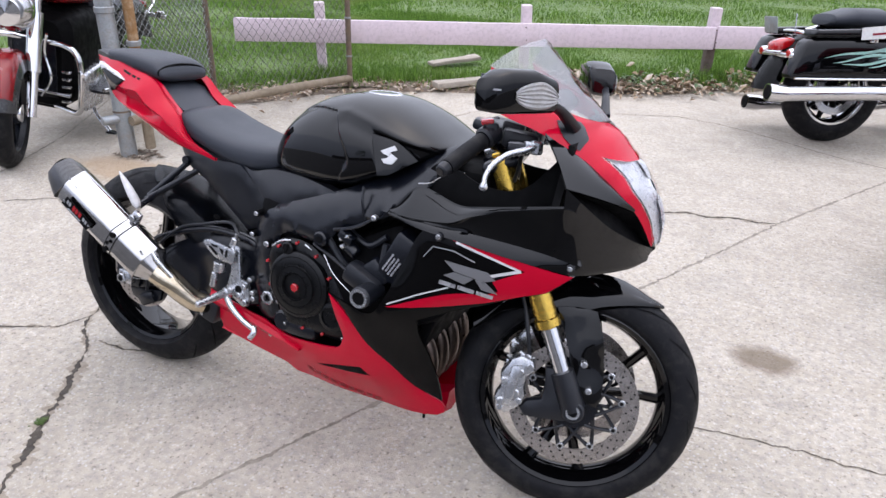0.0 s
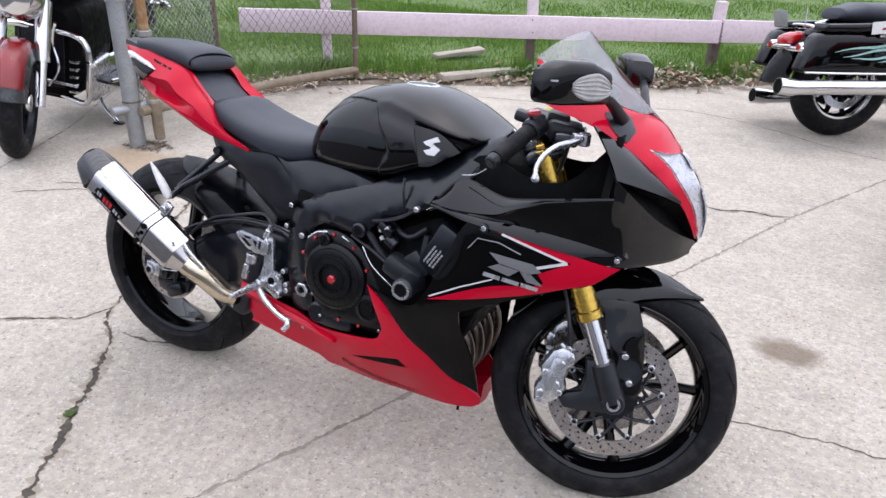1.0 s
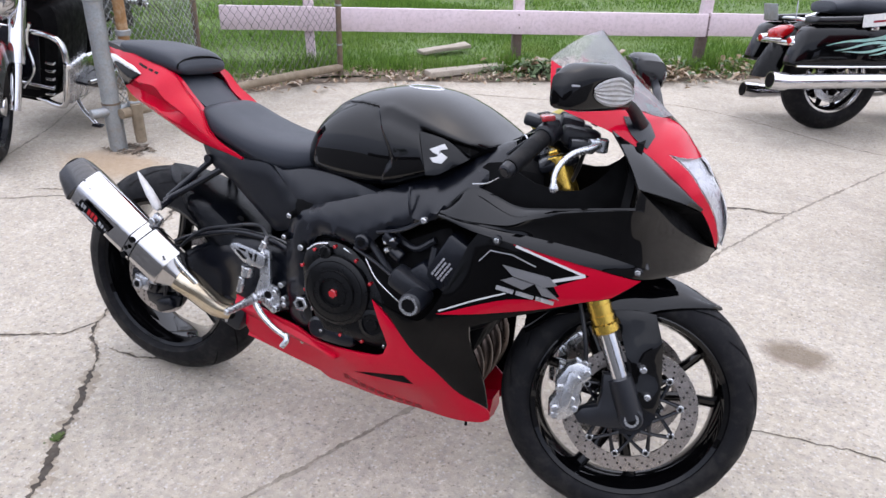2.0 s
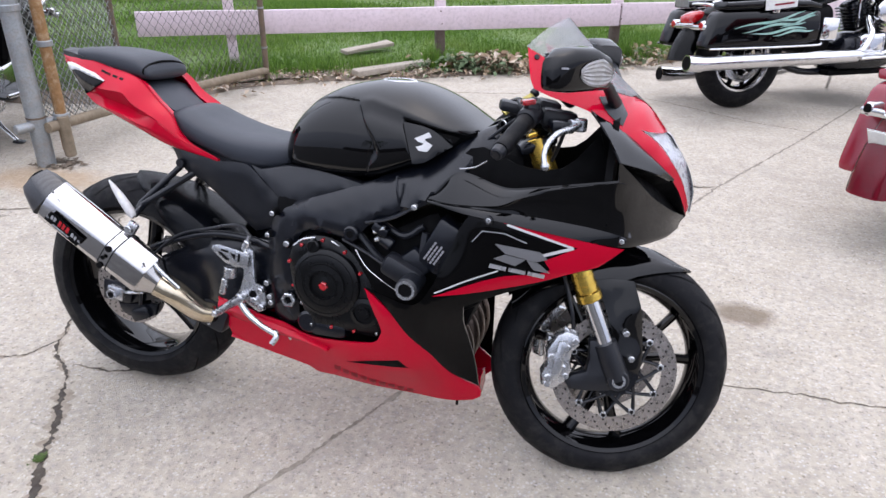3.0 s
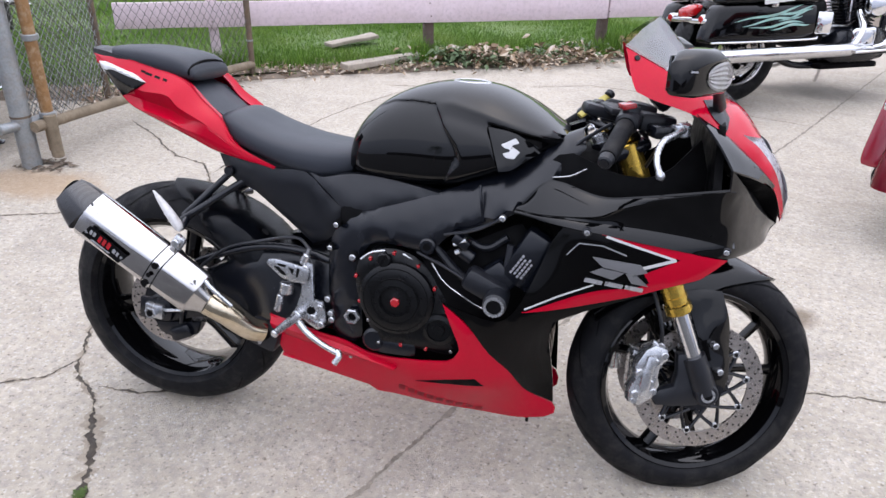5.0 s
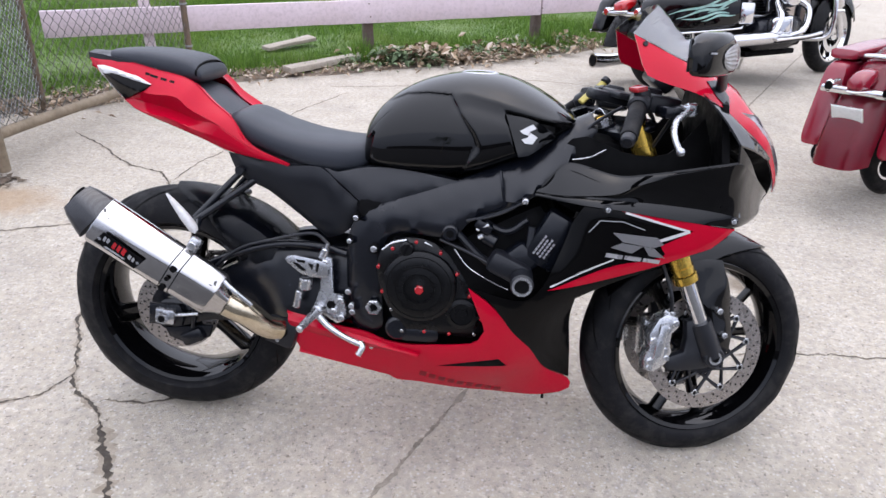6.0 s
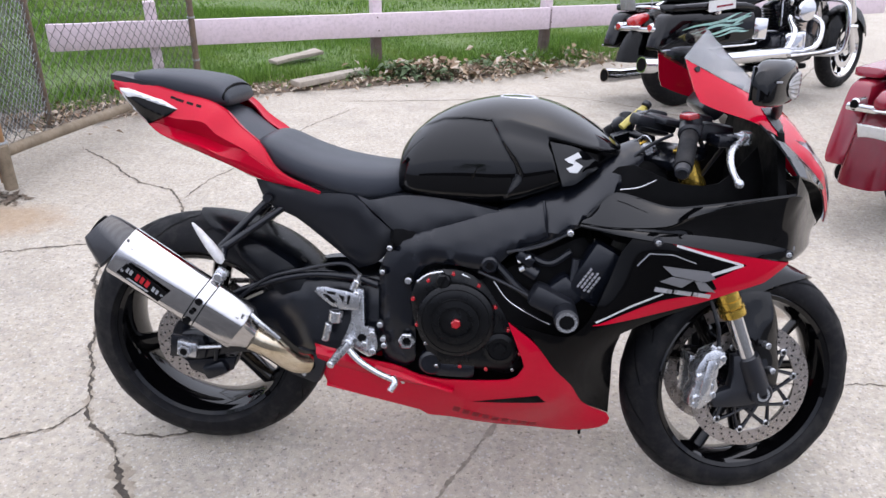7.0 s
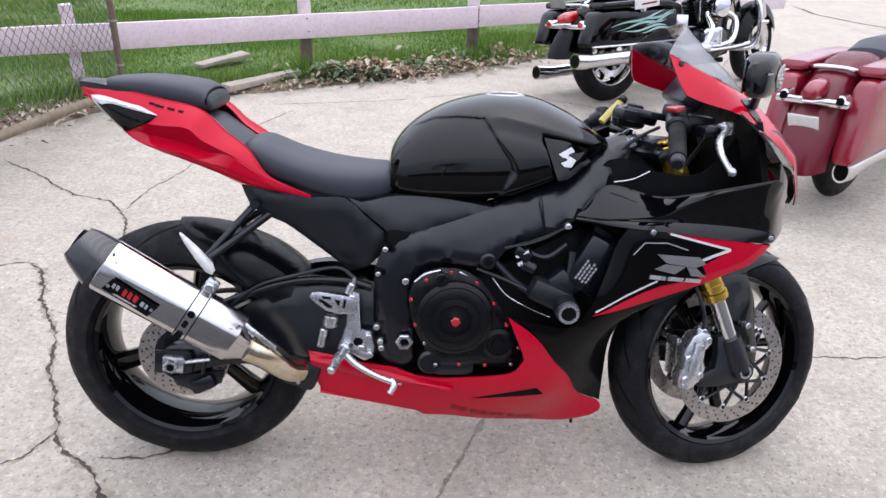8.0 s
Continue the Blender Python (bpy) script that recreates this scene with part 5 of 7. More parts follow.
# --- tail, seats ---
for s in (-1, 1):
    part("tail_panel", facets([TAIL_TOP] + TAIL_RAILS, s, 60, 5, .004, (.002, .003, -.002, .0, .002, .001)), RED, sport, "glossy red tail panel with pressed creases", 13, True, False)
LENS = [(-.157, .933), (-.128, .933), (-.037, .914), (.0, .9), (-.026, .883), (-.082, .861), (-.114, .886), (-.142, .909)]
both("tail_insert", LENS, TAIL, GRAPHITE, "dark grey tail insert", lift=.006, step=.005, thick=.006)
both("tail_trim", [(-.163, .936), (-.128, .936), (-.060, .922), (-.037, .917), (.0, .901), (-.045, .909), (-.105, .921), (-.138, .919)], TAIL, WHITE, "white tail trim", lift=.0105, step=.005, thick=.006)
both("tail_trim", stripe([(-.160, .932), (-.145, .911), (-.118, .886), (-.088, .864)], .007), TAIL, WHITE, "", lift=.0090, step=.006, thick=.006)
for dx, w in ((-.015, .012), (.002, .02), (.028, .016), (.05, .012)):
    both("tail_mark", stripe([(.0 + dx - w / 2, .922 - .22 * dx), (.0 + dx + w / 2, .922 - .22 * (dx + w))], .005), TAIL, GRAPHITE, "", lift=.0035, step=.02, thick=.002, edge=.0005, smooth=False)
part("tail_core", loft([[(x, y * w, z0 + (z1 - z0) * k) for y, k in ((-1, 0), (1, 0), (1, 1), (-1, 1))] for x, w, z0, z1 in ((-.185, .028, .935, .952), (-.10, .062, .875, .948), (.0, .095, .83, .938), (.15, .10, .765, .83), (.35, .10, .70, .75), (.50, .075, .69, .72))]), MATTE, sport, "black underseat core")
part("tail_light", box(.012, .06, .022, (-.186, 0, .938), (0, 20, 0), bevel=.004), REDLENS, sport)


def cushion(stations, n=24, power=3.0):
    """A padded seat: at each station x, half-width, lower and upper height, and a crown."""
    rings = []
    for x, w, z0, z1 in stations:
        c, h = (z0 + z1) / 2, (z1 - z0) / 2
        ring = []
        for j in range(n):
            a = 2 * math.pi * j / n
            ca, sa = math.cos(a), math.sin(a)
            ring.append((x, math.copysign(abs(ca) ** (2 / power), ca) * w, c + math.copysign(abs(sa) ** (2 / power), sa) * h))
        rings.append(ring)
    return loft(rings)


def along(stations, per=5):
    """Smooths a list of stations."""
    return [tuple(p) for p in spline4(stations, per)]


def spline4(pts, per):
    P = [np.array(p, float) for p in pts]
    out = []
    for i in range(len(P) - 1):
        a, b = P[i], P[i + 1]
        p0, p3 = (P[i - 1] if i else 2 * a - b), (P[i + 2] if i + 2 < len(P) else 2 * b - a)
        for k in range(per):
            t = k / per
            out.append(0.5 * (2 * a + (b - p0) * t + (2 * p0 - 5 * a + 4 * b - p3) * t * t + (3 * a - p0 - 3 * b + p3) * t ** 3))
    return out + [P[-1]]


part("rider_seat", cushion(along([(.164, .072, .800, .822), (.175, .095, .785, .838), (.21, .114, .765, .842), (.28, .124, .742, .813), (.36, .122, .715, .792), (.44, .108, .702, .783), (.50, .090, .715, .780), (.515, .082, .735, .774)]), 32, 3.4), VINYL, sport, "dark grey vinyl rider seat", angle=60)
part("seat_bridge", loft([[(x, -w, z - .02), (x, -w, z - .004), (x, -w * .6, z), (x, 0, z + .003), (x, w * .6, z), (x, w, z - .004), (x, w, z - .02)] for x, w, z in ((.05, .086, .905), (.10, .088, .888), (.15, .075, .852), (.19, .07, .825))]), VINYL, sport, "dark vinyl strip between the seats")
part("pillion_pad", cushion(along([(-.130, .045, .950, .972), (-.115, .068, .942, .976), (-.04, .088, .928, .979), (.04, .096, .912, .972), (.080, .096, .905, .962), (.100, .092, .905, .946), (.108, .085, .912, .930)]), 32, 3.4), VINYL, sport, "dark grey vinyl pillion pad", angle=60)
part("pad_piping", tube([(.0985, .0925 * c, .928 + .0235 * s) for c, s in ((math.cos(a), math.sin(a)) for a in (radians(d) for d in range(-20, 201, 20)))], .003, 6), DEEP, sport)
part("tail_cap", loft([[(x, -w, z - .014), (x, -w, z), (x, 0, z + .006), (x, w, z), (x, w, z - .014)] for x, w, z in ((-.195, .034, .964), (-.15, .055, .962), (-.10, .075, .956), (-.05, .085, .945))]), MATTE, sport, "matte black tail cap")
SUB = [(.161, .743), (.178, .695), (.205, .672), (.258, .654), (.333, .601), (.410, .540), (.452, .555), (.485, .59), (.506, .628), (.445, .682), (.401, .722), (.318, .722), (.224, .733)]
both("side_cover", SUB, Skin([(.17, .72, .085), (.3, .69, .110), (.4, .65, .115), (.45, .58, .112), (.5, .63, .118), (.25, .67, .095)]), MATTE, "matte black subframe cover", step=.02, thick=.03, edge=.008)
both("tank_side_cover", [(.405, .722), (.439, .712), (.516, .728), (.62, .728), (.746, .716), (.64, .676), (.555, .648), (.515, .642), (.47, .672)], Skin([(.42, .71, .118), (.5, .70, .128), (.6, .69, .145), (.74, .71, .178), (.53, .65, .148)]), MATTE, "matte black tank side cover", step=.02, thick=.03, edge=.007)
for s in (-1, 1):
    part("tail_strut", rod((.197, s * .075, .700), (.085, s * .13, .583), .0085, seg=10), SATIN, sport)
    part("tail_strut", rod((.235, s * .075, .682), (.085, s * .14, .575), .0095, seg=10), SATIN, sport)
    part("signal_stem", rod((.095, s * .13, .580), (.112, s * .19, .572), .009, seg=10, bevel=.002), SATIN, sport)
    if s > 0:
        continue
    part("turn_signal", loft([[(.118 - .066 * t + .006 * math.cos(a) * k, s * (.200 + .010 * math.sin(a) * k), .570 + .090 * t + .008 * math.cos(a) * k) for a in (2 * math.pi * j / 12 for j in range(12))] for t, k in ((0, .7), (.12, 1.3), (.45, 1.2), (.8, .75), (1, .25))]), AMBERLENS, sport, "slim clear rear turn signal")
part("strut_bracket", joined(box(.08, .12, .03, (.215, 0, .695), (0, 30, 0), bevel=.006), rod((.193, -.085, .70), (.193, -.10, .70), .012, seg=10, bevel=.002)), MATTE, sport)

# --- tank ---
TANK = [(.496, .060, .737, .775), (.500, .086, .732, .804), (.509, .106, .727, .830), (.535, .126, .720, .864), (.579, .144, .714, .900), (.639, .163, .712, .929), (.711, .182, .714, .947), (.77, .190, .725, .951), (.836, .192, .752, .944), (.898, .182, .784, .922), (.948, .158, .815, .895), (.985, .126, .839, .870), (1.004, .088, .849, .858)]
KNEE = [(.470, .728), (.478, .80), (.512, .850), (.549, .880), (.603, .904), (.655, .911), (.713, .911), (.738, .872), (.769, .832), (.783, .802), (.760, .765), (.737, .722)]
HOLLOW = [(.829, .884), (.885, .872), (.955, .856), (1.02, .840), (.96, .80), (.90, .770), (.868, .775)]


def depth_in(x, z, poly):
    """How deep each place lies inside an outline; negative outside."""
    x, z = np.asarray(x), np.asarray(z)
    d = np.full(x.shape, 9.0)
    hit_ = np.zeros(x.shape, bool)
    for (ax, az), (bx, bz) in zip(poly, poly[1:] + poly[:1]):
        t = np.clip(((x - ax) * (bx - ax) + (z - az) * (bz - az)) / ((bx - ax) ** 2 + (bz - az) ** 2), 0, 1)
        d = np.minimum(d, np.hypot(x - ax - t * (bx - ax), z - az - t * (bz - az)))
        if az != bz:
            hit_ ^= ((az > z) != (bz > z)) & (x < (bx - ax) * (z - az) / (bz - az) + ax)
    return np.where(hit_, d, -d)


def eased(a):
    a = np.clip(a, 0, 1)
    return a * a * (3 - 2 * a)


def tank_rings(n=184):
    st = np.array(along(TANK, 20))
    a = 2 * math.pi * np.arange(n) / n
    ca, sa = np.cos(a)[None], np.sin(a)[None]
    x, w, z0, z1 = (st[:, k:k + 1] for k in range(4))
    zm = z0 + (z1 - z0) * .28
    y = np.sign(ca) * np.abs(ca) ** .80 * w
    z = np.where(sa > 0, zm + (z1 - zm) * np.abs(sa) ** .85, zm - (zm - z0) * np.abs(sa) ** .55)
    x = x + 0 * z
    flank = eased((np.abs(y) - .02) / .05)
    # knee panels pressed in behind the seam, a hollow round the emblem, and a crease along the shoulder
    y = y - np.sign(y) * flank * (.0085 * eased(depth_in(x, z, KNEE) / .0055) + .013 * eased(depth_in(x, z, HOLLOW) / .010))
    crest = np.interp(x, [.70, .751, .819, .881, .95], [.908, .914, .900, .882, .860])
    fade = eased((x - .70) / .05) * eased((.99 - x) / .05)
    y = y + np.sign(y) * flank * fade * (.0045 * np.exp(-((z - crest) / .007) ** 2) - .006 * np.exp(-((z - crest + .026) / .014) ** 2))
    return np.stack([x, y, z], -1)


tank = part("fuel_tank", loft(tank_rings().tolist()), BLACK, sport, "glossy black sculpted fuel tank", angle=60)
part("filler_ring", moved(lathe([(.046, -.004), (.046, .002), (.040, .005), (.034, .003), (.034, -.004)], 40), pose(.768, 0, .946, 90, 0, 0)), ALLOY, tank, "polished filler cap ring")
part("filler_cap", moved(lathe([(.034, -.002), (.030, .004), (.0005, .005)], 32, False), pose(.768, 0, .946, 90, 0, 0)), SATIN, tank)
both("tank_triangle", [(.836, .876), (.868, .786), (.890, .788), (.950, .826), (.90, .862)], Skin([(.835, .875, .178), (.87, .795, .197), (.945, .826, .160), (.90, .86, .168)]), BLACK, "glossy black tank emblem panel", lift=.004, thick=.022, step=.014)
EMB = Skin([(.835, .875, .185), (.87, .795, .204), (.945, .826, .167), (.90, .86, .175)])
for o in ([(.868, .842), (.897, .856), (.905, .846), (.892, .842), (.888, .832), (.876, .836)], [(.873, .824), (.886, .828), (.892, .838), (.908, .828), (.898, .814), (.880, .816)]):
    both("tank_emblem", o, EMB, WHITE, "plain white emblem shape", lift=.001, thick=.002, step=.008, edge=.0005)

# --- fairing ---
COWL = [(.309, .349), (.348, .336), (.437, .323), (.518, .315), (.565, .299), (.619, .298), (.678, .307), (.782, .328), (.80, .341), (.814, .371), (.798, .418), (.771, .483), (.836, .436), (.882, .372), (.925, .318), (.97, .234), (1.034, .192), (1.043, .176), (1.041, .158), (1.020, .142), (.949, .127), (.86, .134), (.77, .147), (.661, .160), (.588, .158), (.560, .178), (.432, .200), (.334, .229), (.317, .284)]
both("lower_cowl", COWL, SIDE, RED, "glossy red lower fairing with road scuffs", step=.018)
both("cowl_vent", [(.702, .244), (.774, .268), (.851, .290), (.872, .266), (.789, .255)], SIDE, DEEP, "dark vent slit", lift=.0012, thick=.003, step=.012, edge=.0005)
for i in range(9):
    x = .655 + .024 * i
    both("cowl_mark", [(x, .212 - .012 * i * .55), (x + .018, .210 - .012 * i * .55), (x + .012, .190 - .012 * i * .5), (x - .004, .193 - .012 * i * .5)], SIDE, FADED, "faded dark lettering shape", lift=.001, thick=.002, step=.02, edge=.0003, smooth=False)
for s in (-1, 1):
    fold = [[(x, float(SIDE([(x, z)])[0]) + out, z) for x, z in line] for line, out in (
        ([(.311, .348), (.40, .330), (.488, .311), (.56, .296), (.650, .276)], -.010),
        ([(.314, .330), (.40, .314), (.488, .296), (.56, .284), (.652, .274)], .013),
        ([(.318, .300), (.40, .286), (.488, .272), (.56, .268), (.655, .272)], .000))]
    part("cowl_fold", facets(fold, s, 40, 5, .004, (.0015, .002)), RED, sport, "upper fold of the red lower fairing", 14, True, False)
part("cowl_keel", loft([[(x, -w, z), (x, 0, z - .012), (x, w, z), (x, w * .6, z + .05), (x, -w * .6, z + .05)] for x, w, z in ((.33, .11, .225), (.55, .085, .165), (.60, .072, .148), (.85, .060, .130), (.95, .052, .116), (1.03, .045, .14))]), RED, sport)
for x, z in ((.585, .158), (.975, .126)):
    part("drain_tube", rod((x, -.06, z + .005), (x, -.06, z - .014), .004, seg=8), DEEP, sport)
both("cowl_screw", [(.528 + .005 * math.cos(a), .268 + .005 * math.sin(a)) for a in (2 * math.pi * j / 10 for j in range(10))], SIDE, ALLOY, "", lift=.002, thick=.002, step=.01, edge=.0005, smooth=False)
MID = [(.771, .483), (.822, .457), (.882, .372), (.925, .318), (.97, .236), (1.036, .196), (1.027, .294), (1.012, .412), (1.016, .475), (1.076, .504), (1.168, .545), (1.248, .583), (1.307, .605), (1.356, .648), (1.243, .668), (1.122, .688), (1.059, .697), (1.02, .698), (.998, .664), (.977, .603), (.94, .514), (.9, .469), (.833, .473)]
both("mid_fairing", MID, SIDE, GRAPHITE, "graphite black mid fairing panel", step=.018)
STRIPE = [(.949, .504), (1.089, .560), (1.173, .576), (1.204, .591), (1.19, .612), (1.258, .648), (1.096, .691), (1.243, .669), (1.355, .648), (1.305, .606), (1.247, .585), (1.166, .552), (1.058, .521)]
both("red_flash", STRIPE, SIDE, RED, "red graphic flash", lift=.0016, thick=.003, step=.014, edge=.0005, corner=20)
both("silver_chevron", stripe([(1.105, .688), (1.175, .668), (1.247, .648)], .0048), SIDE, WHITE, "thin silver chevron line", lift=.003, thick=.003, step=.014, edge=.0005, smooth=False)
both("silver_chevron", stripe([(1.250, .6475), (1.185, .624)], .0065), SIDE, WHITE, "", lift=.003, thick=.003, step=.014, edge=.0005, smooth=False)
both("silver_line", stripe([(.955, .513), (1.02, .546), (1.092, .578)], .0032), SIDE, WHITE, "thin silver pinstripe", lift=.003, thick=.003, step=.014, edge=.0005, smooth=False)
both("silver_line", stripe([(1.030, .640), (1.052, .668), (1.10, .668), (1.15, .650)], .0018), SIDE, SILVER, "", lift=.003, thick=.003, step=.014, edge=.0005, smooth=False)
for o in ([(1.082, .642), (1.180, .632), (1.197, .616), (1.173, .608), (1.106, .621)], [(1.104, .6185), (1.150, .611), (1.128, .594), (1.081, .607)], [(1.153, .6105), (1.175, .6075), (1.203, .583), (1.168, .588)]):
    both("panel_emblem", o, SIDE, GREYDECAL, "plain silver emblem shape", lift=.0042, thick=.003, step=.012, edge=.0005, smooth=False)
for i in range(3):
    x, z = 1.073 + .042 * i, .594 - .0055 * i
    both("panel_emblem_bar", [(x, z), (x + .037, z - .0055), (x + .035, z - .0145), (x - .002, z - .009)], SIDE, SILVER, "", lift=.005, thick=.003, step=.012, edge=.0005, smooth=False)


# rails of the upper fairing: x, half-width, z
FLANK = [
    [(.930, .175, .715), (.966, .160, .750), (1.03, .165, .745), (1.085, .18, .738), (1.158, .20, .752), (1.24, .21, .770), (1.326, .222, .792)],
    [(.926, .205, .722), (.966, .200, .768), (1.00, .200, .774), (1.085, .220, .756), (1.158, .243, .769), (1.24, .250, .786), (1.326, .253, .803)],
    [(.912, .213, .713), (.975, .240, .714), (1.075, .253, .724), (1.124, .251, .745), (1.185, .251, .766), (1.25, .253, .783), (1.3265, .2535, .8015)],
]
TIP, SILL = (1.484, .0, .685), (1.469, .0, .652)
COWL_LOW = [(1.247, .190, .940), (1.315, .164, .898), (1.388, .128, .840), (1.440, .096, .784)]
BROW = [(1.325, .251, .843), (1.368, .204, .826), (1.408, .150, .806), (1.440, .096, .784)]
LIP_IN = [(1.325, .251, .843), (1.362, .214, .803), (1.395, .162, .762), (1.420, .122, .737)]
LIP_OUT = [(1.3265, .2535, .8015), (1.352, .228, .790), (1.385, .178, .766), (1.420, .122, .737)]
SIDES = [
    FLANK[2] + LIP_OUT[1:] + [(1.452, .068, .710), TIP],
    [(.911, .214, .709), (1.01, .245, .711), (1.10, .248, .710), (1.18, .241, .705), (1.26, .230, .696), (1.31, .222, .688), (1.349, .211, .679), (1.390, .165, .669), (1.425, .110, .663), (1.452, .055, .659), (1.472, .0, .658)],
    [(.911, .216, .703), (1.02, .258, .698), (1.10, .2615, .691), (1.18, .2535, .679), (1.26, .2405, .667), (1.31, .226, .659), (1.353, .206, .652), (1.390, .160, .649), (1.425, .105, .648), (1.450, .055, .648), SILL],
]
for s in (-1, 1):
    nose = joined(
        facets(FLANK, s, 60, 6, .004, (.0, .002)),
        facets(SIDES, s, 100, 8, .004, (-.003, .0015)),
        facets([COWL_LOW, BROW], s, 40, 8, .004, (.006,)),
        facets([LIP_IN, LIP_OUT], s, 30, 3, .004),
    )
    bmesh.ops.remove_doubles(nose, verts=nose.verts[:], dist=1e-4)
    nose = part("upper_fairing", nose, BLACK, sport, "glossy black upper fairing and nose", 14, True, False)
    part("air_intake", facets([[(1.325, .248, .841), (1.368, .200, .823), (1.408, .146, .803), (1.440, .092, .780), (1.466, .062, .728), TIP], [(1.325, .190, .825), (1.362, .150, .802), (1.395, .105, .775), (1.425, .062, .745), (1.450, .035, .715), (1.482, .0, .686)], [(1.3258, .246, .836), (1.362, .210, .797), (1.395, .156, .757), (1.420, .118, .735), (1.452, .066, .709), TIP]], s, 40, 5, .003), DEEP, nose, "dark air intake beside the headlight")
for x, z in ((1.065, .694), (1.347, .668)):
    y = float(SIDE([(x, z)])[0])
    part("fairing_bolt", joined(rod((x, -y + .003, z), (x, -y - .009, z), .010, seg=16, bevel=.002)), SATIN, sport)
    part("fairing_bolt_head", rod((x, -y - .008, z), (x, -y - .0105, z), .006, seg=8, bevel=.001), ALLOY, sport)
RED_COWL = [(1.10, 1.053), (1.142, 1.032), (1.217, .998), (1.30, .965), (1.362, .94), (1.40, .90), (1.416, .88), (1.356, .894), (1.393, .87), (1.427, .833), (1.453, .794), (1.472, .754), (1.484, .715), (1.480, .70), (1.467, .735), (1.440, .784), (1.388, .840), (1.315, .898), (1.244, .935), (1.165, .958), (1.128, .972), (1.118, .99)]
both("upper_cowl", RED_COWL, NOSE, RED, "glossy red upper cowl", step=.012, edge=.0005, lift=.002, corner=40)
HEAD = [(1.356, .894), (1.416, .88), (1.442, .85), (1.475, .80), (1.492, .75), (1.492, .70), (1.484, .70), (1.472, .754), (1.453, .794), (1.427, .833), (1.393, .87)]
both("headlight_reflector", HEAD, NOSE, REFLECTOR, "bright headlight reflector", step=.010, edge=.0, lift=-.018, thick=.003)
both("headlight_lens", HEAD, NOSE, CLEAR, "clear curved headlight lens", step=.010, edge=.0, lift=.006, thick=.002)
SCREEN = [(1.097, 1.055), (1.130, 1.090), (1.168, 1.117), (1.235, 1.05), (1.29, 1.0), (1.362, .94), (1.30, .967), (1.217, 1.0), (1.142, 1.034)]
both("windscreen", SCREEN, NOSE, SMOKE, "smoked windscreen", step=.012, edge=.0, lift=.003, thick=.003, corner=40)
for x, z in ((1.122, 1.033), (1.295, .952)):
    y = float(NOSE([(x, z)])[0])
    part("screen_bolt", rod((x, -y + .002, z), (x + .002, -y - .006, z + .002), .006, seg=10, bevel=.001), SATIN, sport)
part("duct", loft([[(x, y, z) for y, z in ((-.225, .70), (.225, .70), (.238, .80), (.17, .915), (.0, .965), (-.17, .915), (-.238, .80))] for x in (1.296, 1.312)]), DEEP, sport, "dark inner fairing")
both("inner_fairing", [(.94, .70), (.965, .80), (1.02, .83), (1.10, .80), (1.20, .80), (1.275, .88), (1.30, .80), (1.33, .68), (1.15, .66), (1.0, .66)], Skin([(.96, .75, .15), (1.05, .75, .165), (1.2, .75, .165), (1.3, .8, .14), (1.27, .87, .14)]), DEEP, "dark inner fairing liner", step=.03, thick=.004)
part("air_box", box(.20, .22, .16, (1.02, 0, .74), bevel=.04), DEEP, sport)
part("instrument_panel", box(.05, .16, .085, (1.205, 0, .965), (0, 40, 0), bevel=.012), MATTE, sport)

# --- mirrors ---
for s in (-1, 1):
    shell = (.250, .024, .018, 1.010, 1.260), (.262, .034, .034, 1.018, 1.253), (.310, .037, .042, 1.026, 1.228), (.360, .030, .040, 1.024, 1.201), (.385, .020, .030, 1.018, 1.185), (.392, .010, .016, 1.012, 1.180)

    def on_shell(yc, b, out=0.0):
        hx, hz, zc, xc = (float(np.interp(yc, [q[0] for q in shell], [q[k] for q in shell])) for k in (1, 2, 3, 4))
        c_, s_ = math.cos(b), math.sin(b)
        return (xc + math.copysign(abs(c_) ** .55, c_) * (hx + out), s * yc, zc + math.copysign(abs(s_) ** .5, s_) * (hz + out * .3))

    mir = part("mirror", loft([[on_shell(yc, 2 * math.pi * j / 32) for j in range(32)] for yc in (.250, .255, .262, .285, .310, .335, .360, .375, .385, .392)]), BLACK, sport, "glossy black mirror with clear turn signal")
    part("mirror_glass", moved(box(.004, .105, .060, bevel=.0015), pose(1.191, s * .320, 1.024, 0, 0, s * 27)), DARK_MIRROR, mir)
    bm = bmesh.new()
    grid = []
    for i in range(13):
        u = i / 12
        tall = math.sqrt(max(0.03, 1 - (2 * u - 1) ** 2))
        lo, hi = -.12 - .58 * tall, -.02 + .50 * tall
        grid.append([bm.verts.new(on_shell(.266 + .092 * u, math.asin(math.copysign((lo + (hi - lo) * j / 12) ** 2, lo + (hi - lo) * j / 12)), .0015 + .004 * math.sin(math.pi * min(1, .15 + u * .8)) + .0018 * (j % 2))) for j in range(13)])
    for p, q in zip(grid, grid[1:]):
        for k in range(12):
            bm.faces.new((p[k], p[k + 1], q[k + 1], q[k]))
    bmesh.ops.solidify(bm, geom=bm.faces[:], thickness=.002)
    part("signal_lens", bm, AMBERLENS, mir, "clear ribbed signal lens", smooth=False)
    part("mirror_mark", box(.002, .014, .003, (1.208, s * .386, 1.03), (0, 0, s * 60)), SILVER, mir)
    part("mirror_stalk", tube([(1.262, s * .262, 1.005), (1.28, s * .20, .985), (1.298, s * .140, .945)], [.010, .011, .015], 12, flat=.6), MATTE, sport, "matte black mirror stalk")
    part("stalk_base", panel([(1.262, .962), (1.30, .958), (1.325, .925), (1.318, .905), (1.285, .93)], NOSE, .01, s, .012, lift=.008), MATTE, sport)

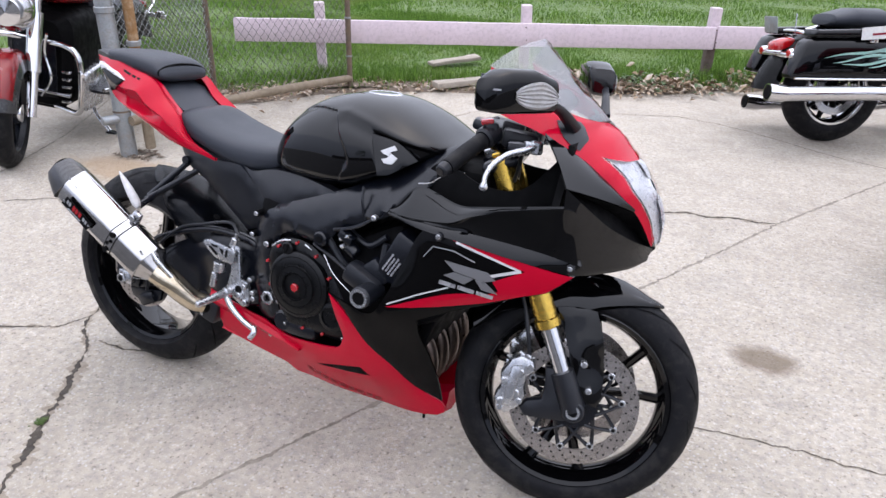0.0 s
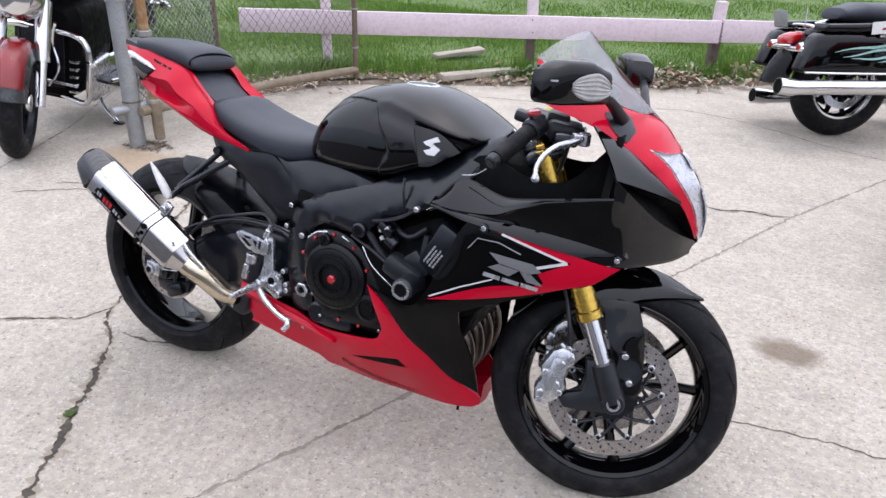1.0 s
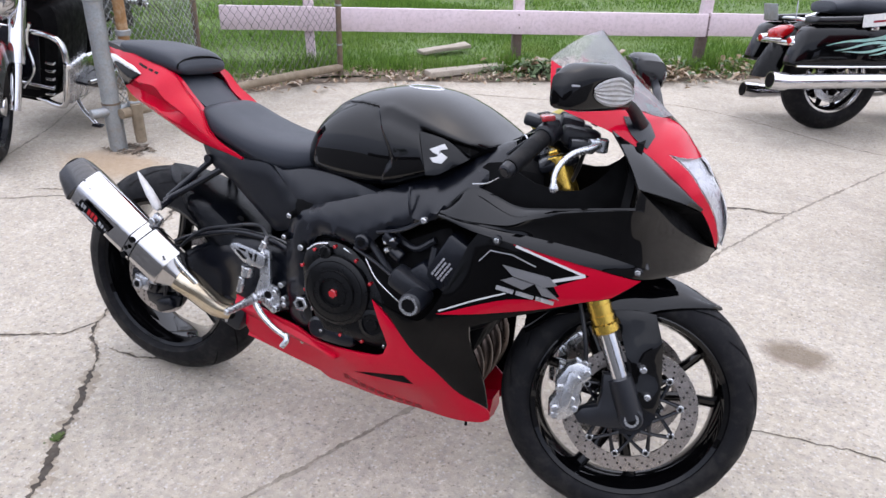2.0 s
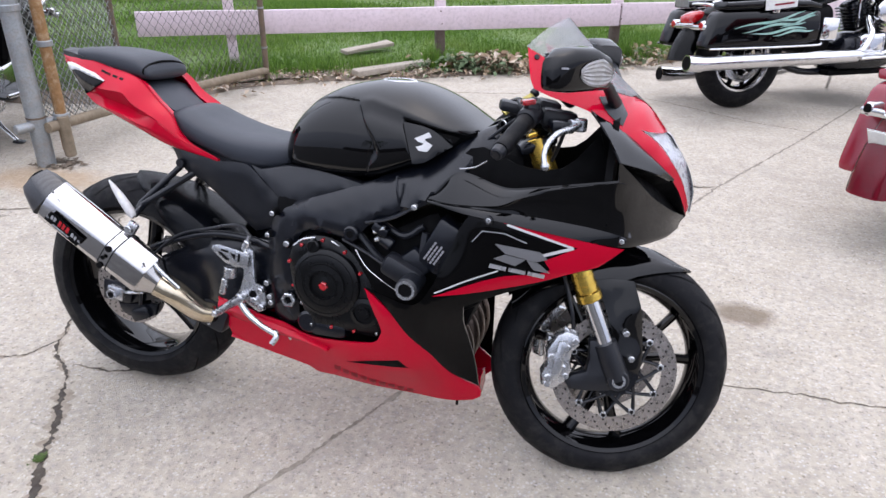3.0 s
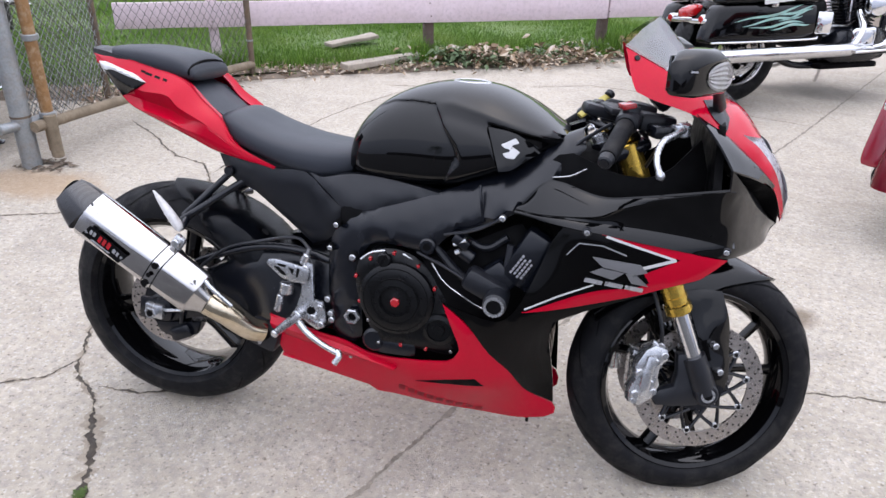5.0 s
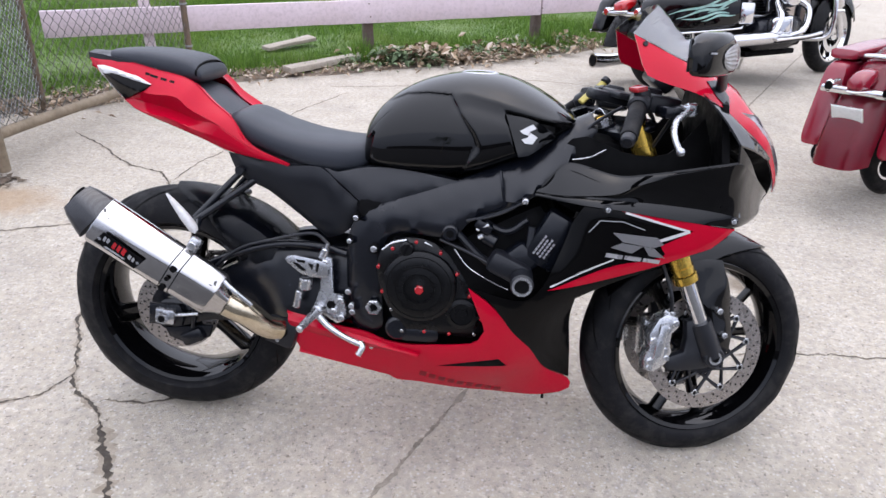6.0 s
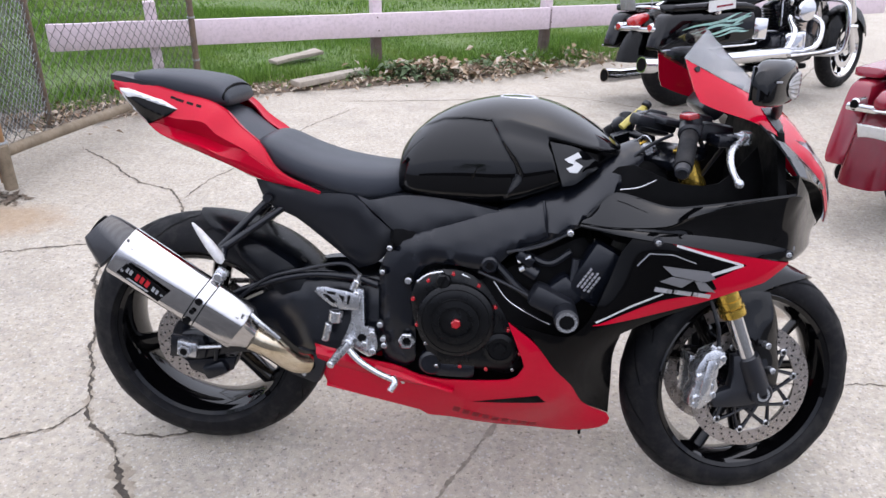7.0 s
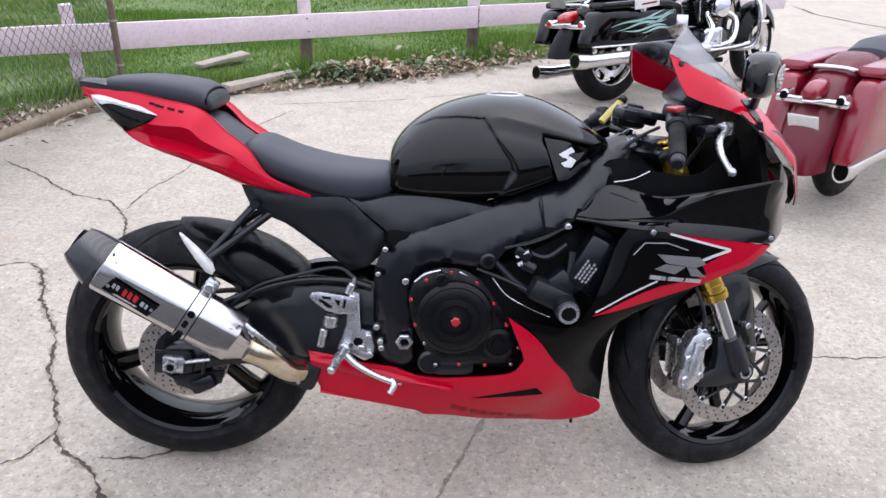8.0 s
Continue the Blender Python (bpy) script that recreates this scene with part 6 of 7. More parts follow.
# --- fork, front fender, caliper ---
def leg(t, y, fwd=0.0):
    p = AXLE_F + COLUMN * t + Vector((math.cos(radians(RAKE)), 0, math.sin(radians(RAKE)))) * fwd
    return (p.x, y, p.z)


for s in (-1, 1):
    y = s * .105
    part("fork_tube", moved(rod(leg(.214, y), leg(.615, y), .0265, seg=24, bevel=.002), STEERED), GOLD, sport, "gold anodised fork tube")
    part("fork_collar", moved(joined(rod(leg(.208, y), leg(.232, y), .0305, seg=24, bevel=.003), rod(leg(.244, y), leg(.251, y), .0282, seg=24), rod(leg(.269, y), leg(.275, y), .0278, seg=24)), STEERED), GOLD, sport)
    part("fork_slider", moved(rod(leg(.05, y), leg(.214, y), .0205, seg=24), STEERED), CHROME, sport, "chrome fork slider")
    part("fork_foot", moved(joined(tube([leg(.097, y), leg(.05, y), leg(0, y)], [.028, .030, .030], 18), rod((AXLE_F.x, y + s * .025, AXLE_F.z), (AXLE_F.x, y - s * .025, AXLE_F.z), .027, seg=20, bevel=.004), plate([(1.285, .376), (1.330, .378), (1.350, .345), (1.385, .298), (1.385, .262), (1.345, .248), (1.290, .244), (1.250, .246), (1.236, .266), (1.252, .286), (1.285, .296), (1.290, .330)], s * .088, s * .116, .009)), STEERED), MATTE, sport, "matte black fork foot")
    part("axle_ring", moved(lathe([(.0165, 0), (.0165, s * .005), (.0105, s * .005), (.0105, 0)], 28), STEERED @ Matrix.Translation((AXLE_F.x, y + s * .0225, AXLE_F.z))), ALLOY, sport)
    part("axle_bore", moved(rod((AXLE_F.x, y + s * .020, AXLE_F.z), (AXLE_F.x, y + s * .0255, AXLE_F.z), .0105, seg=18), STEERED), DEEP, sport)
    cal = part("front_caliper", moved(joined(plate([(1.240, .386), (1.262, .398), (1.292, .388), (1.297, .362), (1.280, .345), (1.278, .318), (1.284, .300), (1.270, .268), (1.240, .246), (1.214, .256), (1.210, .288), (1.222, .312), (1.218, .345)], s * .088, s * .130, .010), plate([(1.244, .372), (1.266, .376), (1.262, .345), (1.258, .30), (1.250, .272), (1.230, .272), (1.234, .31)], s * .129, s * .138, .006), plate([(1.225, .37), (1.245, .365), (1.24, .27), (1.225, .27)], s * .04, s * .088, .004)), STEERED @ pose(-.034, 0, .002)), ALLOY, sport, "silver radial brake caliper")
    for k in range(4):
        z = .278 + .026 * k
        part("caliper_rib", moved(rod((1.226 + .10 * (z - .278) + .030 * (k % 2), s * .124, z), (1.226 + .10 * (z - .278) + .030 * (k % 2), s * .1345, z), .010, seg=14, bevel=.003), STEERED @ pose(-.034, 0, .002)), ALLOY, cal)
    for x, z in ((1.285, .372), (1.226, .262), (1.268, .284)):
        part("caliper_bolt", moved(rod((x, s * .11, z), (x, s * .132, z), .009, seg=8, bevel=.002), STEERED @ pose(-.034, 0, .002)), ALLOY, cal)
    part("brake_hose", moved(tube([(1.245, s * .115, .40), (1.235, s * .12, .45), (1.215, s * .10, .52), (1.17, s * .08, .62)], .005, 8), STEERED), MATTE, sport)
    part("banjo", moved(joined(rod((1.240, s * .112, .392), (1.240, s * .126, .392), .011, seg=10, bevel=.002), rod((1.222, s * .118, .405), (1.252, s * .118, .385), .006, seg=8)), STEERED), ALLOY, cal)
# rails of the front fender, from behind the fork to its beak: x, half-width, z
FENDER = [
    [(1.10, .0, .468), (1.18, .0, .545), (1.27, .0, .583), (1.345, .0, .594), (1.423, .0, .588), (1.475, .0, .569), (1.512, .0, .549), (1.541, .0, .533)],
    [(1.10, .036, .462), (1.18, .045, .535), (1.27, .050, .568), (1.345, .050, .578), (1.423, .046, .572), (1.475, .035, .559), (1.512, .020, .545), (1.541, .003, .5325)],
    [(1.10, .064, .430), (1.18, .074, .492), (1.27, .078, .513), (1.345, .078, .514), (1.395, .075, .531), (1.455, .062, .541), (1.508, .035, .540), (1.541, .004, .532)],
    [(1.102, .058, .424), (1.182, .066, .484), (1.272, .070, .504), (1.347, .070, .505), (1.397, .067, .522), (1.457, .054, .533), (1.507, .028, .534), (1.539, .003, .530)],
]
fender = joined(*[facets(FENDER, s, 60, 6, .003, (.002, .004, .0)) for s in (-1, 1)])
bmesh.ops.remove_doubles(fender, verts=fender.verts[:], dist=1e-4)
part("front_fender", moved(fender, STEERED), BLACK, sport, "glossy black front fender", 20)
for s in (-1, 1):
    part("fender_side", moved(panel([(1.292, .516), (1.340, .522), (1.385, .518), (1.412, .44), (1.424, .335), (1.416, .290), (1.394, .300), (1.368, .318), (1.346, .375), (1.325, .44)], Skin([(1.30, .57, .076), (1.36, .56, .078), (1.33, .53, .082), (1.38, .45, .094), (1.42, .47, .078), (1.35, .46, .090), (1.40, .35, .096), (1.42, .38, .082)]), .008, s, .014, edge=.004), STEERED), BLACK, sport, "glossy black fork guard")
    for x, z in ((1.372, .397), (1.391, .334)):
        part("fender_bolt", moved(rod((x, s * .095, z), (x, s * .117, z), .008, seg=10, bevel=.002), STEERED), ALLOY, sport)
part("triple_clamp", moved(joined(box(.09, .26, .03, leg(.60, 0, .0), (0, -RAKE, 0), bevel=.012), box(.09, .25, .035, leg(.42, 0, .0), (0, -RAKE, 0), bevel=.012), rod(leg(.42, 0, -.03), leg(.62, 0, -.03), .024, seg=16)), STEERED), SATIN, sport)
part("stem_nut", moved(rod(leg(.615, 0, -.03), leg(.64, 0, -.03), .018, seg=6, bevel=.003), STEERED), ALLOY, sport)
for s in (-1, 1):
    part("fork_cap", moved(rod(leg(.618, s * .105), leg(.628, s * .105), .020, seg=6, bevel=.003), STEERED), GOLD, sport)

# --- handlebars ---
GR0, GR1 = Vector((1.116, -.195, .903)), Vector((1.081, -.318, .849))
GD_ = (GR1 - GR0).normalized()
UNSTEER = STEERED.inverted()
FLIP = Matrix.Diagonal((1, -1, 1, 1))


def bar_part(name, bm, material, label="", parent=sport):
    """The part as it stands on the steered bar, and its twin on the other bar."""
    me = bpy.data.meshes.new("tmp")
    bm.to_mesh(me)
    twin = bmesh.new()
    twin.from_mesh(me)
    bpy.data.meshes.remove(me)
    ob = part(name, bm, material, parent, label)
    part(name, moved(twin, STEERED @ FLIP @ UNSTEER), material, parent, label)
    return ob


bar_part("handlebar", tube([(1.146, -.09, .868), GR0, GR1], .011, 12, smooth=False), SATIN)
bar_part("grip", tube([GR0 + GD_ * (.0055 * i) for i in range(23)], [.0185 if i % 2 else .0172 for i in range(23)], 20, smooth=False), RUBBER, "black rubber grip")
bar_part("bar_end", rod(GR0 + GD_ * .120, GR0 + GD_ * .142, .0155, .014, seg=18, bevel=.003), MATTE)
bar_part("bar_end_ring", rod(GR0 + GD_ * .141, GR0 + GD_ * .1435, .009, seg=14), SATIN)
bar_part("switch_housing", joined(rod(GR0 - GD_ * .045, GR0 - GD_ * .002, .024, seg=20, bevel=.005), box(.03, .04, .045, tuple(GR0 - GD_ * .03 + Vector((0, 0, .006))), (0, 0, 25), bevel=.008)), MATTE)
part("kill_switch", box(.028, .034, .012, tuple(GR0 - GD_ * .022 + Vector((-.006, 0, .030))), (0, -10, 25), bevel=.004), CRIMSON, sport, "red kill switch")
bar_part("lever_perch", joined(box(.05, .05, .026, (1.190, -.170, .895), (0, 0, 20), bevel=.006), rod((1.165, -.15, .895), (1.225, -.165, .897), .012, seg=12)), SATIN)
bar_part("lever", tube([(1.232, -.178, .904), (1.214, -.208, .896), (1.192, -.242, .889), (1.178, -.280, .874), (1.176, -.315, .855), (1.183, -.338, .838)], [.011, .0095, .0085, .0075, .0065, .0065], 12, flat=.8), ALLOY, "silver brake lever")
bar_part("lever_pivot", joined(rod((1.232, -.178, .888), (1.232, -.178, .916), .0135, seg=16, bevel=.003), box(.030, .020, .012, (1.222, -.186, .908), (0, 0, 35), bevel=.004)), ALLOY)
bar_part("lever_ball", moved(joined(lathe([(.0005, -.009), (.006, -.007), (.009, 0), (.006, .007), (.0005, .009)], 16, False)), Matrix.Translation((1.183, -.340, .838))), ALLOY)
bar_part("master_body", joined(box(.080, .045, .040, (1.178, -.130, .905), (0, 8, 20), bevel=.010), box(.050, .06, .03, (1.150, -.095, .925), (0, 10, 15), bevel=.008)), MATTE)
part("brake_reservoir", joined(rod((1.215, -.10, .950), (1.215, -.10, .995), .020, seg=18, bevel=.003)), CLEAR, sport, "clear brake fluid reservoir")
part("reservoir_cap", rod((1.215, -.10, .993), (1.215, -.10, 1.006), .023, seg=18, bevel=.003), MATTE, sport)
part("steering_damper", joined(box(.10, .05, .026, (1.075, -.02, .905), (0, 12, 15), bevel=.008), box(.07, .16, .016, (1.10, -.01, .912), (0, 10, 15), bevel=.006)), MATTE, sport)
part("ignition_barrel", rod((1.062, .02, .90), (1.055, .02, .925), .016, seg=16, bevel=.003), SATIN, sport)
part("key_strap", tube([(1.020, .07, .880), (1.052, .10, .905), (1.082, .130, .925)], .009, 8, flat=.5), YELLOW, sport, "yellow key strap")
part("key_knob", rod((1.081, .128, .924), (1.090, .136, .934), .012, seg=12, bevel=.003), MATTE, sport)
for n, pts, r in (("cable", [(1.09, -.16, .90), (1.06, -.13, .875), (1.02, -.12, .84), (.98, -.15, .79)], .004), ("cable", [(1.15, -.15, .89), (1.17, -.10, .86), (1.16, -.06, .80), (1.14, -.05, .72)], .005), ("cable", [(1.20, -.17, .89), (1.18, -.13, .83), (1.15, -.10, .76)], .0045), ("wire_clip", [(1.035, -.07, .872), (1.05, -.09, .885), (1.07, -.10, .862)], .002)):
    part(n, tube(pts, r, 8), ALLOY if n == "wire_clip" else MATTE, sport)
part("bleed_screw", rod((1.044, -.10, .80), (1.044, -.115, .80), .006, seg=8, bevel=.001), ALLOY, sport)
part("throttle_cable", tube([(1.05, -.25, .82), (1.02, -.235, .80), (.985, -.22, .79)], .0015, 6), ALLOY, sport)
part("side_stand", tube([(.55, .14, .24), (.58, .23, .12), (.60, .31, .052)], [.014, .012, .010], 10), SATIN, sport, "black side stand")
part("stand_foot", box(.06, .04, .012, (.602, .318, .054), (8.5, 0, 0), bevel=.003), SATIN, sport)


# ---- the parked touring motorcycles ----
def superbox(stations, n=28, power=5.0):
    """A rounded box lofted along x: station = x, y centre, half-width, z low, z high."""
    rings = []
    for x, yc, w, z0, z1 in stations:
        c, h = (z0 + z1) / 2, (z1 - z0) / 2
        rings.append([(x, yc + math.copysign(abs(math.cos(a)) ** (2 / power), math.cos(a)) * w, c + math.copysign(abs(math.sin(a)) ** (2 / power), math.sin(a)) * h) for a in (2 * math.pi * j / n for j in range(n))])
    return loft(rings)


def arc_fender(axle, R, a0, a1, wide, curl, n=22, flare=0.0):
    bm = bmesh.new()
    rows = []
    for i in range(n + 1):
        t = i / n
        a = radians(a0 + (a1 - a0) * t)
        r = R + flare * t * t
        row = []
        for k in range(13):
            u = k / 6 - 1
            rr = r - curl * (0.15 * u * u + 0.85 * abs(u) ** 5)
            row.append(bm.verts.new((axle[0] + rr * math.cos(a), u * wide, axle[1] + rr * math.sin(a))))
        rows.append(row)
    for p, q in zip(rows, rows[1:]):
        for k in range(12):
            bm.faces.new((p[k], p[k + 1], q[k + 1], q[k]))
    bmesh.ops.solidify(bm, geom=bm.faces[:], thickness=0.006)
    return bm


def road_wheel(parent, centre, R, half, rim_r, m, spokes, rim_mat, discs=(-1, 1)):
    mm = m @ Matrix.Translation(centre)
    part("tyre", moved(lathe(tyre_profile(R, half, (R - rim_r) * .8, rim_r), 64), mm), RUBBER, parent)
    rh = half * .8
    part("rim", moved(lathe([(rim_r + .008, rh), (rim_r - .008, rh), (rim_r - .03, rh * .5), (rim_r - .03, -rh * .5), (rim_r - .008, -rh), (rim_r + .008, -rh), (rim_r, 0)], 64), mm), rim_mat, parent, "bright cast rim")
    for i in range(spokes):
        a = 2 * math.pi * i / spokes
        r = Vector((math.cos(a), 0, math.sin(a)))
        part("spoke", moved(tube([r * .04, r * (rim_r - .02)], [.016, .011], 8, smooth=False, flat=1.4), mm), DEEP, parent)
    for s in discs:
        part("brake_disc", moved(lathe([(.145, s * (half * .75) - .003), (.145, s * (half * .75) + .003), (.10, s * (half * .75) + .003), (.10, s * (half * .75) - .003)], 48), mm), CHROME, parent)
    part("hub", moved(lathe([(.05, -half), (.055, -half * .6), (.055, half * .6), (.05, half), (.01, half), (.01, -half)], 28), mm), CHROME, parent)


def flame(x0, z0, length, lift, wave, phase):
    """A licking tongue of a flame graphic: a wavy strip that tapers to its tail."""
    pts_a, pts_b = [], []
    for i in range(11):
        t = i / 10
        x = x0 + length * t
        z = z0 + lift * t + wave * math.sin(phase + t * 7.5) * (0.4 + 0.6 * t)
        w = .017 * math.sin(math.pi * min(1, t * 1.02)) ** .7 * (0.45 + t * .8) + .0012
        pts_a.append((x, z + w / 2))
        pts_b.append((x, z - w / 2))
    return pts_a + pts_b[::-1]


def raked(bm):
    """Leans the rear end of a bag forwards towards its top."""
    for v in bm.verts:
        v.co.x += .38 * (v.co.z - .42) * max(0, min(1, (-.25 - v.co.x) / .2))
    return bm


def touring_bike(name, label, m, body, under, graphic=None, steer=0.0, guard=True, plate_at=None, pipe_z=.35, tail_drop=0.0, spokes=10, head_z=.90, head_k=1.0, bags=True, seat_z=0.0, tank_paint=None, head_x=1.50, tank_z=0.0, guard_z=0.0, stand_z=0.028):
    bike = thing(name, label, "motorcycle", m, "touring motorcycles parked in the yard")
    ra, fa = Vector((-.06, 0, .325)), Vector((1.60, 0, .305))
    turn = Matrix.Translation((1.42, 0, 0)) @ Matrix.Rotation(radians(steer), 4, "Z") @ Matrix.Translation((-1.42, 0, 0))
    road_wheel(bike, ra, .325, .075, .205, ID, spokes, CHROME)
    road_wheel(bike, fa, .305, .062, .215, turn, spokes, CHROME if bags else SATIN, (-1, 1) if bags else ())
    part("rear_fender", arc_fender((ra.x, ra.z), .365, 25, 187 if tail_drop else 178, .105 if not tail_drop else .165, .10, 26, .16 + tail_drop), body if bags else under, bike, "painted rear fender")
    part("front_fender", moved(arc_fender((fa.x, fa.z), .335, 18, 176, .085, .10), turn), under, bike, "two-tone front fender")
    part("fender_flash", moved(arc_fender((fa.x, fa.z), .341, 30, 158, .072, .055), turn), body, bike)
    for s in (-1, 1):
        if not bags:
            break
        low = .42 - (.13 if tail_drop else 0)
        bag = part("saddlebag", raked(superbox([(-.525, s * .235, .050, low + .03, .63), (-.515, s * .235, .068, low + .01, .652), (-.48, s * .235, .077, low, .664), (-.36, s * .235, .080, low, .665), (-.10, s * .235, .080, low, .665), (.22, s * .235, .078, .43, .655), (.30, s * .235, .070, .45, .645), (.315, s * .235, .055, .47, .62)])), body, bike, "hard painted saddlebag")
        part("lid", superbox([(-.405, s * .235, .060, .672, .690), (-.39, s * .235, .084, .668, .712), (-.1, s * .235, .086, .668, .722), (.2, s * .235, .084, .662, .712), (.30, s * .235, .070, .655, .688)]), body, bag)
        part("latch", box(.05, .012, .05, (-.05, s * .322, .665), bevel=.004), CHROME, bag)
        if not tail_drop:
            part("guard_rail", tube([(-.50, s * .325, .432), (-.2, s * .335, .430), (.25, s * .335, .432), (.33, s * .31, .44)], .0075, 8), CHROME, bike)
    for s in (-1, 1):
        py = .335 if not tail_drop else .215
        lz, lx = (pipe_z, 0) if s < 0 and not tail_drop else (pipe_z - .14, .20) if not tail_drop else (pipe_z - .085, .17)
        if s < 0 or bags:
            part("exhaust_pipe", tube([(.95, s * .19, .33), (.72, s * .27, .345), (.55, s * .315, lz), (.0, s * py, lz), (-.58 + lx, s * py, lz - .005)], [.030, .034, .043, .044, .046], 20), CHROME, bike, "chrome exhaust pipe")
            part("pipe_tip", tube([(-.56 + lx, s * py, lz - .005), (-.66 + lx, s * py, lz + .004)], .052, 22, smooth=False), CHROME, bike)
            part("pipe_mouth", rod((-.64 + lx, s * py, lz + .003), (-.6625 + lx, s * py, lz + .0045), .042, seg=20), DEEP, bike)
        tx = -.09 if tail_drop else 0
        part("turn_signal", joined(rod((-.475 + tx, s * .17, .565 + tail_drop * .1), (-.40 + tx, s * .17, .575), .030, seg=16, bevel=.006)), CHROME, bike)
        part("signal_lens", rod((-.482 + tx, s * .17, .564 + tail_drop * .1), (-.470 + tx, s * .17, .566 + tail_drop * .1), .024, seg=16, bevel=.003), REDLENS if not tail_drop else DEEP, bike)
        part("fork_tube", moved(tube([(1.60, s * .105, .29), (1.44, s * .105, .70), (1.34, s * .105, .98)], .027, 14), turn), CHROME, bike, "chrome fork leg")
        part("fork_shroud", moved(tube([(1.515, s * .105, .52), (1.40, s * .105, .82)], .040, 14, smooth=False), turn), CHROME, bike)
        part("footboard", superbox([(.62, s * .30, .03, .315, .330), (.66, s * .30, .055, .310, .335), (1.02, s * .30, .055, .325, .350), (1.07, s * .30, .03, .335, .352)]), MATTE, bike)
        part("running_board_trim", tube([(.62, s * .355, .335), (.9, s * .36, .345), (1.07, s * .345, .36)], .012, 8), CHROME, bike)
        part("cylinder_head", box(.12, .16, .06, (.86 + .18 * (s > 0), 0, .70), (0, 22 * -s, 0), bevel=.02), CHROME, bike)
        cyl = part("cylinder", box(.11, .13, .20, (.90 + s * .08, 0, .60), (0, 22 * s, 0), bevel=.02), SATIN, bike, "finned black cylinder")
        for k in range(8):
            part("fin", box(.15 + .008 * (k % 2), .16, .009, (.90 + s * (.05 + .0075 * k), 0, .52 + .021 * k), (0, 22 * s, 0), bevel=.003), SATIN, cyl)
        part("cylinder_trim", rod((.83 + s * .05, -.095, .52), (.90 + s * .13, -.095, .70), .010, seg=8), CHROME, bike)
        if guard:
            part("engine_guard", tube([(x, s * y, z + guard_z) for x, y, z in ((1.18, .05, .69), (1.21, .17, .695), (1.24, .255, .665), (1.25, .285, .57), (1.25, .285, .40), (1.22, .25, .31), (1.12, .08, .30))], .017, 12), CHROME, bike, "chrome engine guard")
        part("highway_peg", rod((1.25, s * .28, .50), (1.31, s * .32, .50), .014, seg=12, bevel=.003), CHROME, bike)
        part("handgrip", moved(tube([(1.30, s * .10, 1.06), (1.28, s * .25, 1.13), (1.12, s * .40, 1.09)], .016, 10), turn), SATIN, bike)
        if not bags:
            continue
        part("passing_lamp", moved(lathe([(.058, 0), (.05, -.05), (.02, -.075), (.0005, -.078)], 24, False), turn @ pose(1.50, s * .20, .80, 0, 0, 90)), CHROME, bike)
        part("passing_lamp_lens", moved(lathe([(.053, .002), (.03, .010), (.0005, .013)], 24, False), turn @ pose(1.50, s * .20, .80, 0, 0, -90)), REFLECTOR, bike)
    part("crankcase", superbox([(.62, 0, .10, .26, .42), (.66, 0, .15, .235, .46), (.95, 0, .16, .23, .50), (1.12, 0, .12, .25, .46), (1.16, 0, .08, .28, .42)]), SATIN, bike)
    part("primary_cover", superbox([(.52, .19, .03, .30, .40), (.56, .19, .05, .27, .44), (.80, .19, .055, .26, .45), (1.02, .19, .05, .27, .44), (1.06, .19, .03, .31, .40)]), CHROME, bike, "chrome primary cover")
    part("cam_cover", superbox([(.74, -.175, .02, .34, .46), (.76, -.175, .035, .32, .48), (.92, -.175, .035, .32, .48), (.94, -.175, .02, .34, .46)]), CHROME, bike)
    part("air_cleaner", moved(lathe([(.085, 0), (.088, -.02), (.075, -.045), (.03, -.052), (.0005, -.052)], 32, False), pose(.92, -.16, .63)), CHROME, bike, "round chrome air cleaner")
    part("oil_box", box(.13, .05, .15, (.47, -.185, .52), (0, 4, 0), bevel=.012), CHROME, bike, "chrome side box")
    part("exhaust_header", tube([(1.03, -.10, .60), (1.12, -.16, .52), (1.05, -.20, .38), (.85, -.22, .34), (.65, -.27, .35)], .024, 12), CHROME, bike)
    part("exhaust_header", tube([(.85, -.10, .58), (.82, -.19, .48), (.74, -.22, .38), (.62, -.26, .355)], .024, 12), CHROME, bike)
    part("frame_tube", joined(tube([(.20, 0, .55), (.45, .0, .66), (.95, 0, .80), (1.30, 0, .95)], .026, 10), tube([(1.30, 0, .92), (1.20, 0, .55), (1.12, 0, .27), (.5, 0, .22), (.2, 0, .33)], .024, 10)), SATIN, bike)
    part("battery_cover", superbox([(.30, 0, .15, .38, .62), (.33, 0, .175, .36, .66), (.50, 0, .175, .36, .68), (.53, 0, .15, .38, .66)]), DEEP, bike)
    part("fuel_tank", moved(superbox([(.56, 0, .08, .76, .84), (.62, 0, .13, .74, .90), (.85, 0, .165, .76, .965), (1.10, 0, .16, .80, .985), (1.25, 0, .09, .86, .97), (1.28, 0, .05, .89, .95)], 28, 2.8), pose(0, 0, tank_z)), tank_paint or body, bike, "painted fuel tank")
    part("seat", moved(superbox([(-.31, 0, .10, .735, .765), (-.29, 0, .135, .725, .800), (-.16, 0, .15, .715, .835), (.02, 0, .15, .70, .835), (.12, 0, .16, .69, .775), (.35, 0, .165, .69, .770), (.52, 0, .13, .72, .80), (.58, 0, .09, .75, .80)], 28, 2.6), pose(.30 if tail_drop else .10, 0, seat_z)), VINYL, bike, "black vinyl touring seat")
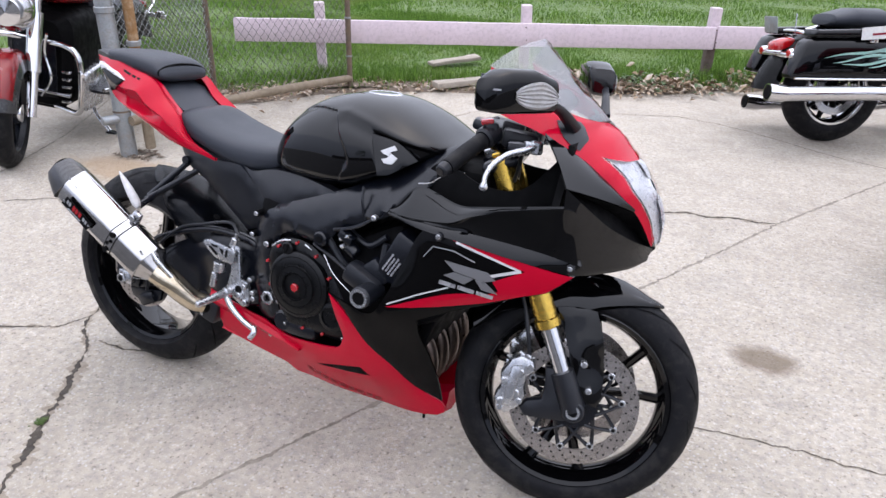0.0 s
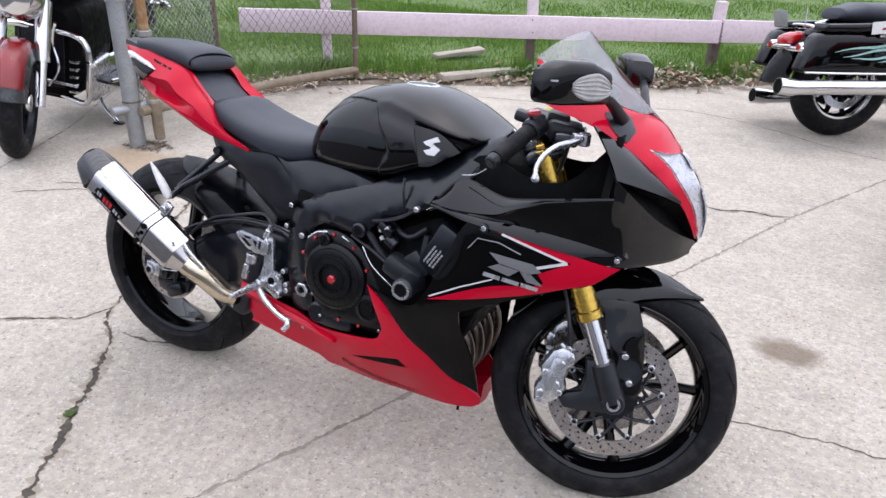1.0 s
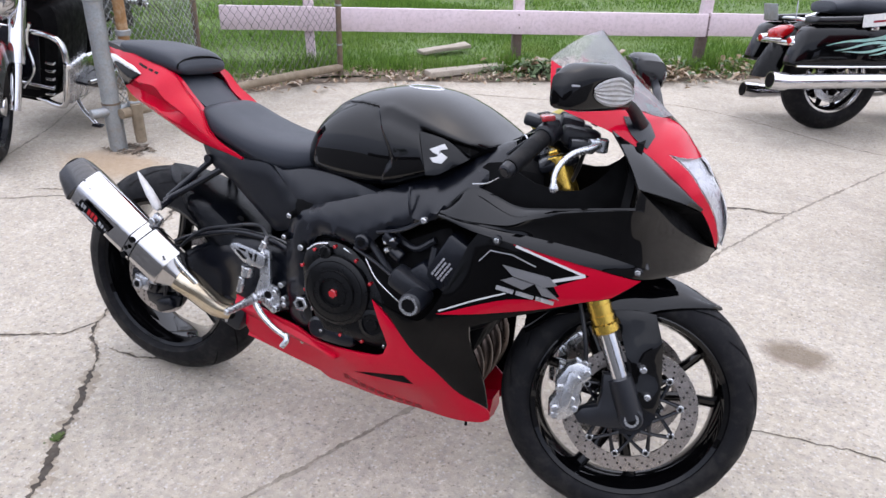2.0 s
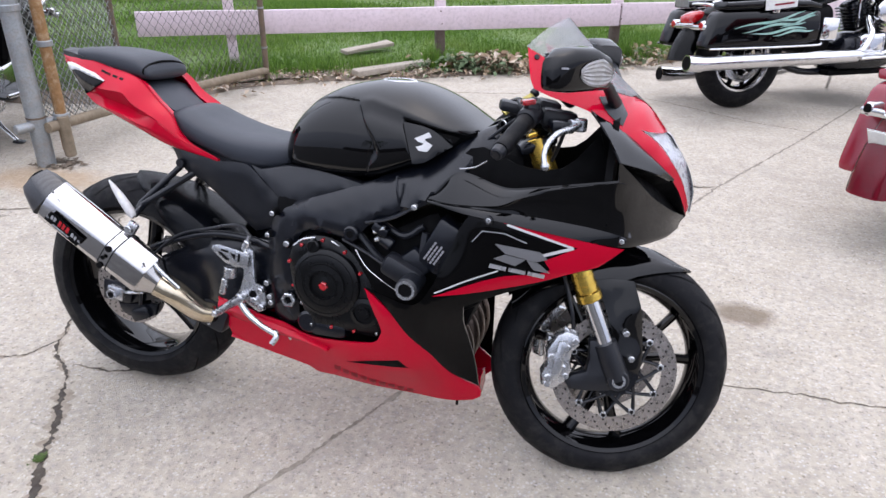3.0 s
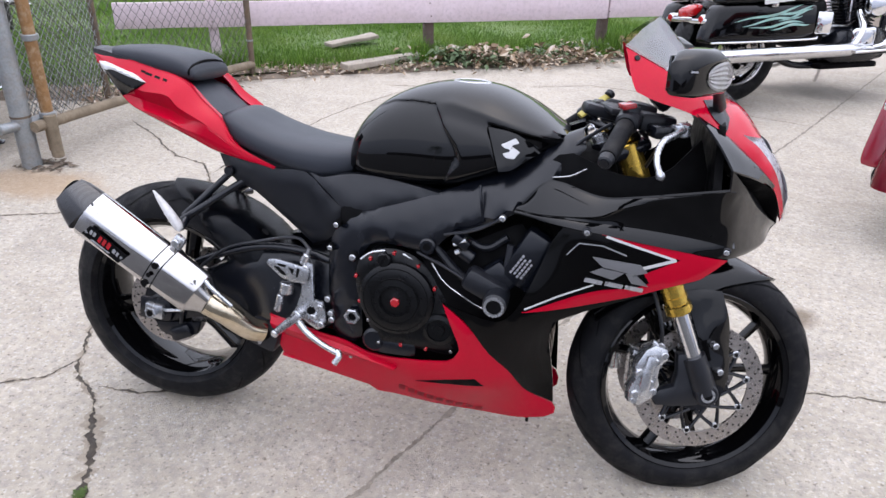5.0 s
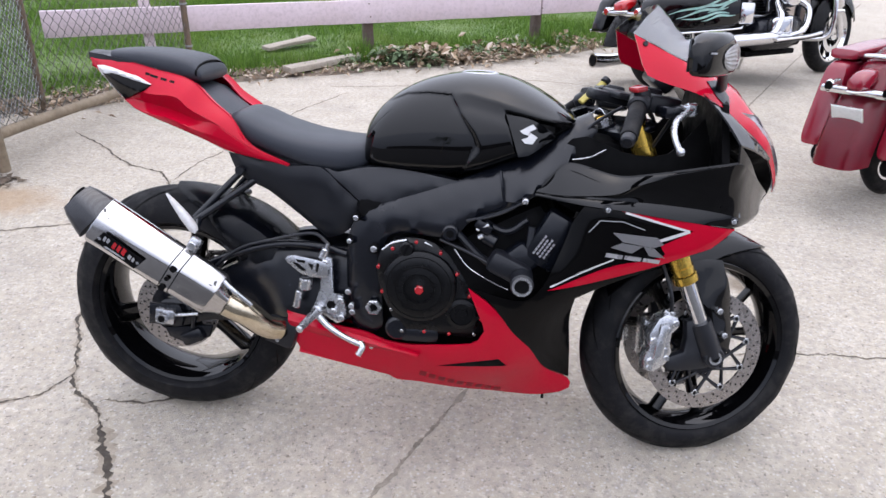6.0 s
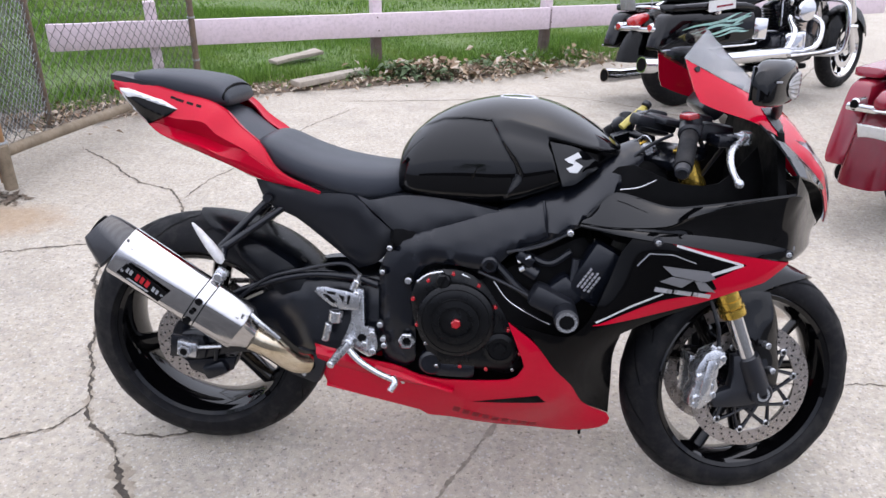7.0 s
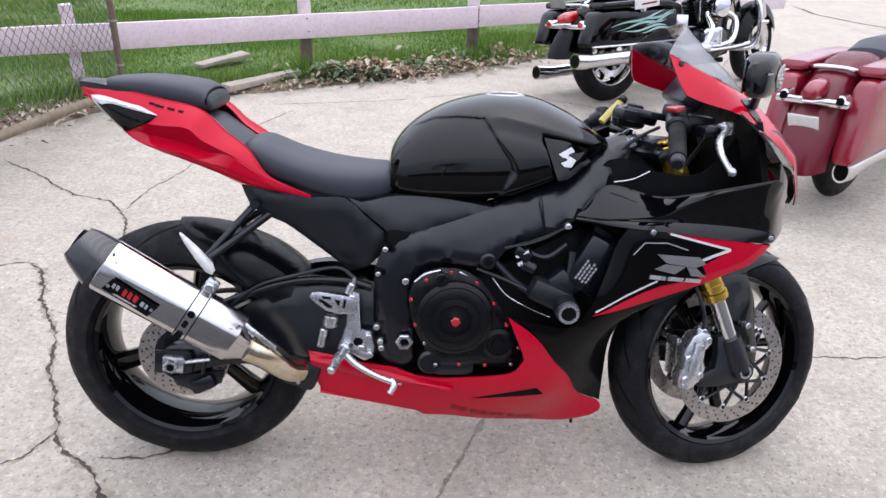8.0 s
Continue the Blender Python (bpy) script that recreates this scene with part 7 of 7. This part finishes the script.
    part("tail_light", moved(superbox([(-.515, 0, .02, .585, .61), (-.505, 0, .045, .575, .628), (-.46, 0, .058, .572, .650), (-.40, 0, .055, .585, .660), (-.37, 0, .03, .61, .65)], 24, 3), pose(tx, 0, 0)), REDLENS if not tail_drop else body, bike, "rounded red tail light")
    part("tail_light_trim", tube([(-.47 + tx, -.062, .572), (-.515 + tx, -.03, .573), (-.52 + tx, 0, .573), (-.515 + tx, .03, .573), (-.47 + tx, .062, .572)], .006, 8), CHROME, bike)
    part("light_bar", box(.05, .44, .034, (-.455 + tx, 0, .555 + tail_drop * .1), bevel=.012), CHROME, bike, "chrome rear light bar")
    part("fender_trim", tube([(-.30, 0, .70), (-.22, 0, .722), (-.15, 0, .725)], .010, 8), CHROME, bike)
    part("grab_rail", tube([(-.20, -.14, .60), (-.36, -.14, .68), (-.385, 0, .695), (-.36, .14, .68), (-.20, .14, .60)], .011, 10), CHROME, bike, "chrome grab rail")
    part("headlight_bucket", moved(lathe([(.118, 0), (.122, -.02), (.11, -.08), (.07, -.13), (.0005, -.14)], 36, False), turn @ pose(head_x, 0, head_z, 0, 0, 90) @ Matrix.Scale(head_k, 4)), CHROME, bike, "chrome headlight shell")
    part("headlight_reflector", moved(lathe([(.100, -.002), (.08, -.03), (.03, -.05), (.0005, -.052)], 32, False), turn @ pose(head_x + .012, 0, head_z, 0, 0, 90) @ Matrix.Scale(head_k, 4)), REFLECTOR, bike)
    part("headlight_lens", moved(lathe([(.104, 0), (.08, .012), (.04, .020), (.0005, .022)], 32, False), turn @ pose(head_x + .008, 0, head_z, 0, 0, -90) @ Matrix.Scale(head_k, 4)), CLEAR, bike, "clear round headlight lens")
    if not bags:
        part("engine_shroud", superbox([(.60, 0, .10, .25, .70), (.64, 0, .17, .23, .76), (.90, 0, .20, .22, .80), (1.12, 0, .19, .22, .78), (1.17, 0, .14, .24, .74)], 28, 5), DEEP, bike, "black engine and radiator block")
        part("radiator_grille", box(.012, .24, .34, (1.185, 0, .46), (0, 4, 0), bevel=.003), SATIN, bike)
        part("lower_panel", superbox([(.86, .235, .02, .24, .44), (.90, .24, .035, .22, .48), (1.10, .24, .03, .22, .46), (1.13, .235, .015, .25, .42)]), ALLOY, bike, "dull silver side cover")
        for k in range(5):
            part("cover_rib", box(.03, .05, .018, (1.165, .165, .28 + .045 * k), (0, 8, 0), bevel=.006), CHROME, bike)
        part("brake_hose", tube([(1.21, .04, .30), (1.22, .10, .42), (1.20, .06, .56), (1.24, .09, .68)], .008, 8), CHROME, bike)
        part("cross_brace", rod((1.20, -.16, .335), (1.20, .20, .325), .010, seg=10), CHROME, bike)
    if bags:
        part("nacelle", moved(superbox([(1.28, 0, .08, .80, .96), (1.33, 0, .14, .77, 1.02), (1.44, 0, .14, .76, 1.03), (1.49, 0, .11, .78, 1.0)], 28, 3), turn), body if under is GREYPAINT else CHROME, bike)
        part("crossbar", moved(tube([(1.49, -.22, .79), (1.50, 0, .775), (1.49, .22, .79)], .014, 10), turn), CHROME, bike)
    part("side_stand", tube([(.82, .15, .26), (.92, .24, .15), (1.00, .36, stand_z)], [.014, .012, .012], 10), CHROME, bike, "chrome side stand")
    part("stand_foot", box(.05, .06, .012, (1.005, .372, stand_z - .002), bevel=.003), SATIN, bike)
    part("skid", box(.5, .2, .04, (.85, 0, .215), bevel=.012), DEEP, bike)
    if plate_at:
        x, z, tilt = plate_at
        part("licence_plate", box(.004, .178, .102, (x, 0, z), (0, tilt, 0), bevel=.0015), PALE, bike, "blank white licence plate")
        part("plate_frame", box(.003, .190, .114, (x + .004, 0, z), (0, tilt, 0), bevel=.001), CHROME, bike)
    if graphic:
        for x0, z0, l, li, wv, ph in ((-.33, .548, .50, .085, .014, 0.4), (-.27, .528, .46, .060, -.015, 1.2), (-.22, .512, .42, .030, .014, 2.3), (-.10, .57, .36, .060, .012, 0.2), (-.05, .50, .30, .035, -.012, 0.9), (.0, .545, .26, .075, .010, 2.0)):
            part("flame", panel(flame(x0, z0, l, li, wv, ph), Flat(.3165), .003, -1, .016, edge=.0003, smooth=False), graphic, bike, "pale teal flame graphic")
    return bike


def stand_at(x, y, yaw, lean):
    return Matrix.Translation((x, y, 0)) @ Matrix.Rotation(radians(yaw), 4, "Z") @ Matrix.Rotation(radians(-lean), 4, "X")


flamed = touring_bike("touring_motorcycle", "black touring motorcycle with teal flames and chrome pipes", stand_at(2.06, 3.92, 29, 7), BLACK, BLACK, TEAL, 12)
sign = part("paper_sign", box(.23, .003, .07, (-.02, -.327, .700), (0, -5, 0)), PALE, flamed, "white paper sign on the saddlebag lid")
part("sign_bar", box(.14, .002, .012, (.0, -.3295, .694), (0, -5, 0)), WINE, sign)
part("guide_pole", rod((-.43, -.12, .68), (-.435, -.12, .80), .004, seg=8), CHROME, flamed)
part("plate_holder", box(.006, .16, .10, (-.50, .05, .73), (0, -10, 0), bevel=.002), GALV, flamed)
touring_bike("touring_motorcycle", "wine red touring motorcycle with stretched rear fender", stand_at(2.82, 2.05, 40, 4) @ Matrix.Diagonal((1, 0.74, 1, 1)), WINE, WINE, None, 0, True, (-.605, .46, -24), .33, .10, seat_z=-.06)
touring_bike("cruiser_motorcycle", "crimson and grey cruiser motorcycle with chrome engine guard", stand_at(-2.890, 2.530, -64, 11), CRIMSON, GREYPAINT, None, 16, guard_z=-.07, head_z=.84, head_k=1.0, bags=False, head_x=1.47, tank_z=.03, stand_z=.082)

# ---- behind the camera, seen only in the paint: an added dark wall for the far horizon, and a young tree ----
FAR_DARK = paint("far_dark_tone", (0.055, 0.05, 0.047), (0.075, 0.068, 0.06), 0.8, scale=1.5)
far_wall = part("backdrop_wall", box(120, 0.25, 3.2, (1.0, -48.0, 1.6)), FAR_DARK, None, smooth=False)
tagged(far_wall, "plain dark wall added far off, unseen, for the reflected horizon", "wall", kind="structure")


def yard_tree(m):
    tree = thing("tree", "young leafy tree standing in the open yard", "tree", m)
    part("trunk", tube([(0, 0, 0), (.05, .02, 1.2), (.02, -.04, 2.4), (.06, .02, 4.2)], [.11, .08, .06, .02], 12), GREY_WOOD, tree)
    twigs = np.random.default_rng(4)
    leaves = []
    for i in range(13):
        a, z = 2.4 * i, 1.7 + .2 * i
        reach = 1.55 * math.sin(math.pi * min(1, .25 + i / 15))
        end = Vector((math.cos(a) * reach, math.sin(a) * reach, z + reach * .7))
        mid = Vector((math.cos(a) * reach * .5, math.sin(a) * reach * .5, z + reach * .28))
        part("limb", tube([(.03, 0, z), mid, end], [.03, .02, .006], 7, 4), GREY_WOOD, tree)
        for c, spread in ((end, .30), (mid.lerp(end, .5), .26)):
            for _ in range(110):
                q = c + Vector(twigs.normal(0, spread, 3))
                u, v = Vector(twigs.normal(0, .06, 3)), Vector(twigs.normal(0, .05, 3))
                leaves += [tuple(q), tuple(q + u), tuple(q + v)]
    me = bpy.data.meshes.new("crown")
    me.from_pydata(leaves, [], np.arange(len(leaves)).reshape(-1, 3).tolist())
    me.materials.append(WEED)
    new("crown", me).parent = tree
    return tree


yard_tree(pose(-7.5, -13.0, 0))
